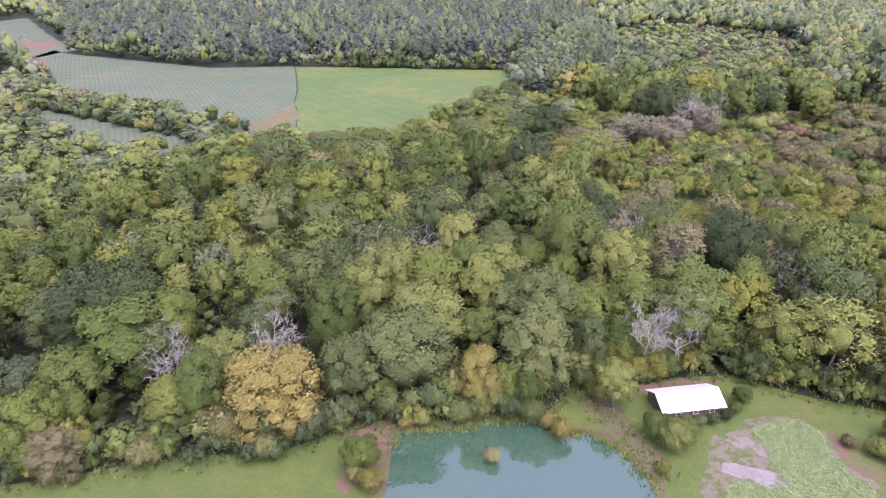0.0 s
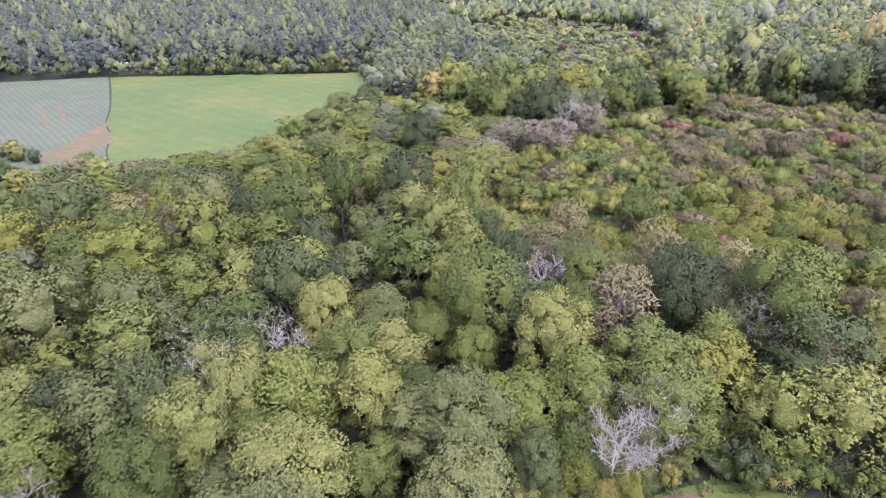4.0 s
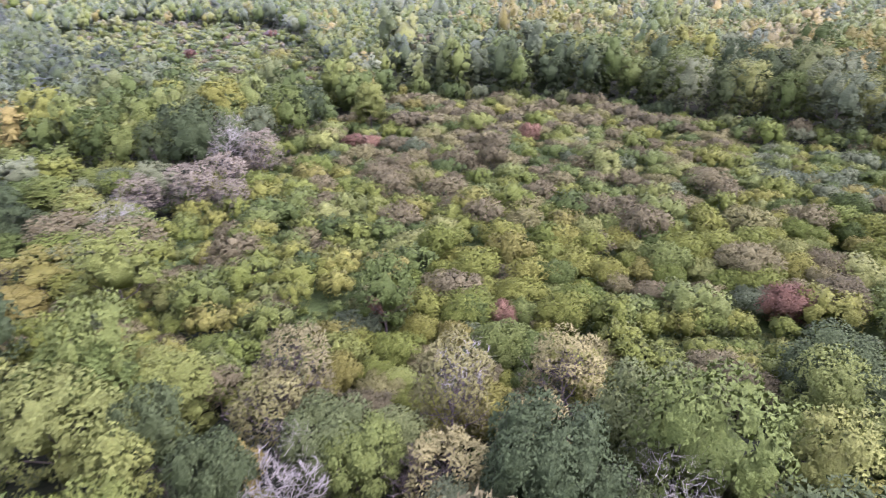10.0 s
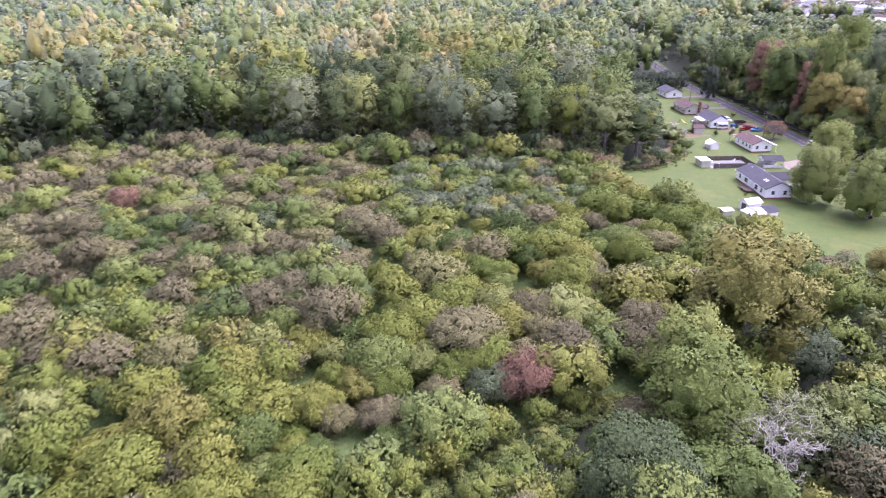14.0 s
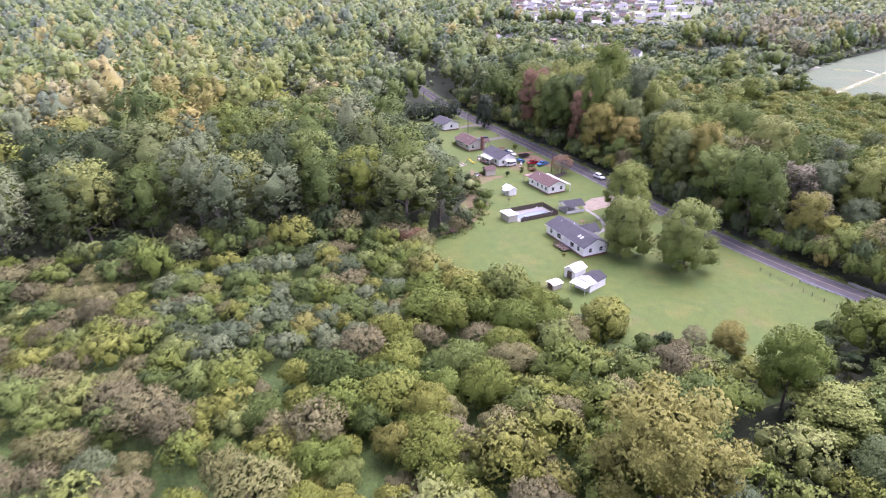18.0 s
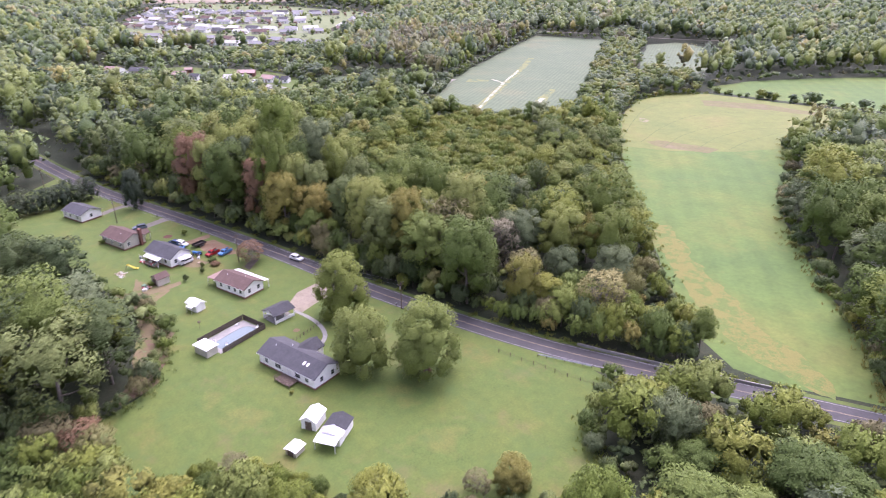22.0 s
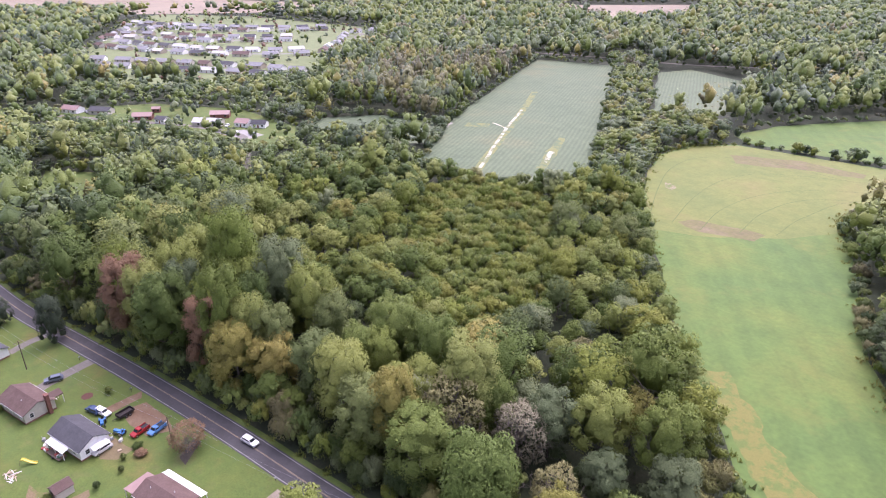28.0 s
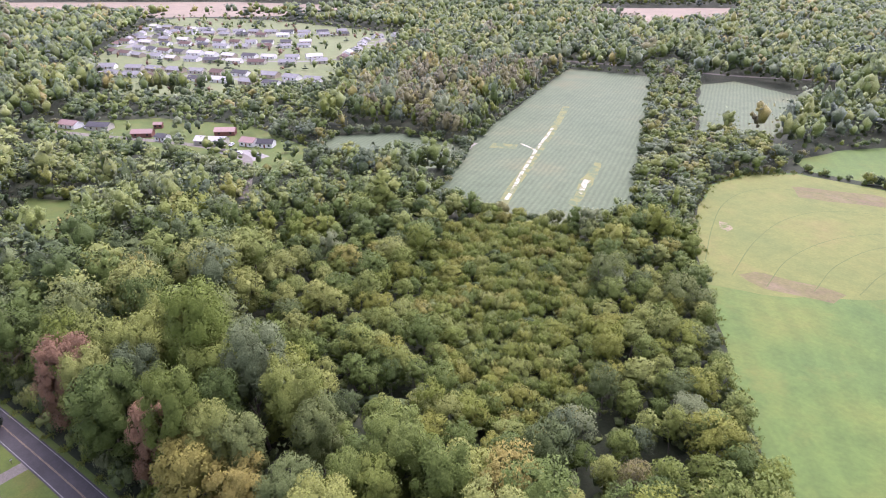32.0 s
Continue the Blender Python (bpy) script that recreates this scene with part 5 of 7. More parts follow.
HC = house("house", 319.2, 72.2, -75.3, 11.8, 7.0, 3.0, 1.8, WHITE, SHINGLE_GREY, "white gabled house with a grey shingle roof",
           sides=((-1, -3.5, 1.0, 1.2), (-1, 2.5, 1.0, 1.2), (1, -3, 1.2, 1.2), (1, 3, 1.2, 1.2)), ends=((-1, -1.8), (-1, 1.4)), doors=((1, 0.0),))
lean_roof(HC, "shed_roof", [(-5.6, -2.5), (-3.5, -2.5), (-3.5, 4.5), (-5.6, 4.5)], [2.2, 2.62, 2.62, 2.2], 0.07, METAL_WHITE, "dull metal lean-to roof")
posts(HC, [(-5.4, a) for a in (-2.3, 1, 4.3)], 2.2)
lean_roof(HC, "awning", [(-1.2, -7.6), (2.6, -7.6), (2.6, -5.95), (-1.2, -5.95)], [2.1, 2.1, 2.5, 2.5], 0.07, METAL_WHITE, "white metal awning")

HD = house("house", 341.3, 78.0, -75, 11.6, 7.4, 2.8, 1.7, CREAM, SHINGLE_BROWN, "cream house with a brown roof and a brick chimney",
           sides=((-1, -4, 1.2, 1.2), (-1, 0.5, 1.2, 1.2), (-1, 4, 0.9, 1.0), (1, 1, 1.6, 1.2), (1, 4.4, 1.0, 1.2)), ends=((-1, -2.0), (1, 1.5)), doors=((1, -1.4),), chimney=(2.0, -6.2))
bm = bmesh.new()
prism(bm, [(-1.6, 2.5), (0, 3.5), (1.6, 2.5), (1.6, 2.66), (0, 3.66), (-1.6, 2.66)], -1.6, 2.2)
pr = part("porch_roof", bm, SHINGLE_BROWN, HD)
pr.matrix_basis = pose(4.2, -3.4, 0, 0, 0, -90)
posts(HD, [(6.2, -4.8), (6.2, -2.0)], 2.55)
vents(HD, ((-1.6, -1.5, 3.9),))
house("house", 374.0, 81.2, -73, 10.4, 7.4, 2.8, 1.5, WHITE, SHINGLE_GREY, "small white house with a pale grey roof near a hedge",
           sides=((-1, -3, 1.2, 1.2), (-1, 1, 1.0, 1.2), (-1, 3.8, 0.9, 1.0), (1, -2, 1.4, 1.2), (1, 3, 1.2, 1.2)), ends=((-1, 0),), doors=((1, 0.4),))


def garage(name, x, y, turn, L, W, wall, rise, roof_mat, label, wall_mat=None, open_side=False, category="shed"):
    t = thing(name, pose(x, y, 0, 0, 0, turn), label, category)
    if open_side:
        posts(t, [(a, b) for a in (-W / 2 + 0.1, W / 2 - 0.1) for b in (-L / 2 + 0.1, 0, L / 2 - 0.1)], wall, 0.09)
        bm = bmesh.new()
        box(bm, -W / 2 + 0.02, -L / 2 + 0.02, 0, W / 2 - 0.02, L / 2 - 0.02, 0.08)
        part("slab", bm, CONCRETE, t)
        for s in (-1, 1):
            bm = bmesh.new()
            box(bm, s * (W / 2 - 0.1) - 0.05, -L / 2, 0.08, s * (W / 2 - 0.1) + 0.05, L / 2, 0.9)
            part("low_wall", bm, WHITE, t)
            bm = bmesh.new()
            prism(bm, [(-W / 2, wall - 0.25), (W / 2, wall - 0.25), (W / 2, wall), (0, wall + rise - 0.03), (-W / 2, wall)], s * L / 2 - 0.06, s * L / 2 + 0.06)
            part("gable", bm, WHITE, t)
    else:
        bm = bmesh.new()
        prism(bm, [(-W / 2, -0.05), (W / 2, -0.05), (W / 2, wall), (0, wall + rise - 0.02), (-W / 2, wall)], -L / 2, L / 2)
        part("wall", bm, wall_mat or WHITE, t)
        door(t, 0, L / 2, 0, 0, 1.2, min(1.95, wall - 0.1), TIMBER)
    part("roof", gable_roof(W, L, wall, rise, 0.25, 0.1), roof_mat, t)
    return t


garage("carport", 266.4, 64.5, 8, 6.0, 5.0, 2.4, 1.0, SHINGLE_DARK, "open white carport with a dark shingle roof beside the drive", open_side=True, category="carport")
SW = garage("garden_shed", 284.7, 78.6, -75, 4.0, 2.8, 2.0, 0.7, METAL_WHITE, "small white metal shed with a porch on the lawn")
lean_roof(SW, "porch_roof", [(-2.6, -1.6), (-1.4, -1.6), (-1.4, 0.6), (-2.6, 0.6)], [1.75, 2.0, 2.0, 1.75], 0.06, METAL_WHITE)
posts(SW, [(-2.5, -1.5), (-2.5, 0.5)], 1.75, 0.04)
garage("storage_shed", 305.4, 79.9, 12, 3.6, 3.0, 2.2, 1.0, SHINGLE_BROWN, "small cream shed with a brown gabled roof", CREAM)
garage("garden_shed", 224.7, 80.2, 30, 4.2, 3.2, 2.3, 0.9, METAL_WHITE, "white metal shed on the lawn edge")
SG = garage("workshop", 219.57, 77.57, 30.7, 3.6, 4.2, 2.2, 0.9, SHINGLE_DARK, "white workshop with dark shingle and pale metal roof", WHITE)
bm = bmesh.new()
prism(bm, [(-2.1, -0.05), (2.1, -0.05), (2.1, 2.15), (0, 2.95), (-2.1, 2.15)], 1.85, 4.3)
part("annex_wall", bm, WHITE, SG)
SHEET = plain("dull_sheet_metal", (0.50, 0.48, 0.50), 0.4, 0.2, 0.2, 1.6)
for side in (-1, 1):
    lean_roof(SG, "metal_roof", [(0, 1.95), (side * 2.4, 1.95), (side * 2.4, 4.3), (0, 4.3)], [2.99, 2.06, 2.06, 2.99], 0.05, SHEET, "pale corrugated metal roof")
    for k in range(5):
        bm = bmesh.new()
        tube(bm, (0, 2.1 + k * 0.5, 3.06), (side * 2.4, 2.1 + k * 0.5, 2.13), 0.05, 0.05, 5)
        part("roof_rib", bm, METAL_WHITE, SG)
lean_roof(SG, "porch_roof", [(-2.3, 4.1), (2.3, 4.1), (2.3, 6.5), (-2.3, 6.5)], [2.3, 2.3, 2.0, 2.0], 0.07, METAL_WHITE)
posts(SG, [(-2.1, 6.3), (2.1, 6.3)], 2.0, 0.05)
garage("pump_house", 220.0, 87.2, 20, 2.6, 2.4, 1.4, 0.3, METAL_WHITE, "low grey-white pump house on the grass", CREAM)

# the pool with its boarded fence and pool house
POOL = [(265.6, 83.0), (260.9, 81.7), (261.6, 79), (263.6, 72.8), (265.4, 71.9), (267.2, 72.4), (267.9, 74.0), (267.4, 77)]
sheet("pool_deck", [(268.0, 84.9), (271.2, 72.2), (263.9, 70.4), (260.4, 83.1)], 0.03, CONCRETE, "pale concrete deck round the swimming pool", "deck", 3, 0.1)
pool_mat, n_, l_, b_ = mat("pool_water", 0.08)
b_.inputs["Base Color"].default_value = (0.150, 0.195, 0.200, 1)
bump(n_, l_, b_, noise_tex(n_, l_, 3, 3), 0.02, 0.1)
pool = thing("swimming_pool", pose(0, 0, 0), "in-ground swimming pool with grey-blue water", "swimming pool")
bm = bmesh.new()
pf = bm.faces.new([bm.verts.new((x, y, 0.06)) for x, y in smooth_line(POOL + POOL[:1], 4)[:-1]])
part("water", bm, pool_mat, pool)
bm = bmesh.new()
edge = smooth_line(POOL + POOL[:1], 4)[:-1]
cx, cy = 264.6, 77.0
ring = [[bm.verts.new((cx + (x - cx) * k, cy + (y - cy) * k, z)) for x, y in edge] for k, z in ((1.0, 0.04), (1.0, 0.1), (1.07, 0.1), (1.07, 0.035))]
for a, b in zip(ring, ring[1:]):
    for i in range(len(edge)):
        j = (i + 1) % len(edge)
        bm.faces.new((a[i], a[j], b[j], b[i]))
part("coping", bm, CONCRETE, pool, "pale concrete rim")
fence = thing("pool_fence", pose(0, 0, 0), "dark weathered board fence round the swimming pool", "fence")
bm = bmesh.new()
box(bm, -0.14, -0.018, 0.05, 0.14, 0.018, 1.45)
BOARD = finish(bm, "board", FENCE_WOOD)
bm = bmesh.new()
box(bm, -0.06, -0.06, -0.1, 0.06, 0.06, 1.55)
FPOST = finish(bm, "fence_post", FENCE_WOOD)
corners = [(266.6, 85.0), (268.1, 85.3), (271.5, 71.9), (263.6, 70.0), (260.3, 82.6)]
fr = random.Random(4)
for (x0, y0), (x1, y1) in zip(corners, corners[1:]):
    d = math.hypot(x1 - x0, y1 - y0)
    a = math.degrees(math.atan2(y1 - y0, x1 - x0))
    for i in range(int(d / 0.31)):
        f = (i + 0.5) * 0.31 / d
        o = part("board", BOARD, None, fence)
        o.matrix_basis = pose(x0 + (x1 - x0) * f, y0 + (y1 - y0) * f, fr.uniform(-0.03, 0.03), 0, fr.uniform(-1.5, 1.5), a)
    for i in range(int(d / 2.4) + 1):
        f = min(1, i * 2.4 / d)
        part("fence_post", FPOST, None, fence).matrix_basis = pose(x0 + (x1 - x0) * f, y0 + (y1 - y0) * f, 0, 0, 0, a)
ph = thing("pool_house", pose(263.2, 85.3, 0, 0, 0, 15), "low cream pool house with a flat white roof", "shed")
bm = bmesh.new()
box(bm, -2.2, -1.5, -0.05, 2.2, 1.5, 2.1)
part("wall", bm, CREAM, ph)
bm = bmesh.new()
box(bm, -2.5, -1.8, 2.1, 2.5, 1.8, 2.25, None, 0.03)
part("roof", bm, METAL_WHITE, ph, "flat white roof")
door(ph, 0.6, -1.5, 0, 180, 0.9, 1.9, WHITE)
for i, (x, y) in enumerate(((266.0, 82.0), (269.6, 74.6), (265.0, 71.4), (262.6, 80.6))):
    ch = thing("pool_chair", pose(x, y, 0.05, 0, 0, 40 + i * 70), "white plastic pool chair on the concrete deck", "chair", "chairs by the pool")
    bm = bmesh.new()
    box(bm, -0.28, -0.28, 0.38, 0.28, 0.28, 0.43, None, 0.01)
    part("seat", bm, METAL_WHITE, ch)
    bm = bmesh.new()
    box(bm, -0.28, 0.24, 0.43, 0.28, 0.3, 0.9, None, 0.01)
    part("backrest", bm, METAL_WHITE, ch)
    for lx in (-0.25, 0.25):
        for ly in (-0.25, 0.25):
            bm = bmesh.new()
            tube(bm, (lx, ly, 0), (lx, ly, 0.4), 0.025, 0.025, 6)
            part("leg", bm, METAL_WHITE, ch)

# drives, paths, bare soil
sheet("driveway_1", [(270.6, 59.4), (266.0, 59.9), (264.6, 58.6), (269.3, 44.2), (276.2, 46.0), (274.8, 54.1)], 0.045, PALE_GRAVEL, "pale gravel driveway to the carport", "driveway", 3, 0.4)
ribbon("path", [(266.5, 60.0), (261.0, 59.0), (255.5, 59.1), (250.7, 60.8), (247.6, 64.4)], 0.55, 0.05, CONCRETE, "curved pale garden path", "path")
ribbon("driveway_2", [(347.5, 75.5), (349.5, 71), (352.3, 60.5), (352.8, 57)], 1.7, 0.045, GRAVEL, "grey gravel driveway of the cream house", "driveway")
ribbon("driveway_3", [(372, 76), (374.5, 70), (375.5, 62)], 1.4, 0.045, GRAVEL, "grey gravel driveway of a small house", "driveway")
sheet("driveway_4", [(328.6, 64.5), (325.8, 64.2), (326.6, 56), (329.4, 55)], 0.045, DIRT, "brown dirt driveway", "driveway", 3, 0.5)
sheet("soil_1", [(325.5, 61.5), (324.5, 55.5), (316.4, 54.0), (309.5, 55.0), (312.0, 60.5), (318.0, 62.0)], 0.04, DIRT, "bare red clay where trucks park", "bare soil", 2, 0.8)
sheet("soil_2", [(299.5, 57.6), (303.3, 52.8), (301.2, 51.8), (296.2, 57.6)], 0.04, patchy("dark_patch", ((0.3, (0.05, 0.04, 0.035)), (0.7, (0.10, 0.085, 0.065))), (0.8, 1.1), 0.5, 3), "dark patch in the grass", "bare soil", 2, 0.5)
TAN = patchy("worn_grass", ((0.3, (0.152, 0.124, 0.060)), (0.6, (0.172, 0.132, 0.072)), (0.8, (0.104, 0.108, 0.040))), (0.8, 1.12), 0.15, 2, 0.95)
sheet("soil_3", [(306, 93), (301.5, 89), (300.5, 82), (301, 76), (303, 76), (303.2, 80), (303.5, 87), (309, 92.5)], 0.04, TAN, "worn tan track across the grass", "worn grass", 2, 0.8)
sheet("soil_4", [(278, 92), (272, 91), (266, 93.6), (258, 100), (256, 107), (259, 108), (264, 100), (272, 95.5), (279, 94)], 0.04, WORN_CLAY, "bare reddish soil under the edge of the trees", "bare soil", 2, 0.9)
sheet("soil_5", [(287, 91.5), (281, 89), (276, 87.6), (274, 90), (280, 93), (287, 93)], 0.042, TAN, "worn tan grass by the trees", "worn grass", 2, 0.9)
sheet("soil_13", [(313, 85), (306, 81), (300, 80), (297, 84), (290, 88), (282, 89), (275, 91), (266, 95), (259, 98), (258, 102), (266, 101), (275, 98), (284, 93), (296, 91.5), (304, 88)], 0.039, worn("worn_tan_grass", (0.176, 0.132, 0.070), (0.116, 0.132, 0.036), 0.16), "tan worn grass along the trees", "worn grass", 2, 1.6)
sheet("soil_6", [(316, 66), (309, 64), (308, 68), (311, 71), (316, 69)], 0.041, TAN, "worn ground beside the white house", "worn grass", 2, 0.7)
sheet("flower_bed", [(336.7 + 1.5 * math.cos(a * 0.7854), 65.9 + 1.5 * math.sin(a * 0.7854)) for a in range(8)], 0.05, plain("bark_mulch", (0.11, 0.045, 0.035), 0.95, 0, 0.3, 4), "round bed of dark red mulch", "flower bed", 1, 0.1)
sheet("fire_pit", [(257.8 + 0.9 * math.cos(a * 0.7854), 64.6 + 0.9 * math.sin(a * 0.7854)) for a in range(8)], 0.05, DIRT, "round patch of bare soil", "fire pit", 1, 0.1)
for side, o in ((1, 2.75), (-1, -2.75)):
    ribbon("road_edge_line_" + ("1" if side > 0 else "2"), ROAD, 0.07, 0.066, LINE_WHITE, "white road edge line", "road marking", o)
for k, o in enumerate((0.1, -0.1)):
    ribbon("road_centre_line_" + str(k + 1), ROAD, 0.05, 0.066, LINE_YELLOW, "faded yellow centre line", "road marking", o)

# rails at the creek crossing
gr = thing("guard_rail", pose(0, 0, 0), "low metal guard rail beside the road", "guard rail")
for i in range(7):
    f = i / 6
    bm = bmesh.new()
    box(bm, -0.07, -0.07, -0.1, 0.07, 0.07, 0.7)
    part("post", bm, TIMBER, gr).matrix_basis = pose(210.2 - 11.2 * f, 28.9 - 5.4 * f, 0, 0, 0, 25)
bm = bmesh.new()
prism(bm, [(-0.03, 0.42), (0.05, 0.48), (-0.03, 0.56), (0.05, 0.64), (-0.03, 0.72), (-0.06, 0.72), (-0.06, 0.42)], 0, 12.4)
part("beam", bm, CHROME, gr).matrix_basis = pose(210.2, 28.9, 0, 0, 0, 115.7)
wallline = smooth_line([(207.0, 18.4), (194.7, 13.4), (183.0, 8.2), (175.2, 4.4), (167.6, 0.9)], 4)
bw = thing("bridge_parapet", pose(0, 0, 0), "pale concrete parapet along the road bridge", "parapet")
for (x0, y0), (x1, y1) in zip(wallline, wallline[1:]):
    d = math.hypot(x1 - x0, y1 - y0)
    bm = bmesh.new()
    box(bm, -d / 2 + 0.02, -0.14, -0.1, d / 2 - 0.02, 0.14, 0.75, None, 0.03)
    part("block", bm, CONCRETE, bw).matrix_basis = pose((x0 + x1) / 2, (y0 + y1) / 2, 0, 0, 0, math.degrees(math.atan2(y1 - y0, x1 - x0)))


def wire_fence(line, label, height=1.1, gap=3.0):
    t = thing("wire_fence", pose(0, 0, 0), label, "fence")
    for (x0, y0), (x1, y1) in zip(line, line[1:]):
        d = math.hypot(x1 - x0, y1 - y0)
        for i in range(int(d / gap) + 1):
            f = min(1, i * gap / d)
            bm = bmesh.new()
            box(bm, -0.05, -0.05, -0.1, 0.05, 0.05, height)
            part("post", bm, TIMBER, t).matrix_basis = pose(x0 + (x1 - x0) * f, y0 + (y1 - y0) * f, 0)
        for z in (0.35, 0.7, 1.05):
            bm = bmesh.new()
            tube(bm, (x0, y0, z), (x1, y1, z), 0.018, 0.018, 4)
            part("wire", bm, TIMBER, t)
    return t


wire_fence([(253.2, 69.2), (254.4, 64.4), (257.2, 55.9)], "low dark wire fence by the garden path", 1.1, 1.2)
wire_fence([(217.3, 34.6), (203.5, 31.0), (190.6, 27.4)], "post and wire fence across the lawn")


def pole(x, y, h, label, arm=True):
    t = thing("utility_pole", pose(x, y, 0, 0, 0, 15), label, "utility pole")
    bm = bmesh.new()
    tube(bm, (0, 0, -0.2), (0, 0, h), 0.15, 0.10, 8)
    part("pole", bm, TIMBER, t)
    if arm:
        bm = bmesh.new()
        box(bm, -0.06, -1.2, h - 0.7, 0.06, 1.2, h - 0.58)
        part("crossarm", bm, TIMBER, t)
        for k in (-1.1, 0.0, 1.1):
            bm = bmesh.new()
            tube(bm, (0, k, h - 0.58), (0, k, h - 0.4), 0.05, 0.03, 6)
            part("insulator", bm, METAL_WHITE, t)
        bm = bmesh.new()
        tube(bm, (0.25, 0, h - 2.3), (0.25, 0, h - 1.5), 0.2, 0.2, 10)
        part("transformer", bm, CHROME, t)


POLES = [(303.1, 57.4, 9.2), (360.0, 74.3, 9.2), (413.0, 84.0, 9.2), (248.6, 38.6, 8.0)]
for x, y, h in POLES:
    pole(x, y, h, "dark wooden utility pole with a crossarm near the road")
for (x0, y0, h0), (x1, y1, h1) in ((POLES[3], POLES[0]), (POLES[0], POLES[1]), (POLES[1], POLES[2])):
    for o in (-1.0, 1.0):
        cu = bpy.data.curves.new("power_line", "CURVE")
        cu.dimensions, cu.bevel_depth, cu.bevel_resolution = "3D", 0.012, 1
        sp = cu.splines.new("POLY")
        sp.points.add(12)
        for i, p in enumerate(sp.points):
            f = i / 12
            p.co = (x0 + (x1 - x0) * f, y0 + o + (y1 - y0) * f, (h0 - 0.45) * (1 - f) + (h1 - 0.45) * f - 1.2 * 4 * f * (1 - f), 1)
        cu.materials.append(CHROME)
        tagged(new("power_line", cu), "thin grey power line slung between poles", "power line", "power lines")


# ---- vehicles ----
def wheel(t, x, y, r, w=0.22):
    bm = bmesh.new()
    rr = bmesh.ops.create_cone(bm, cap_ends=True, segments=16, radius1=r, radius2=r, depth=w)
    bmesh.ops.rotate(bm, verts=rr["verts"], matrix=Matrix.Rotation(math.pi / 2, 3, "X"))
    o = part("wheel", bm, RUBBER, t)
    o.matrix_basis = pose(x, y, r)
    bm = bmesh.new()
    rr = bmesh.ops.create_cone(bm, cap_ends=True, segments=12, radius1=r * 0.6, radius2=r * 0.6, depth=w + 0.03)
    bmesh.ops.rotate(bm, verts=rr["verts"], matrix=Matrix.Rotation(math.pi / 2, 3, "X"))
    part("rim", bm, CHROME, o)


def car(name, x, y, turn, colour, label, style="suv"):
    """x ahead. A body with bonnet and cabin, glass, lamps and four wheels."""
    t = thing(name, pose(x, y, 0.065 if style == "road" else 0.04, 0, 0, turn), label, "car" if style != "pickup" else "truck")
    paint = plain("car_paint_" + colour[0], colour[1], 0.25, 0.2, 0.05, 2)
    bm = bmesh.new()
    prism(bm, [(-2.25, 0.35), (2.2, 0.35), (2.3, 0.55), (2.2, 0.85), (1.2, 1.02), (-2.2, 1.05), (-2.3, 0.7)], -0.88, 0.88)
    bmesh.ops.bevel(bm, geom=list(bm.edges), offset=0.07, segments=2, affect="EDGES")
    part("body", bm, paint, t, smooth=False)
    if style == "pickup":
        roof = [(-0.3, 1.0), (1.25, 1.0), (0.75, 1.62), (-0.2, 1.65)]
        bm = bmesh.new()
        box(bm, -2.2, -0.72, 1.0, -0.45, 0.72, 1.06)
        part("bed", bm, RUBBER, t)
        for a in (-0.8, 0.8):
            bm = bmesh.new()
            box(bm, -2.25, a - 0.06, 1.0, -0.4, a + 0.06, 1.3, None, 0.02)
            part("bed_side", bm, paint, t)
    else:
        roof = [(-2.1, 1.0), (1.2, 1.0), (0.55, 1.6), (-1.75, 1.66)]
    bm = bmesh.new()
    prism(bm, roof, -0.74, 0.74)
    bmesh.ops.bevel(bm, geom=list(bm.edges), offset=0.08, segments=2, affect="EDGES")
    cab = part("cabin", bm, paint, t)
    (xa, za), (xb, zb), (xc, zc), (xd, zd) = roof
    for a in (-1, 1):
        bm = bmesh.new()
        y0, y1 = sorted((a * 0.745, a * 0.76))
        prism(bm, [(xa + 0.35, za + 0.1), (xb - 0.3, zb + 0.1), (xc - 0.05, zc - 0.1), (xd + 0.15, zd - 0.12)], y0, y1)
        part("side_window", bm, GLASS, cab)
    bm = bmesh.new()
    lean = Vector((xc - xb, 0, zc - zb))
    for yy in (-0.62, 0.62):
        bm.verts.new((xb + lean.x * 0.15 + 0.02, yy, zb + lean.z * 0.15 + 0.02))
        bm.verts.new((xb + lean.x * 0.88 + 0.02, yy, zb + lean.z * 0.88 + 0.02))
    v = list(bm.verts)
    bm.faces.new((v[0], v[2], v[3], v[1]))
    bmesh.ops.solidify(bm, geom=list(bm.faces), thickness=0.02)
    part("windscreen", bm, GLASS, cab)
    for a in (-0.65, 0.65):
        bm = bmesh.new()
        box(bm, 2.2, a - 0.16, 0.6, 2.3, a + 0.16, 0.74, None, 0.02)
        part("headlight", bm, CHROME, t)
        for wx in (1.42, -1.42):
            wheel(t, wx, a * 1.22, 0.35)
    return t


car("car", 293.0, 43.6, 194, ("white", (0.80, 0.80, 0.79)), "white estate car driving on the road", "road")
car("car", 349.3, 70.3, 75, ("grey_blue", (0.16, 0.18, 0.23)), "dark grey-blue car parked on the gravel drive")
car("pickup_truck", 313.6, 61.0, 108, ("red", (0.36, 0.03, 0.03)), "red pickup truck parked on bare clay", "pickup")
car("pickup_truck", 311.6, 57.8, 110, ("blue", (0.10, 0.24, 0.48)), "blue pickup truck parked on bare clay", "pickup")
car("car", 328.9, 66.6, 20, ("dark_blue", (0.05, 0.08, 0.16)), "dark blue car parked beside the house")
car("van", 326.6, 65.2, 200, ("white", (0.80, 0.80, 0.79)), "white van parked beside the house")
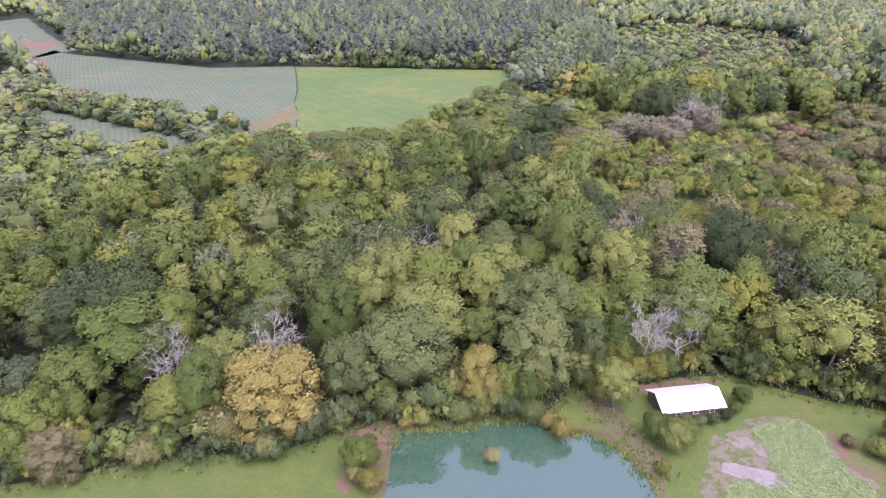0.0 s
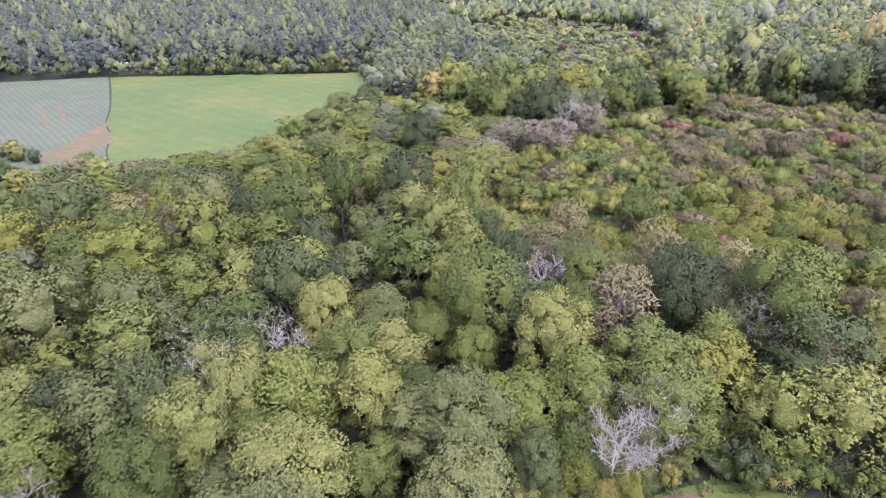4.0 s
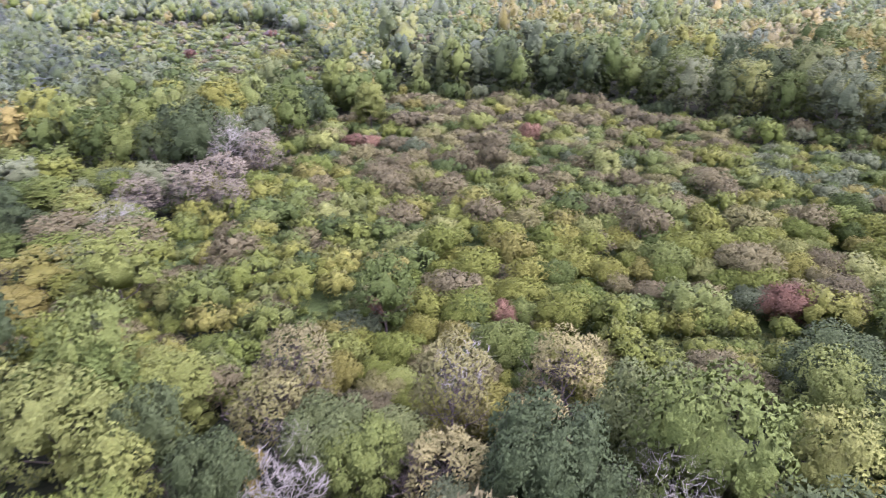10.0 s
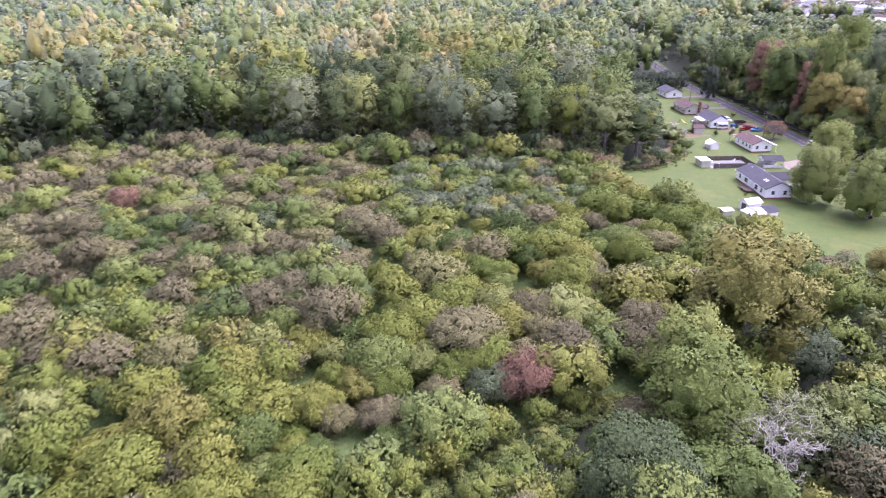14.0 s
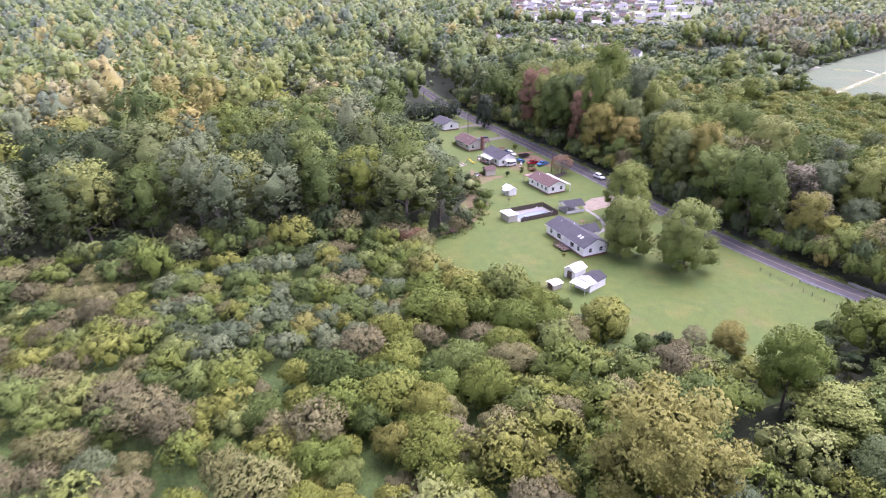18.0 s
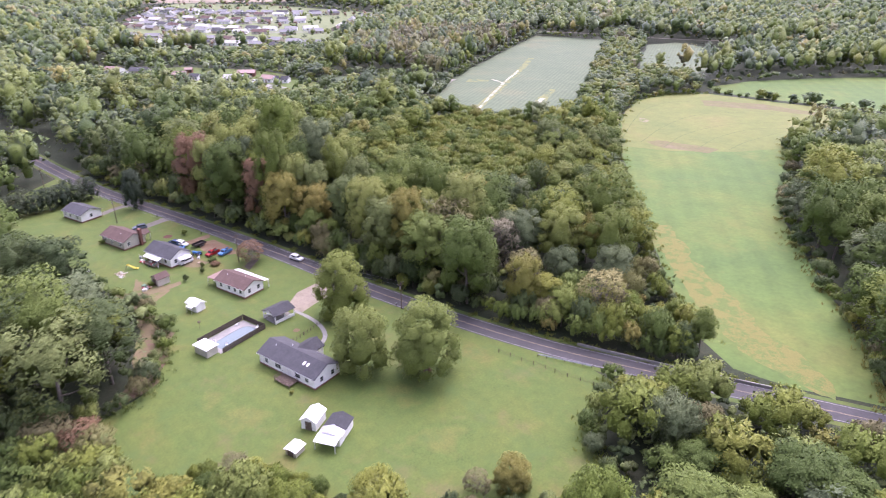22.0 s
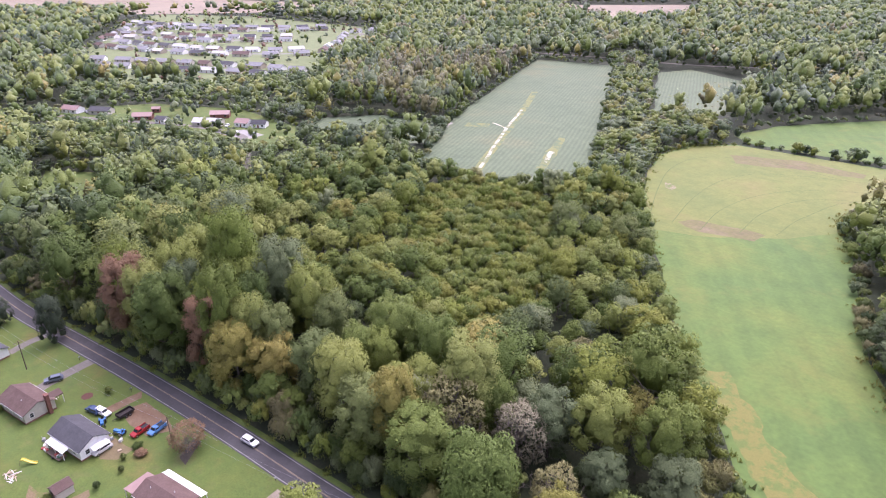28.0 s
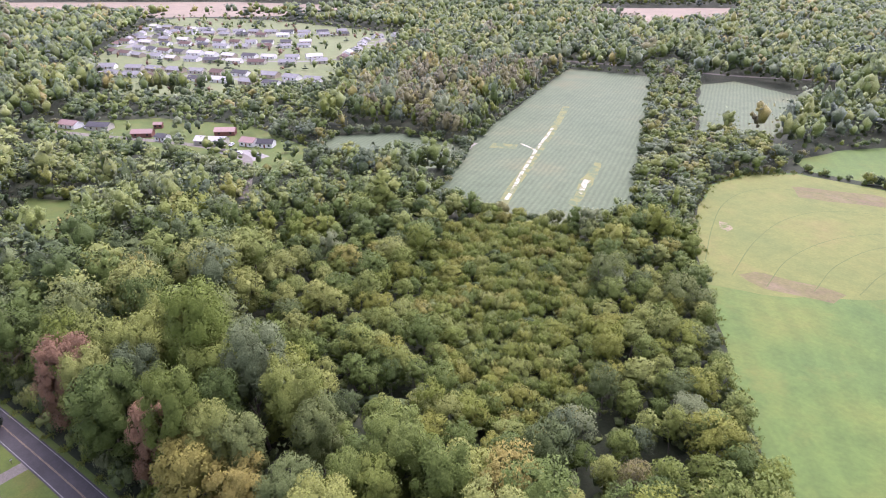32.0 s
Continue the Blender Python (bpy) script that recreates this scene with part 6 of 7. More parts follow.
car("car", 313.2, 69.6, 105, ("white", (0.80, 0.80, 0.79)), "long white car parked against the gable wall")


def tractor(x, y, turn, label):
    t = thing("tractor", pose(x, y, 0.04, 0, 0, turn), label, "tractor")
    blue = plain("tractor_blue", (0.05, 0.20, 0.50), 0.4, 0.1, 0.1, 2)
    bm = bmesh.new()
    box(bm, 0.0, -0.35, 0.7, 1.7, 0.35, 1.3, None, 0.06)
    part("bonnet", bm, blue, t)
    bm = bmesh.new()
    box(bm, -0.9, -0.45, 0.6, 0.0, 0.45, 0.95, None, 0.04)
    part("chassis", bm, blue, t)
    bm = bmesh.new()
    box(bm, -0.75, -0.25, 0.95, -0.3, 0.25, 1.05, None, 0.02)
    box(bm, -0.8, -0.25, 1.05, -0.72, 0.25, 1.45, None, 0.02)
    part("seat", bm, RUBBER, t)
    for a in (-1, 1):
        bm = bmesh.new()
        box(bm, -0.95, a * 0.62 - 0.16, 1.15, 0.1, a * 0.62 + 0.16, 1.22, None, 0.03)
        part("fender", bm, blue, t)
        wheel(t, -0.45, a * 0.66, 0.62, 0.32)
        wheel(t, 1.35, a * 0.55, 0.38, 0.2)
    bm = bmesh.new()
    tube(bm, (1.1, 0, 1.3), (1.1, 0, 1.8), 0.04, 0.04, 6)
    part("exhaust", bm, RUBBER, t)


tractor(316.0, 64.6, 30, "blue tractor parked by the white house")
tractor(323.0, 66.4, 160, "blue tractor behind the white house")
dt = thing("dump_trailer", pose(322.6, 61.3, 0.04, 0, 0, 105), "black steel dump trailer standing on clay", "trailer")
steel = plain("rusty_black_steel", (0.05, 0.04, 0.038), 0.7, 0.4, 0.3, 3)
for a, b, c, d, z in ((-1.9, -0.95, 1.9, 0.95, (0.6, 0.66)), (-1.9, -1.0, 1.9, -0.94, (0.6, 1.25)), (-1.9, 0.94, 1.9, 1.0, (0.6, 1.25)), (-1.96, -1.0, -1.9, 1.0, (0.6, 1.25)), (1.9, -1.0, 1.96, 1.0, (0.6, 1.25))):
    bm = bmesh.new()
    box(bm, a, b, z[0], c, d, z[1])
    part("side_panel", bm, steel, dt)
bm = bmesh.new()
box(bm, 1.9, -0.06, 0.5, 3.3, 0.06, 0.6)
part("drawbar", bm, steel, dt)
for wx in (-0.5, 0.45):
    for a in (-1.15, 1.15):
        wheel(dt, wx, a, 0.36)

# clutter behind the white house
jr = random.Random(9)
tr = thing("junk_trailer", pose(318.4, 77.6, 0, 0, 0, 15), "flat trailer heaped with scrap behind the house", "trailer")
bm = bmesh.new()
box(bm, -2.6, -1.0, 0.5, 2.6, 1.0, 0.62)
part("deck", bm, TIMBER, tr)
for a in (-1.1, 1.1):
    wheel(tr, 0, a, 0.34)
TINTS = [plain("scrap_" + nme, col, 0.6, 0.1, 0.2, 3) for nme, col in (("white", (0.7, 0.69, 0.67)), ("rust", (0.25, 0.11, 0.06)), ("green", (0.10, 0.20, 0.12)), ("grey", (0.35, 0.35, 0.36)), ("tan", (0.45, 0.36, 0.25)), ("red", (0.35, 0.06, 0.05)))]
for i in range(9):
    bm = bmesh.new()
    sx, sy, sz = jr.uniform(0.3, 0.7), jr.uniform(0.25, 0.5), jr.uniform(0.2, 0.6)
    box(bm, -sx, -sy, 0, sx, sy, sz, None, 0.05)
    part("scrap_item", bm, TINTS[i % 6], tr).matrix_basis = pose(jr.uniform(-2, 2), jr.uniform(-0.6, 0.6), 0.62, 0, jr.uniform(-6, 6), jr.uniform(0, 180))
for i in range(26):
    x, y = (324.2 + jr.uniform(-3.2, 2.2), 78.0 + jr.uniform(-1.6, 1.8)) if i < 14 else (311 + jr.uniform(-1.5, 5), 66.2 + jr.uniform(-1, 2.2)) if i < 19 else (305.0 + jr.uniform(-1.6, 1.2), 84.2 + jr.uniform(-1.2, 1.0))
    bm = bmesh.new()
    sx, sy, sz = jr.uniform(0.2, 0.6), jr.uniform(0.2, 0.5), jr.uniform(0.2, 0.8)
    box(bm, -sx, -sy, 0, sx, sy, sz, None, 0.06)
    if i % 3 == 0:
        tube(bm, (0, 0, sz), (jr.uniform(-0.4, 0.4), jr.uniform(-0.4, 0.4), sz + 0.6), 0.06, 0.05, 6)
    o = new("scrap_heap", finish(bm, "scrap_heap", TINTS[(i * 5) % 6]))
    o.matrix_basis = pose(x, y, 0.03, 0, 0, jr.uniform(0, 180))
    tagged(o, "weathered scrap lying on the grass", "scrap", "scrap round the white house")
sl = thing("playground_slide", pose(320.6, 84.0, 0, 0, 0, 235), "yellow plastic slide standing on the lawn", "slide")
bm = bmesh.new()
pts = [(0, 1.5), (0.5, 1.45), (1.2, 0.95), (2.0, 0.45), (2.7, 0.22), (3.1, 0.2)]
for (a, za), (b, zb) in zip(pts, pts[1:]):
    for y0, y1, lift in ((-0.3, 0.3, 0.0), (-0.36, -0.3, 0.14), (0.3, 0.36, 0.14)):
        v = [bm.verts.new(p) for p in ((a, y0, za + lift), (b, y0, zb + lift), (b, y1, zb + lift), (a, y1, za + lift), (a, y0, za - 0.05), (b, y0, zb - 0.05), (b, y1, zb - 0.05), (a, y1, za - 0.05))]
        for f in ((0, 1, 2, 3), (7, 6, 5, 4), (0, 4, 5, 1), (3, 2, 6, 7), (0, 3, 7, 4), (1, 5, 6, 2)):
            bm.faces.new([v[k] for k in f])
part("chute", bm, plain("yellow_plastic", (0.62, 0.50, 0.06), 0.4), sl)
for yy in (-0.32, 0.32):
    bm = bmesh.new()
    tube(bm, (-0.5, yy, 0), (0, yy, 1.5), 0.04, 0.04, 6)
    part("ladder_rail", bm, TIMBER, sl)
wp = thing("timber_heap", pose(318.0, 86.6, 0), "heap of pale broken boards on the lawn", "timber heap")
for i in range(22):
    bm = bmesh.new()
    box(bm, -jr.uniform(0.5, 1.2), -0.08, 0, jr.uniform(0.5, 1.2), 0.08, 0.05)
    part("plank", bm, TINTS[4] if i % 3 else TINTS[0], wp).matrix_basis = pose(jr.uniform(-1.6, 1.6), jr.uniform(-1.0, 1.0), 0.04 + i * 0.018, jr.uniform(-4, 4), jr.uniform(-4, 4), jr.uniform(0, 180))
gf = thing("goal_frame", pose(321.0, 95.4, 0, 0, 0, 30), "thin white goal frame on the grass", "goal")
for p, q in (((-1.4, 0, 0), (-1.4, 0, 1.7)), ((1.4, 0, 0), (1.4, 0, 1.7)), ((-1.4, 0, 1.7), (1.4, 0, 1.7))):
    bm = bmesh.new()
    tube(bm, p, q, 0.05, 0.05, 6)
    part("bar", bm, METAL_WHITE, gf)
bf = thing("bird_feeder", pose(274.6, 82.0, 0), "dark bird feeder on a thin post", "bird feeder")
bm = bmesh.new()
tube(bm, (0, 0, 0), (0, 0, 1.7), 0.04, 0.03, 6)
part("post", bm, TIMBER, bf)
bm = bmesh.new()
prism(bm, [(-0.3, 1.7), (0.3, 1.7), (0.36, 1.95), (0, 2.2), (-0.36, 1.95)], -0.25, 0.25)
part("box", bm, TIMBER, bf)
for x, y in ((331.1, 56.9), (355.0, 62.4), (250.5, 38.9), (278.5, 45.2)):
    mb = thing("mailbox", pose(x, y, 0, 0, 0, 15), "small mailbox on a post by the road", "mailbox", "mailboxes by the road")
    bm = bmesh.new()
    box(bm, -0.05, -0.05, -0.1, 0.05, 0.05, 1.0)
    part("post", bm, TIMBER, mb)
    bm = bmesh.new()
    prism(bm, [(-0.12, 1.0), (0.12, 1.0), (0.12, 1.15), (0.06, 1.25), (-0.06, 1.25), (-0.12, 1.15)], -0.25, 0.25)
    part("box", bm, CHROME, mb)


# ---- pond side ----
BARN = thing("barn", pose(42.0, 92.6, 0, 0, 0, -81) @ Matrix.Scale(0.9, 4), "long brown barn with a bright white sheet-metal roof", "barn")
bm = bmesh.new()
prism(bm, [(-3.3, -0.05), (3.3, -0.05), (3.3, 2.3), (0, 3.9), (-3.3, 2.3)], -6.0, 6.0)
part("wall", bm, TIMBER, BARN)
part("roof", gable_roof(6.6, 12.0, 2.3, 1.62, 0.5, 0.08), METAL_WHITE, BARN, "bright white sheet-metal roof")
for i in range(14):
    for s in (-1, 1):
        bm = bmesh.new()
        yy = -6.3 + i * 0.97
        tube(bm, (0, yy, 4.02), (s * 3.75, yy, 2.2), 0.03, 0.03, 4)
        part("seam", bm, METAL_WHITE, BARN)
door(BARN, 0, -6.0, 0, 180, 2.4, 2.2, FENCE_WOOD)
for wy in (-3, 0.5, 3.8):
    window(BARN, 3.3, wy, 1.4, -90, 0.9, 0.8)
SHORE = patchy("muddy_bank", ((0.3, (0.102, 0.069, 0.039)), (0.55, (0.132, 0.093, 0.057)), (0.8, (0.087, 0.078, 0.030))), (0.8, 1.12), 0.25, 2.5, 0.95)
px, py = 11.0, 72.0
sheet("pond_bank", [(px + (x - px) * 1.09 + (1.0 if x > 25 else 0), py + (y - py) * 1.10) for x, y in POND], 0.035, WORN_MUD, "muddy brown bank round the pond", "bank", 2.5, 0.8)
sheet("soil_7", [(34, 98.5), (46, 101), (52, 100.6), (49, 98), (36, 96.5)], 0.036, WORN_CLAY, "bare red soil behind the barn", "bare soil", 2, 0.6)
sheet("soil_8", [(-18, 86.5), (-9, 89.5), (-6, 88.6), (-8.8, 85), (-10, 78), (-14, 72), (-16, 74), (-14, 82)], 0.036, WORN_CLAY, "trodden reddish track by the pond", "bare soil", 2, 0.7)
sheet("soil_9", [(24, 96), (30, 97), (31, 91), (33, 84), (36, 78), (33, 75), (30, 83), (26, 88)], 0.037, WORN_MUD, "brown bank between pond and barn", "bare soil", 2, 0.7)
WORN_PALE = worn("worn_ash_soil", (0.215, 0.185, 0.155), (0.115, 0.130, 0.050), 0.5)
GARDEN = [(51.8, 86.8), (56.1, 89.1), (60.1, 89.4), (62.1, 86.4), (61.4, 81.4), (61.6, 77.6), (64, 72.8), (60, 66), (40, 66), (41, 71), (42, 73.9), (45.8, 75.6), (48.3, 73.9), (50.2, 75.3), (51, 79.5)]
sheet("worn_plot", [(41, 80), (44.5, 85), (50, 87.5), (56, 90.4), (61, 90.4), (64, 86), (65, 78), (66, 66), (38, 66), (38.5, 74)], 0.034, worn("thin_grass", (0.165, 0.148, 0.095), (0.086, 0.116, 0.030), 0.6), "thin worn grass with ashy bare soil", "worn grass", 2, 1.4)
sheet("garden_plot", GARDEN, 0.040, patchy("young_crop", ((0.3, (0.145, 0.205, 0.075)), (0.7, (0.20, 0.26, 0.10))), (0.75, 1.15), 0.3, 3.5, 0.9, 0.1), "bright green patch of leafy crop", "garden", 1.2, 0.8)
PALE = patchy("pale_ash_soil", ((0.3, (0.195, 0.176, 0.150)), (0.7, (0.262, 0.240, 0.214))), (0.85, 1.1), 0.4, 3, 0.95)
sheet("soil_10", [(44.5, 83.5), (47.5, 84.6), (51.2, 85), (51.7, 80.4), (50.4, 79.4), (47.5, 82)], 0.045, WORN_PALE, "pale bare soil in the garden", "bare soil", 1.0, 0.9)
sheet("soil_11", [(43.6, 79), (47.5, 77.9), (51.8, 75.9), (52.3, 73.9), (48.9, 73.4), (45.5, 75.3), (42.9, 76.9)], 0.046, PALE, "pale bare soil in the garden", "bare soil", 1.0, 0.8)
sheet("soil_12", [(62.7, 86.1), (64.7, 85.4), (64.3, 81.4), (66.8, 76.7), (66.3, 74.7), (63.7, 75.9), (62, 78.9)], 0.045, WORN_CLAY, "brown worn soil beside the garden", "bare soil", 1.2, 0.9)
rng = np.random.default_rng(77)
gx, gy = rng.uniform(40, 65, 9000), rng.uniform(66, 91, 9000)
ok = inside(GARDEN, gx, gy) 
gx, gy = gx[ok][:4200], gy[ok][:4200]
k = len(gx)
a = rng.uniform(0, 6.28, k)
s_ = 0.12 + 0.12 * rng.random(k)
z_ = 0.12 + 0.2 * rng.random(k)
vv = np.stack([np.stack([gx + np.cos(a) * s_, gy + np.sin(a) * s_, z_ * 0.8], 1), np.stack([gx - np.sin(a) * s_ * 0.6, gy + np.cos(a) * s_ * 0.6, z_], 1),
               np.stack([gx - np.cos(a) * s_, gy - np.sin(a) * s_, z_ * 0.7], 1), np.stack([gx + np.sin(a) * s_ * 0.6, gy - np.cos(a) * s_ * 0.6, z_], 1)], 1).reshape(-1, 3)
tagged(new("garden_crop", mesh_np("garden_crop", vv, quads(k), [leaf_mat("crop_leaves", ((0.0, (0.18, 0.26, 0.085)), (1.0, (0.26, 0.33, 0.13))), False)], None, rng.random(k))), "low bright green crop leaves", "crop", kind="stuff")

# ---- small shrubs and single bushes: kind, tone, x, y, height, radius
# round the pond
SHORE_SHRUBS = [
    (B, "light", 29.4, 92.4, 9.5, 3.4), (H, "light", 26.8, 95.0, 4.5, 1.8), (H, "light", -12.4, 77.2, 6.2, 3.3), (H, "yellow", -10.6, 73.2, 3.8, 2.2),
    (T, "brown", -13.0, 74.6, 3.4, 1.6), (T, "yellow", 19.2, 84.4, 3.6, 1.9), (T, "yellow", 17.2, 87.2, 3.0, 1.4), (T, "tan", 7.6, 79.3, 2.4, 1.5),
    (H, "light", -3.6, 87.6, 3.4, 1.8), (H, "yellow", -6.2, 87.0, 2.6, 1.5), (H, "light", 2.2, 88.6, 3.8, 2.0), (H, "green", 10.5, 90.8, 4.6, 2.2),
    (H, "light", 14.0, 91.4, 5.0, 2.2),
]
# by the barn and garden
BARN_SHRUBS = [
    (H, "green", 36.6, 86.6, 3.0, 1.5), (H, "dark", 39.6, 86.7, 2.6, 1.3), (H, "dark", 42.7, 87.3, 2.4, 1.2), (H, "dark", 45.2, 87.9, 2.3, 1.2),
    (H, "dark", 47.8, 88.8, 2.4, 1.2), (H, "green", 49.8, 90.6, 2.6, 1.3), (H, "green", 52.0, 93.0, 4.0, 1.8), (H, "green", 36.4, 81.6, 5.6, 3.0),
    (H, "green", 38.8, 83.0, 5.2, 2.4), (H, "green", 34.2, 84.2, 5.0, 2.3), (H, "olive", 33.4, 76.4, 2.4, 1.2), (H, "brown", 65, 82.7, 2.0, 1.4),
    (H, "green", 68.4, 80.4, 3.4, 2.2), (H, "green", 71, 77.6, 3.6, 2.4), (H, "green", 73, 84, 4.0, 2.2),
]
# in the yards
YARD_SHRUBS = [
    (H, "dark", 303.6, 68.6, 1.6, 0.8), (H, "dark", 302.0, 74.2, 1.8, 0.9), (H, "dark", 307.2, 66.9, 1.7, 0.8), (H, "red", 306.0, 63.6, 1.2, 1.6),
    (H, "green", 309.0, 63.2, 1.2, 1.4), (T, "green", 334.2, 61.4, 2.0, 1.1), (H, "red", 222.6, 52.0, 0.9, 0.9), (H, "green", 341.8, 72.6, 1.2, 0.9),
    (H, "green", 345.2, 83.4, 1.4, 1.2), (H, "olive", 236.0, 78.6, 0.9, 0.5), (T, "grey", 280.0, 87.6, 3.5, 1.0), (H, "light", 209, 101, 4.6, 2.4),
    (H, "green", 305.6, 82.6, 1.3, 1.1),
]
for i, (kind, tone, x, y, h, r) in enumerate(SHORE_SHRUBS + BARN_SHRUBS + YARD_SHRUBS):
    one_tree(kind, tone, x, y, h, r, i * 1.3, WORDS[tone] + (" shrub standing on its own by grass" if kind != B else " small tree standing on its own by grass"), "", i % VARIANTS, True)
for i in range(15):
    f = i / 14
    one_tree("shade_tree", "pine", 387 + 4 * f * f + (i % 2) * 2.2, 108 - 35 * f, 7.6 + 0.5 * (i % 3), 2.9, i * 1.9, "dark evergreen of a tall clipped hedge", "evergreen hedge", i % VARIANTS)


# ---- town and lane ----
def cottage(x, y, turn, L, W, wall_mat, roof_mat, label, group):
    """A small far house: walls, roof, two windows and a door."""
    t = thing("house", pose(x, y, 0, 0, 0, turn), label, "house", group)
    bm = bmesh.new()
    prism(bm, [(-W / 2, -0.05), (W / 2, -0.05), (W / 2, 2.7), (0, 2.7 + W * 0.24), (-W / 2, 2.7)], -L / 2, L / 2)
    part("wall", bm, wall_mat, t)
    part("roof", gable_roof(W, L, 2.72, W * 0.24, 0.45, 0.15), roof_mat, t)
    for s in (-1, 1):
        for wy in (-L * 0.3, L * 0.28):
            bm = bmesh.new()
            box(bm, s * W / 2 - 0.03, wy - 0.6, 0.9, s * W / 2 + 0.04, wy + 0.6, 2.1)
            part("window", bm, GLASS, t)
        bm = bmesh.new()
        box(bm, s * W / 2 - 0.03, -0.5, 0, s * W / 2 + 0.05, 0.5, 2.05)
        part("door", bm, BRICK, t)
    return t


STREETS = [[(905, -62), (858, -107), (799, -147), (740, -186), (690, -212)], [(998, -150), (931, -172), (866, -208), (812, -255), (790, -300)], [(1075, -175), (1000, -225), (940, -270), (900, -330)],
           [(1195, -230), (1120, -262), (1060, -300), (1000, -350), (960, -420)], [(770, -300), (830, -368), (885, -422), (880, -480)], [(1010, -160), (1060, -190), (1110, -225), (1150, -270)]]
tn = random.Random(21)
PALE_ROOF = patchy("light_grey_shingle", ((0.3, (0.20, 0.20, 0.205)), (0.7, (0.26, 0.26, 0.265))), (0.9, 1.08), 0.5, 5)
ROOFS = [PALE_ROOF, PALE_ROOF, SHINGLE_GREY, SHINGLE_BROWN, patchy("pale_roof", ((0.3, (0.40, 0.395, 0.385)), (0.7, (0.52, 0.51, 0.50))), (0.9, 1.08), 0.5, 5)]
WALLS = [WHITE, WHITE, WHITE, CREAM, plain("tan_siding", (0.45, 0.38, 0.30), 0.6)]
placed = []
for si, st in enumerate(STREETS):
    ribbon("town_street_" + str(si + 1), st, 3.4, 0.05, GRAVEL if si == 4 else plain("pale_street_" + str(si), (0.20, 0.195, 0.19), 0.9), "pale suburban street between houses", "street")
    line = smooth_line(st, 10)
    run = 0.0
    for (x0, y0), (x1, y1) in zip(line, line[1:]):
        d = math.hypot(x1 - x0, y1 - y0)
        run += d
        if run < 21:
            continue
        run = 0.0
        a = math.degrees(math.atan2(y1 - y0, x1 - x0))
        for s in (-1, 1):
            o = s * tn.uniform(14, 18)
            hx, hy = x0 - o * (y1 - y0) / d, y0 + o * (x1 - x0) / d
            if any(math.hypot(hx - u, hy - v) < 17 for u, v in placed) or not inside(TOWN, [hx], [hy])[0] or far_from(st, np.array([hx]), np.array([hy]))[0] < 11:
                continue
            placed.append((hx, hy))
            k = tn.randrange(5)
            cottage(hx, hy, a - 90 + tn.uniform(-8, 8), tn.uniform(12, 17), tn.uniform(8, 10), WALLS[tn.randrange(5)], ROOFS[k],
                    ("light-grey-roofed", "light-grey-roofed", "grey-roofed", "brown-roofed", "pale-roofed")[k] + " single-storey suburban house on a grass plot", "houses of the suburb")
            ribbon("drive_" + str(len(placed)), [(x0, y0), (x0 + (hx - x0) * 0.35 + 3, y0 + (hy - y0) * 0.35), (hx + 4, hy)], 1.6, 0.045, CONCRETE, "pale concrete drive to a house", "driveway")
town_trees = []
for i in range(560):
    x, y = tn.uniform(700, 1240), tn.uniform(-470, -76)
    if not inside(TOWN, [x], [y])[0] or any(math.hypot(x - u, y - v) < 11 for u, v in placed) or min(far_from(st, np.array([x]), np.array([y]))[0] for st in STREETS) < 6:
        continue
    kind, tone = tn.choice(((B, "green"), (O, "dark"), (B, "light"), (P, "pine"), (O, "green"), (B, "red")))
    town_trees.append((kind, tone, x, y, tn.uniform(4.5, 10.5), tn.uniform(2.6, 5.2), tn.uniform(0, 6), tn.randrange(VARIANTS), tn.random()))
for i in range(160):
    x, y = tn.uniform(495, 695), tn.uniform(-120, 0)
    if inside(LANE_HOUSES, [x], [y])[0] and min(math.hypot(x - u, y - v) for u, v in ((671, -24), (654, -37), (634, -66), (603, -58), (577, -77), (592, -92), (561, -93), (552, -99), (620, -52), (545, -84))) > 12 and i % 3:
        town_trees.append((tn.choice((B, O)), tn.choice(("green", "dark", "light", "grey")), x, y, tn.uniform(6, 11), tn.uniform(3.2, 5.2), tn.uniform(0, 6), tn.randrange(VARIANTS), tn.random()))
for i, (x, y, L, W, wm, rm, words) in enumerate(((671, -24, 13, 8, WHITE, METAL_PINK, "white house with a faded red roof"), (654, -37, 14, 8, CREAM, SHINGLE_GREY, "cream house with a grey roof"), (634, -66, 5, 4, BRICK, METAL_PINK, "small red shed"),
                                                   (603, -58, 7, 6, WHITE, SHINGLE_GREY, "white cottage"), (577, -77, 18, 8, CREAM, ROOFS[4], "long pale-roofed house"), (592, -92, 12, 7, BRICK, METAL_PINK, "house with a red metal roof"),
                                                   (561, -93, 9, 8, WHITE, METAL_PINK, "red-roofed open garage"), (552, -99, 9, 7, WHITE, SHINGLE_DARK, "dark-roofed house"), (620, -52, 12, 7, BRICK, METAL_PINK, "low house with a dull red roof"))):
    cottage(x, y, -60 + (i % 3) * 12, L, W, wm, rm, words + " along a wooded lane", "houses along the lane")
ribbon("lane", [(480, -52), (520, -72), (545, -80), (585, -66), (640, -30), (690, 2)], 2.6, 0.05, GRAVEL, "pale lane past scattered houses", "lane")
sheet("yard", [(560, -72), (530, -78), (533, -92), (552, -88)], 0.045, CONCRETE, "pale paved yard", "yard", 4, 1)
for i, (x, y, k) in enumerate(((548, -80, "white"), (537, -86, "silver"), (566, -84, "white"), (662, -30, "silver"))):
    car("car", x, y, 30 + i * 50, (k, (0.80, 0.80, 0.79) if k == "white" else (0.4, 0.41, 0.43)), k + " car parked by a lane house")
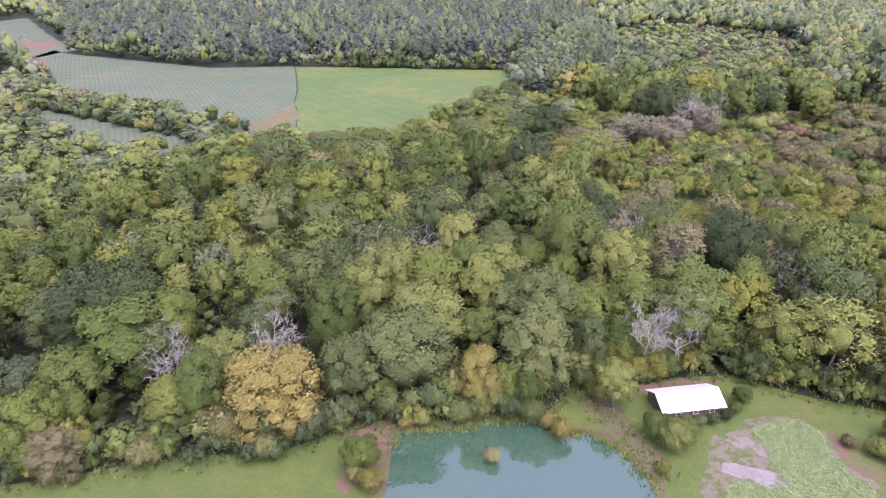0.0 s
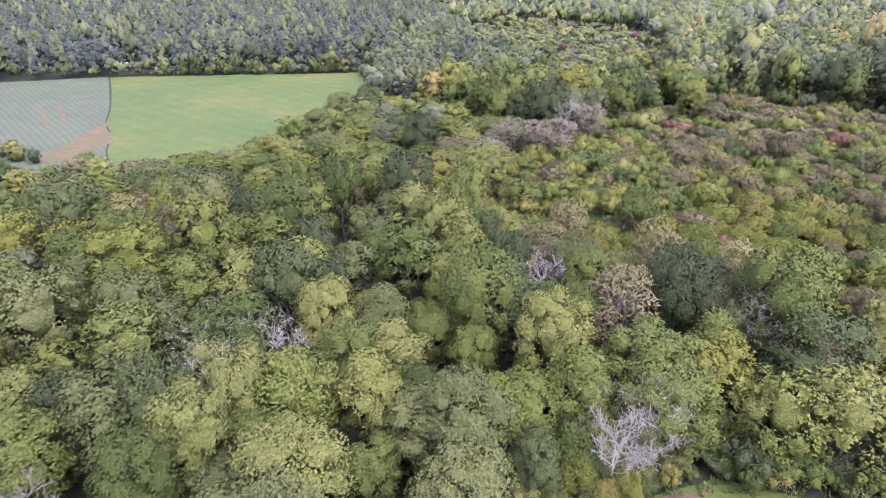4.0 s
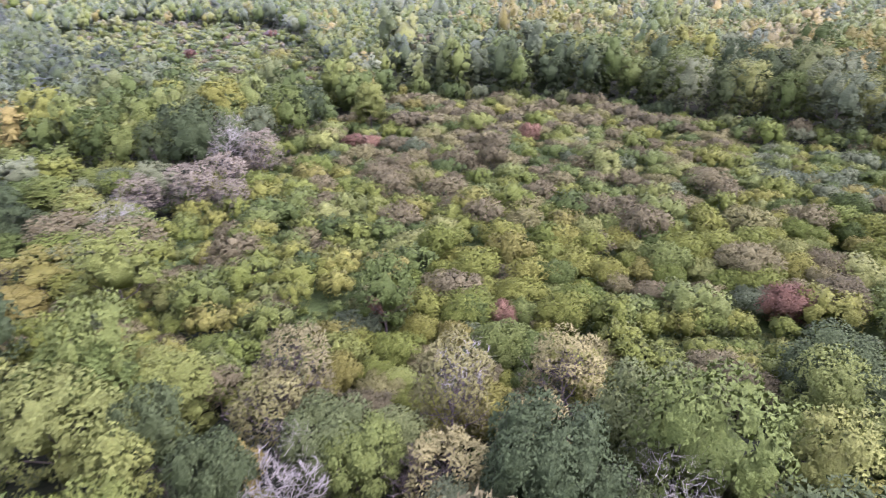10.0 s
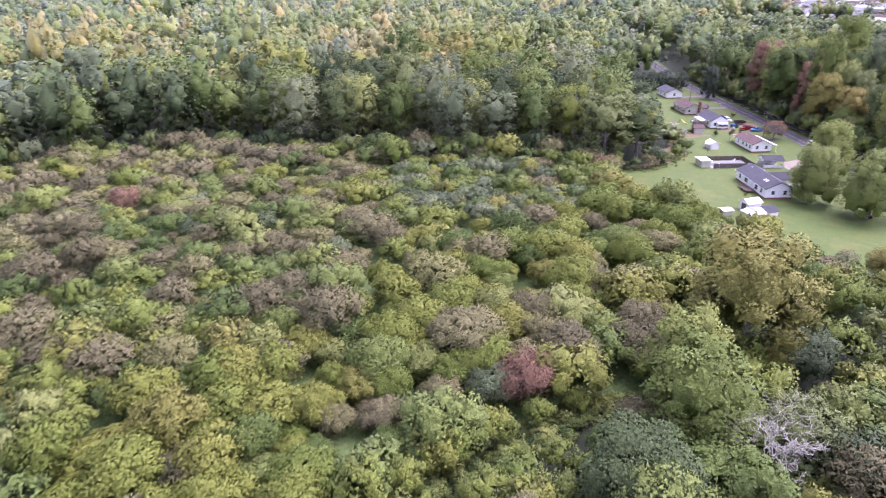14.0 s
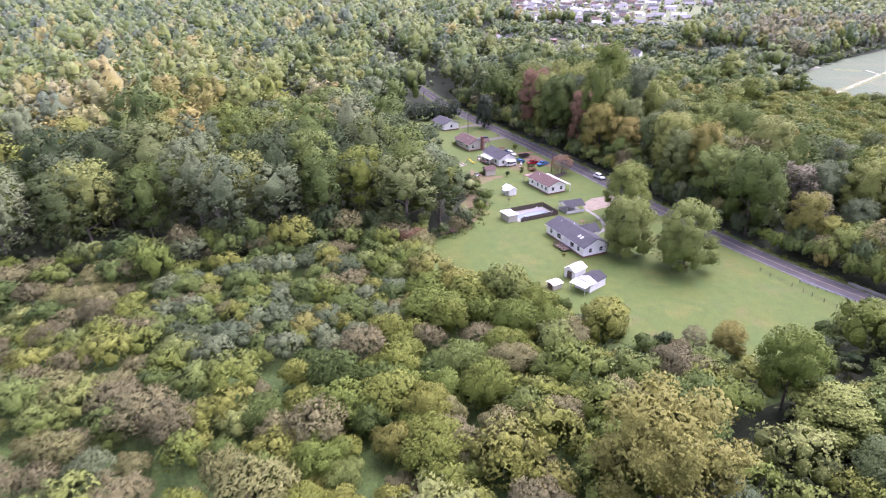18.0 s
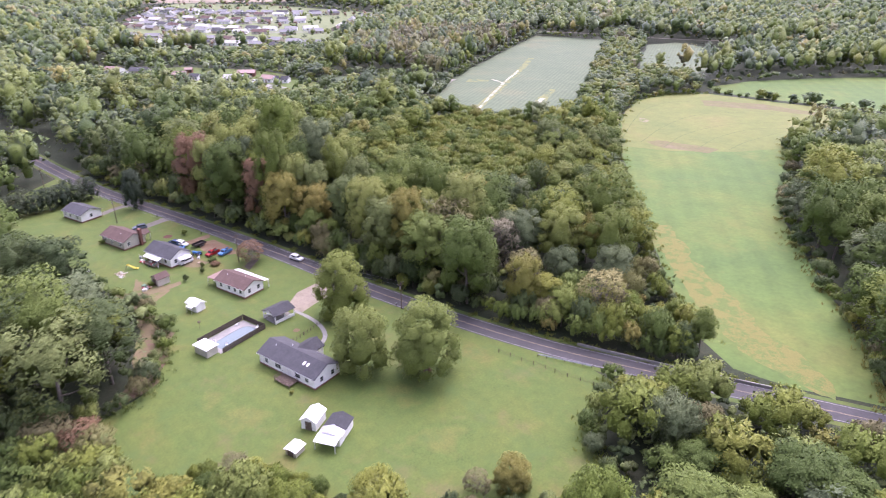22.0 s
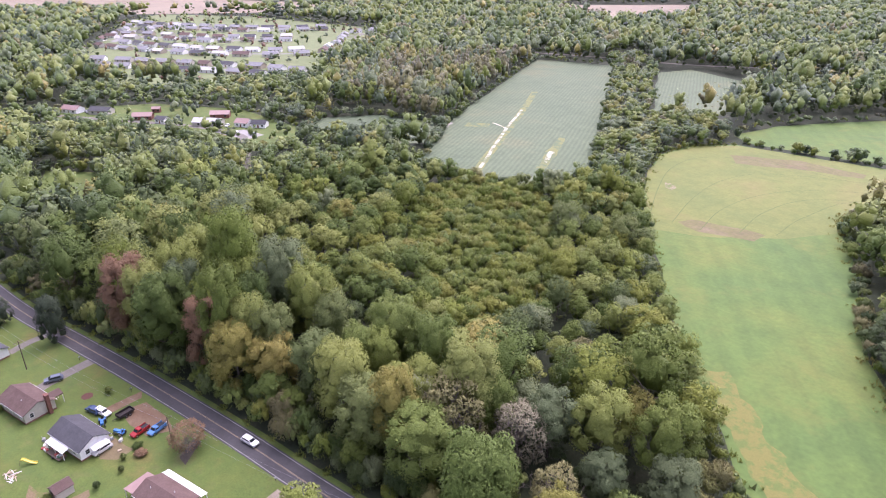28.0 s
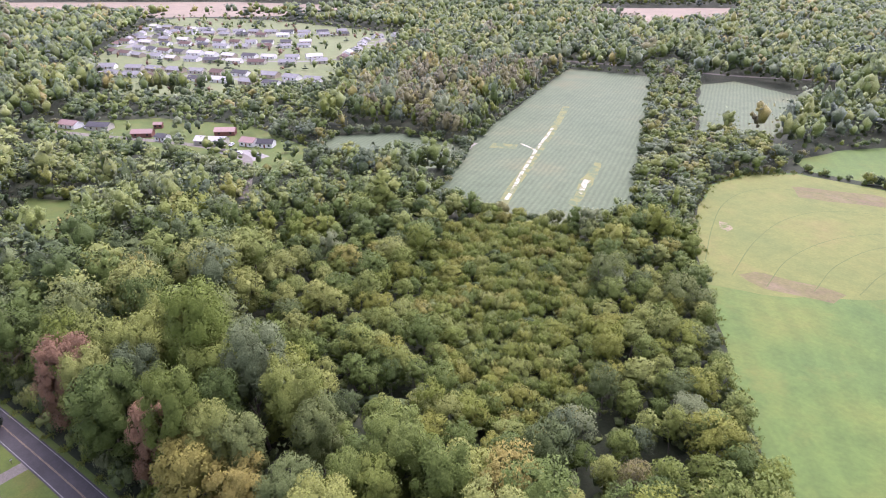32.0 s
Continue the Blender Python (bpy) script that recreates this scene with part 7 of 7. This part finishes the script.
for x, y, words in ((674.5, -490, "white farmhouse at the end of a bean field"), (864, -568, "small white house among far trees"), (497, -728, "red-roofed house among far trees"), (-100, 231, "small white shed among trees by a field"), (278, -700, "small white house in a far clearing")):
    cottage(x, y, 30, 12 if x > 0 else 4.4, 8 if x > 0 else 3, WHITE, METAL_PINK if "red" in words else METAL_WHITE if x < 300 else SHINGLE_GREY, words, "")
ribbon("far_road", [(700, -440), (600, -487), (558, -502), (514, -514), (470, -535), (380, -600)], 3.0, 0.05, GRAVEL, "pale far road behind the fields", "road")

# ---- marks in the fields ----
SCOUR = worn("scoured_sand", (0.46, 0.43, 0.34), (0.150, 0.175, 0.075), 0.16)
THIN = worn("thin_yellow_crop", (0.185, 0.195, 0.068), (0.108, 0.146, 0.072), 0.10)
ribbon("gully_side", [(398, -136), (412, -158), (424, -178), (437, -199), (452, -224), (468, -250), (492, -288), (508, -312)], 2.4, 0.042, THIN, "thin yellowed crop along a washed-out gully", "crop")
ribbon("gully_1", [(402, -143), (412, -159), (423, -175), (433, -191), (444, -208), (455, -226), (466, -245), (474, -258)], 0.95, 0.05, SCOUR, "washed-out pale gully through the bean field", "gully")
ribbon("gully_2", [(462, -216), (452, -214), (445, -211)], 0.8, 0.052, SCOUR, "side arm of a pale gully", "gully")
sheet("wash_1", [(374, -158), (380, -161), (394, -184), (412, -222), (408, -222), (388, -188)], 0.045, THIN, "yellowed strip in the bean field", "crop", 4, 2)
sheet("wash_2", [(384, -175), (387, -176), (397, -193), (394, -194)], 0.05, SCOUR, "pale bare soil in the bean field", "bare soil", 2, 1)
sheet("wash_6", [(468, -196), (474, -204), (462, -214), (456, -206)], 0.045, THIN, "thin yellowed crop by the gully's side arm", "crop", 3, 2)
sheet("wash_3", [(462, -167), (466, -171), (484, -196), (479, -197)], 0.045, SAND, "tan bare headland by the trees", "bare soil", 3, 1.5)
sheet("wash_4", [(399, -326), (384, -328), (386, -336), (398, -338)], 0.05, SAND, "pale bare corner of a field", "bare soil", 2, 1.5)
STRAW = patchy("straw_patch", ((0.3, (0.151, 0.119, 0.065)), (0.5, (0.144, 0.133, 0.050)), (0.7, (0.180, 0.140, 0.083))), (0.85, 1.12), 0.08, 0.8, 0.95)
sheet("bare_1", [(318, -186), (322, -187), (325, -193), (322, -195), (318, -191)], 0.045, worn("pale_bare_soil", (0.255, 0.205, 0.135), (0.110, 0.148, 0.036), 0.3), "pale bare patch in the hay field", "bare soil", 2, 1.5)
sheet("bare_2", [(296, -152), (286, -149), (266, -157), (264, -165), (280, -163), (292, -160)], 0.044, STRAW, "brownish thin patch in the hay field", "bare soil", 4, 3)
sheet("bare_3", [(326, -262), (316, -250), (290, -264), (262, -272), (262, -280), (296, -279)], 0.044, STRAW, "brownish strip at the end of the hay field", "bare soil", 5, 3)
sheet("bare_4", [(205, -309), (160, -300), (160, -306), (205, -313)], 0.045, DIRT, "bare soil strip by a hedge", "bare soil", 4, 1)
YELLOW = worn("yellow_weeds_in_hay", (0.172, 0.166, 0.044), (0.106, 0.149, 0.034), 0.22)
sheet("weeds_1", [(238, -60), (226, -46), (208, -30), (192, -16), (180, -9), (168, -6), (156, -4), (160, -10), (172, -18), (186, -26), (200, -36), (218, -52), (232, -66)], 0.044, YELLOW, "yellow weeds scattered through the hay", "weeds", 2, 2.5)
MOWN = patchy("mown_hay", ((0.34, (0.120, 0.152, 0.036)), (0.52, (0.148, 0.170, 0.040)), (0.66, (0.170, 0.168, 0.046)), (0.75, (0.178, 0.150, 0.062))), (0.88, 1.08), 0.03, 0.9, 0.9, 0.04)
sheet("field_12", [(299, -136), (275, -151), (258, -170), (246, -190), (248, -214), (238, -228), (200, -236), (140, -262), (118, -328), (213, -308), (290, -290.5), (333, -283.5), (348.5, -262), (351.5, -232), (334, -190), (316, -160)], 0.04, MOWN,
      "yellower mown part of the hay field", "field", 5, 2.2)
TRACK = patchy("mower_track", ((0.3, (0.078, 0.112, 0.030)), (0.7, (0.110, 0.134, 0.038))), (0.85, 1.1), 0.2, 1.5, 0.95)
for i, line in enumerate(([(308, -151), (324, -185), (335, -215), (336, -240), (325, -256), (300, -264), (257, -263), (200, -272)], [(285, -151), (290, -180), (286, -212), (270, -238), (240, -256), (190, -262)], [(262, -169), (262, -197), (252, -236), (210, -252)],
                         [(297, -150), (306, -186), (308, -220), (296, -246), (255, -268)], [(273, -160), (276, -190), (268, -222), (235, -248)])):
    ribbon("mower_line_" + str(i + 1), line, 0.16, 0.046, TRACK, "dark mower line curving through the hay", "mower line")
ribbon("clay_track", [(-335, 596), (-312, 508), (-285, 482), (-272, 455), (-262, 432)], 3.4, 0.05, DIRT, "winding red clay farm track", "track")
sheet("bare_5", [(-395, 600), (-330, 592), (-318, 560), (-330, 555), (-400, 580)], 0.045, DIRT, "red clay ground on a far rise", "bare soil", 8, 4)
for i, (a, b) in enumerate((((-115, 380), (-101, 344)), ((-108, 384), (-96, 350)), ((-92, 372), (-88, 360)))):
    ribbon("streak_" + str(i + 1), [a, ((a[0] + b[0]) / 2 + 1, (a[1] + b[1]) / 2), b], 0.9, 0.045, STRAW, "tan streak across the bean field", "bare soil")
sheet("bare_6", [(-76, 345), (-68, 310), (-78, 285), (-90, 284), (-82, 320)], 0.044, STRAW, "tan bare strip between two fields", "bare soil", 5, 3)
ribbon("field_edge", [(-255, 414), (-169, 413), (-92, 417)], 1.0, 0.05, WEED, "dark grassy line between two fields", "field edge")


# ---- rough grass along edges ----
def rough_grass(name, line, width, count, tone, label, seed, tall=0.5):
    """Uncut grass and weeds: small bent blades in tufts along a line."""
    r = np.random.default_rng(seed)
    pts = np.array(smooth_line(line, 4))
    at = r.integers(len(pts), size=count // 6)
    cx = np.repeat(pts[at, 0] + r.normal(size=len(at)) * width, 6) + r.normal(size=len(at) * 6) * 0.28
    cy = np.repeat(pts[at, 1] + r.normal(size=len(at)) * width, 6) + r.normal(size=len(at) * 6) * 0.28
    n = len(cx)
    a, h, w = r.uniform(0, 6.28, n), tall * r.uniform(0.5, 1.3, n), 0.05 + 0.07 * r.random(n)
    lx, ly = np.cos(a), np.sin(a)
    z = np.full(n, 0.03)
    v = np.stack([np.stack([cx - ly * w, cy + lx * w, z], 1), np.stack([cx + ly * w, cy - lx * w, z], 1),
                  np.stack([cx + lx * h * 0.5 + ly * w * 0.5, cy + ly * h * 0.5 - lx * w * 0.5, h], 1), np.stack([cx + lx * h * 0.6 - ly * w * 0.5, cy + ly * h * 0.6 + lx * w * 0.5, h * 0.9], 1)], 1).reshape(-1, 3)
    tagged(new(name, mesh_np(name, v, quads(n), [LEAF_WOOD[tone]], None, np.repeat(r.random(n // 6), 6))), label, "grass", kind="stuff")


SHORE_LINE = POND[2:] + POND[:1]
rough_grass("bank_grass", SHORE_LINE, 0.8, 3600, "green", "green uncut grass on the pond bank", 1, 0.3)
rough_grass("bank_weeds", POND[3:12], 0.5, 900, "olive", "yellow-green weeds at the water's edge", 2, 0.5)
rough_grass("wood_edge_grass", POND_SIDE[2:20], 1.6, 6000, "green", "rank grass along the edge of the woods", 3, 0.6)
rough_grass("verge_grass", [(x, y - 5.0) for x, y in ROAD[4:15]], 0.7, 4800, "olive", "uncut grass along the road's edge", 4, 0.4)
rough_grass("track_grass", [(24, 96), (28, 90), (31, 84), (33, 77)], 1.6, 1200, "green", "grass growing through a worn bank", 5, 0.35)
rough_grass("yard_edge_grass", YARDS[:10], 1.2, 3000, "green", "rank grass along the yard's edge", 6, 0.5)
rough_grass("yard_brush_grass", YARDS[19:], 1.4, 3600, "olive", "rank grass between lawn and thicket", 7, 0.6)
rough_grass("hay_edge_grass", HAY[:9], 1.8, 4800, "olive", "tall yellow-green weeds along the hay field", 8, 0.8)
rough_grass("hay_far_edge_grass", HAY[13:22], 1.8, 4200, "yellow", "tall straw-coloured weeds along the hay field", 9, 0.8)

# white swing frame on the back lawn
swing = thing("swing_frame", pose(322.2, 95.0, 0, 0, 0, 118), "old white tubular swing frame without seats on grass", "swing")
for sx in (-1.7, 1.7):
    for sy in (-0.8, 0.8):
        bm = bmesh.new()
        tube(bm, (sx, sy, -0.02), (sx * 0.94, 0, 2.0), 0.05, 0.05, 6)
        part("leg", bm, TRIM, swing)
bm = bmesh.new()
tube(bm, (-1.65, 0, 2.0), (1.65, 0, 2.0), 0.055, 0.055, 6)
part("top_bar", bm, TRIM, swing)
for sx in (-1.64, 1.64):
    bm = bmesh.new()
    tube(bm, (sx, -0.42, 1.0), (sx, 0.42, 1.0), 0.04, 0.04, 5)
    part("brace", bm, TRIM, swing)

rest[3] += town_trees
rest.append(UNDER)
for lod, (trees, words) in enumerate(zip(rest, ("dense green and olive trees and shrubs", "closed woodland canopy in mixed greens", "far woods in dull greens and yellows", "distant hazy woods on the skyline", "undergrowth between the trunks, its dark tone standing in for shade"))):
    vs, fs, ns, ids, tints, k = [], [], [], [], [], 0
    for kind, tone, x, y, h, r, turn, v, tint in trees:
        sp = SPECIES[kind]
        a, f, nor = LODS[kind, v, lod if lod < 4 else 3]
        ct, st_ = math.cos(turn), math.sin(turn)
        ns.append(np.stack([nor[:, 0] * ct - nor[:, 1] * st_, nor[:, 0] * st_ + nor[:, 1] * ct, nor[:, 2]], 1))
        c, s = math.cos(turn) * r / sp[2], math.sin(turn) * r / sp[2]
        vs.append(np.stack([a[:, 0] * c - a[:, 1] * s + x, a[:, 0] * s + a[:, 1] * c + y, a[:, 2] * h / sp[1]], 1))
        fs.append(f + k)
        k += len(a)
        ids.append(np.full(len(f), KINDS.index(tone)))
        tints.append(np.full(len(f), tint))
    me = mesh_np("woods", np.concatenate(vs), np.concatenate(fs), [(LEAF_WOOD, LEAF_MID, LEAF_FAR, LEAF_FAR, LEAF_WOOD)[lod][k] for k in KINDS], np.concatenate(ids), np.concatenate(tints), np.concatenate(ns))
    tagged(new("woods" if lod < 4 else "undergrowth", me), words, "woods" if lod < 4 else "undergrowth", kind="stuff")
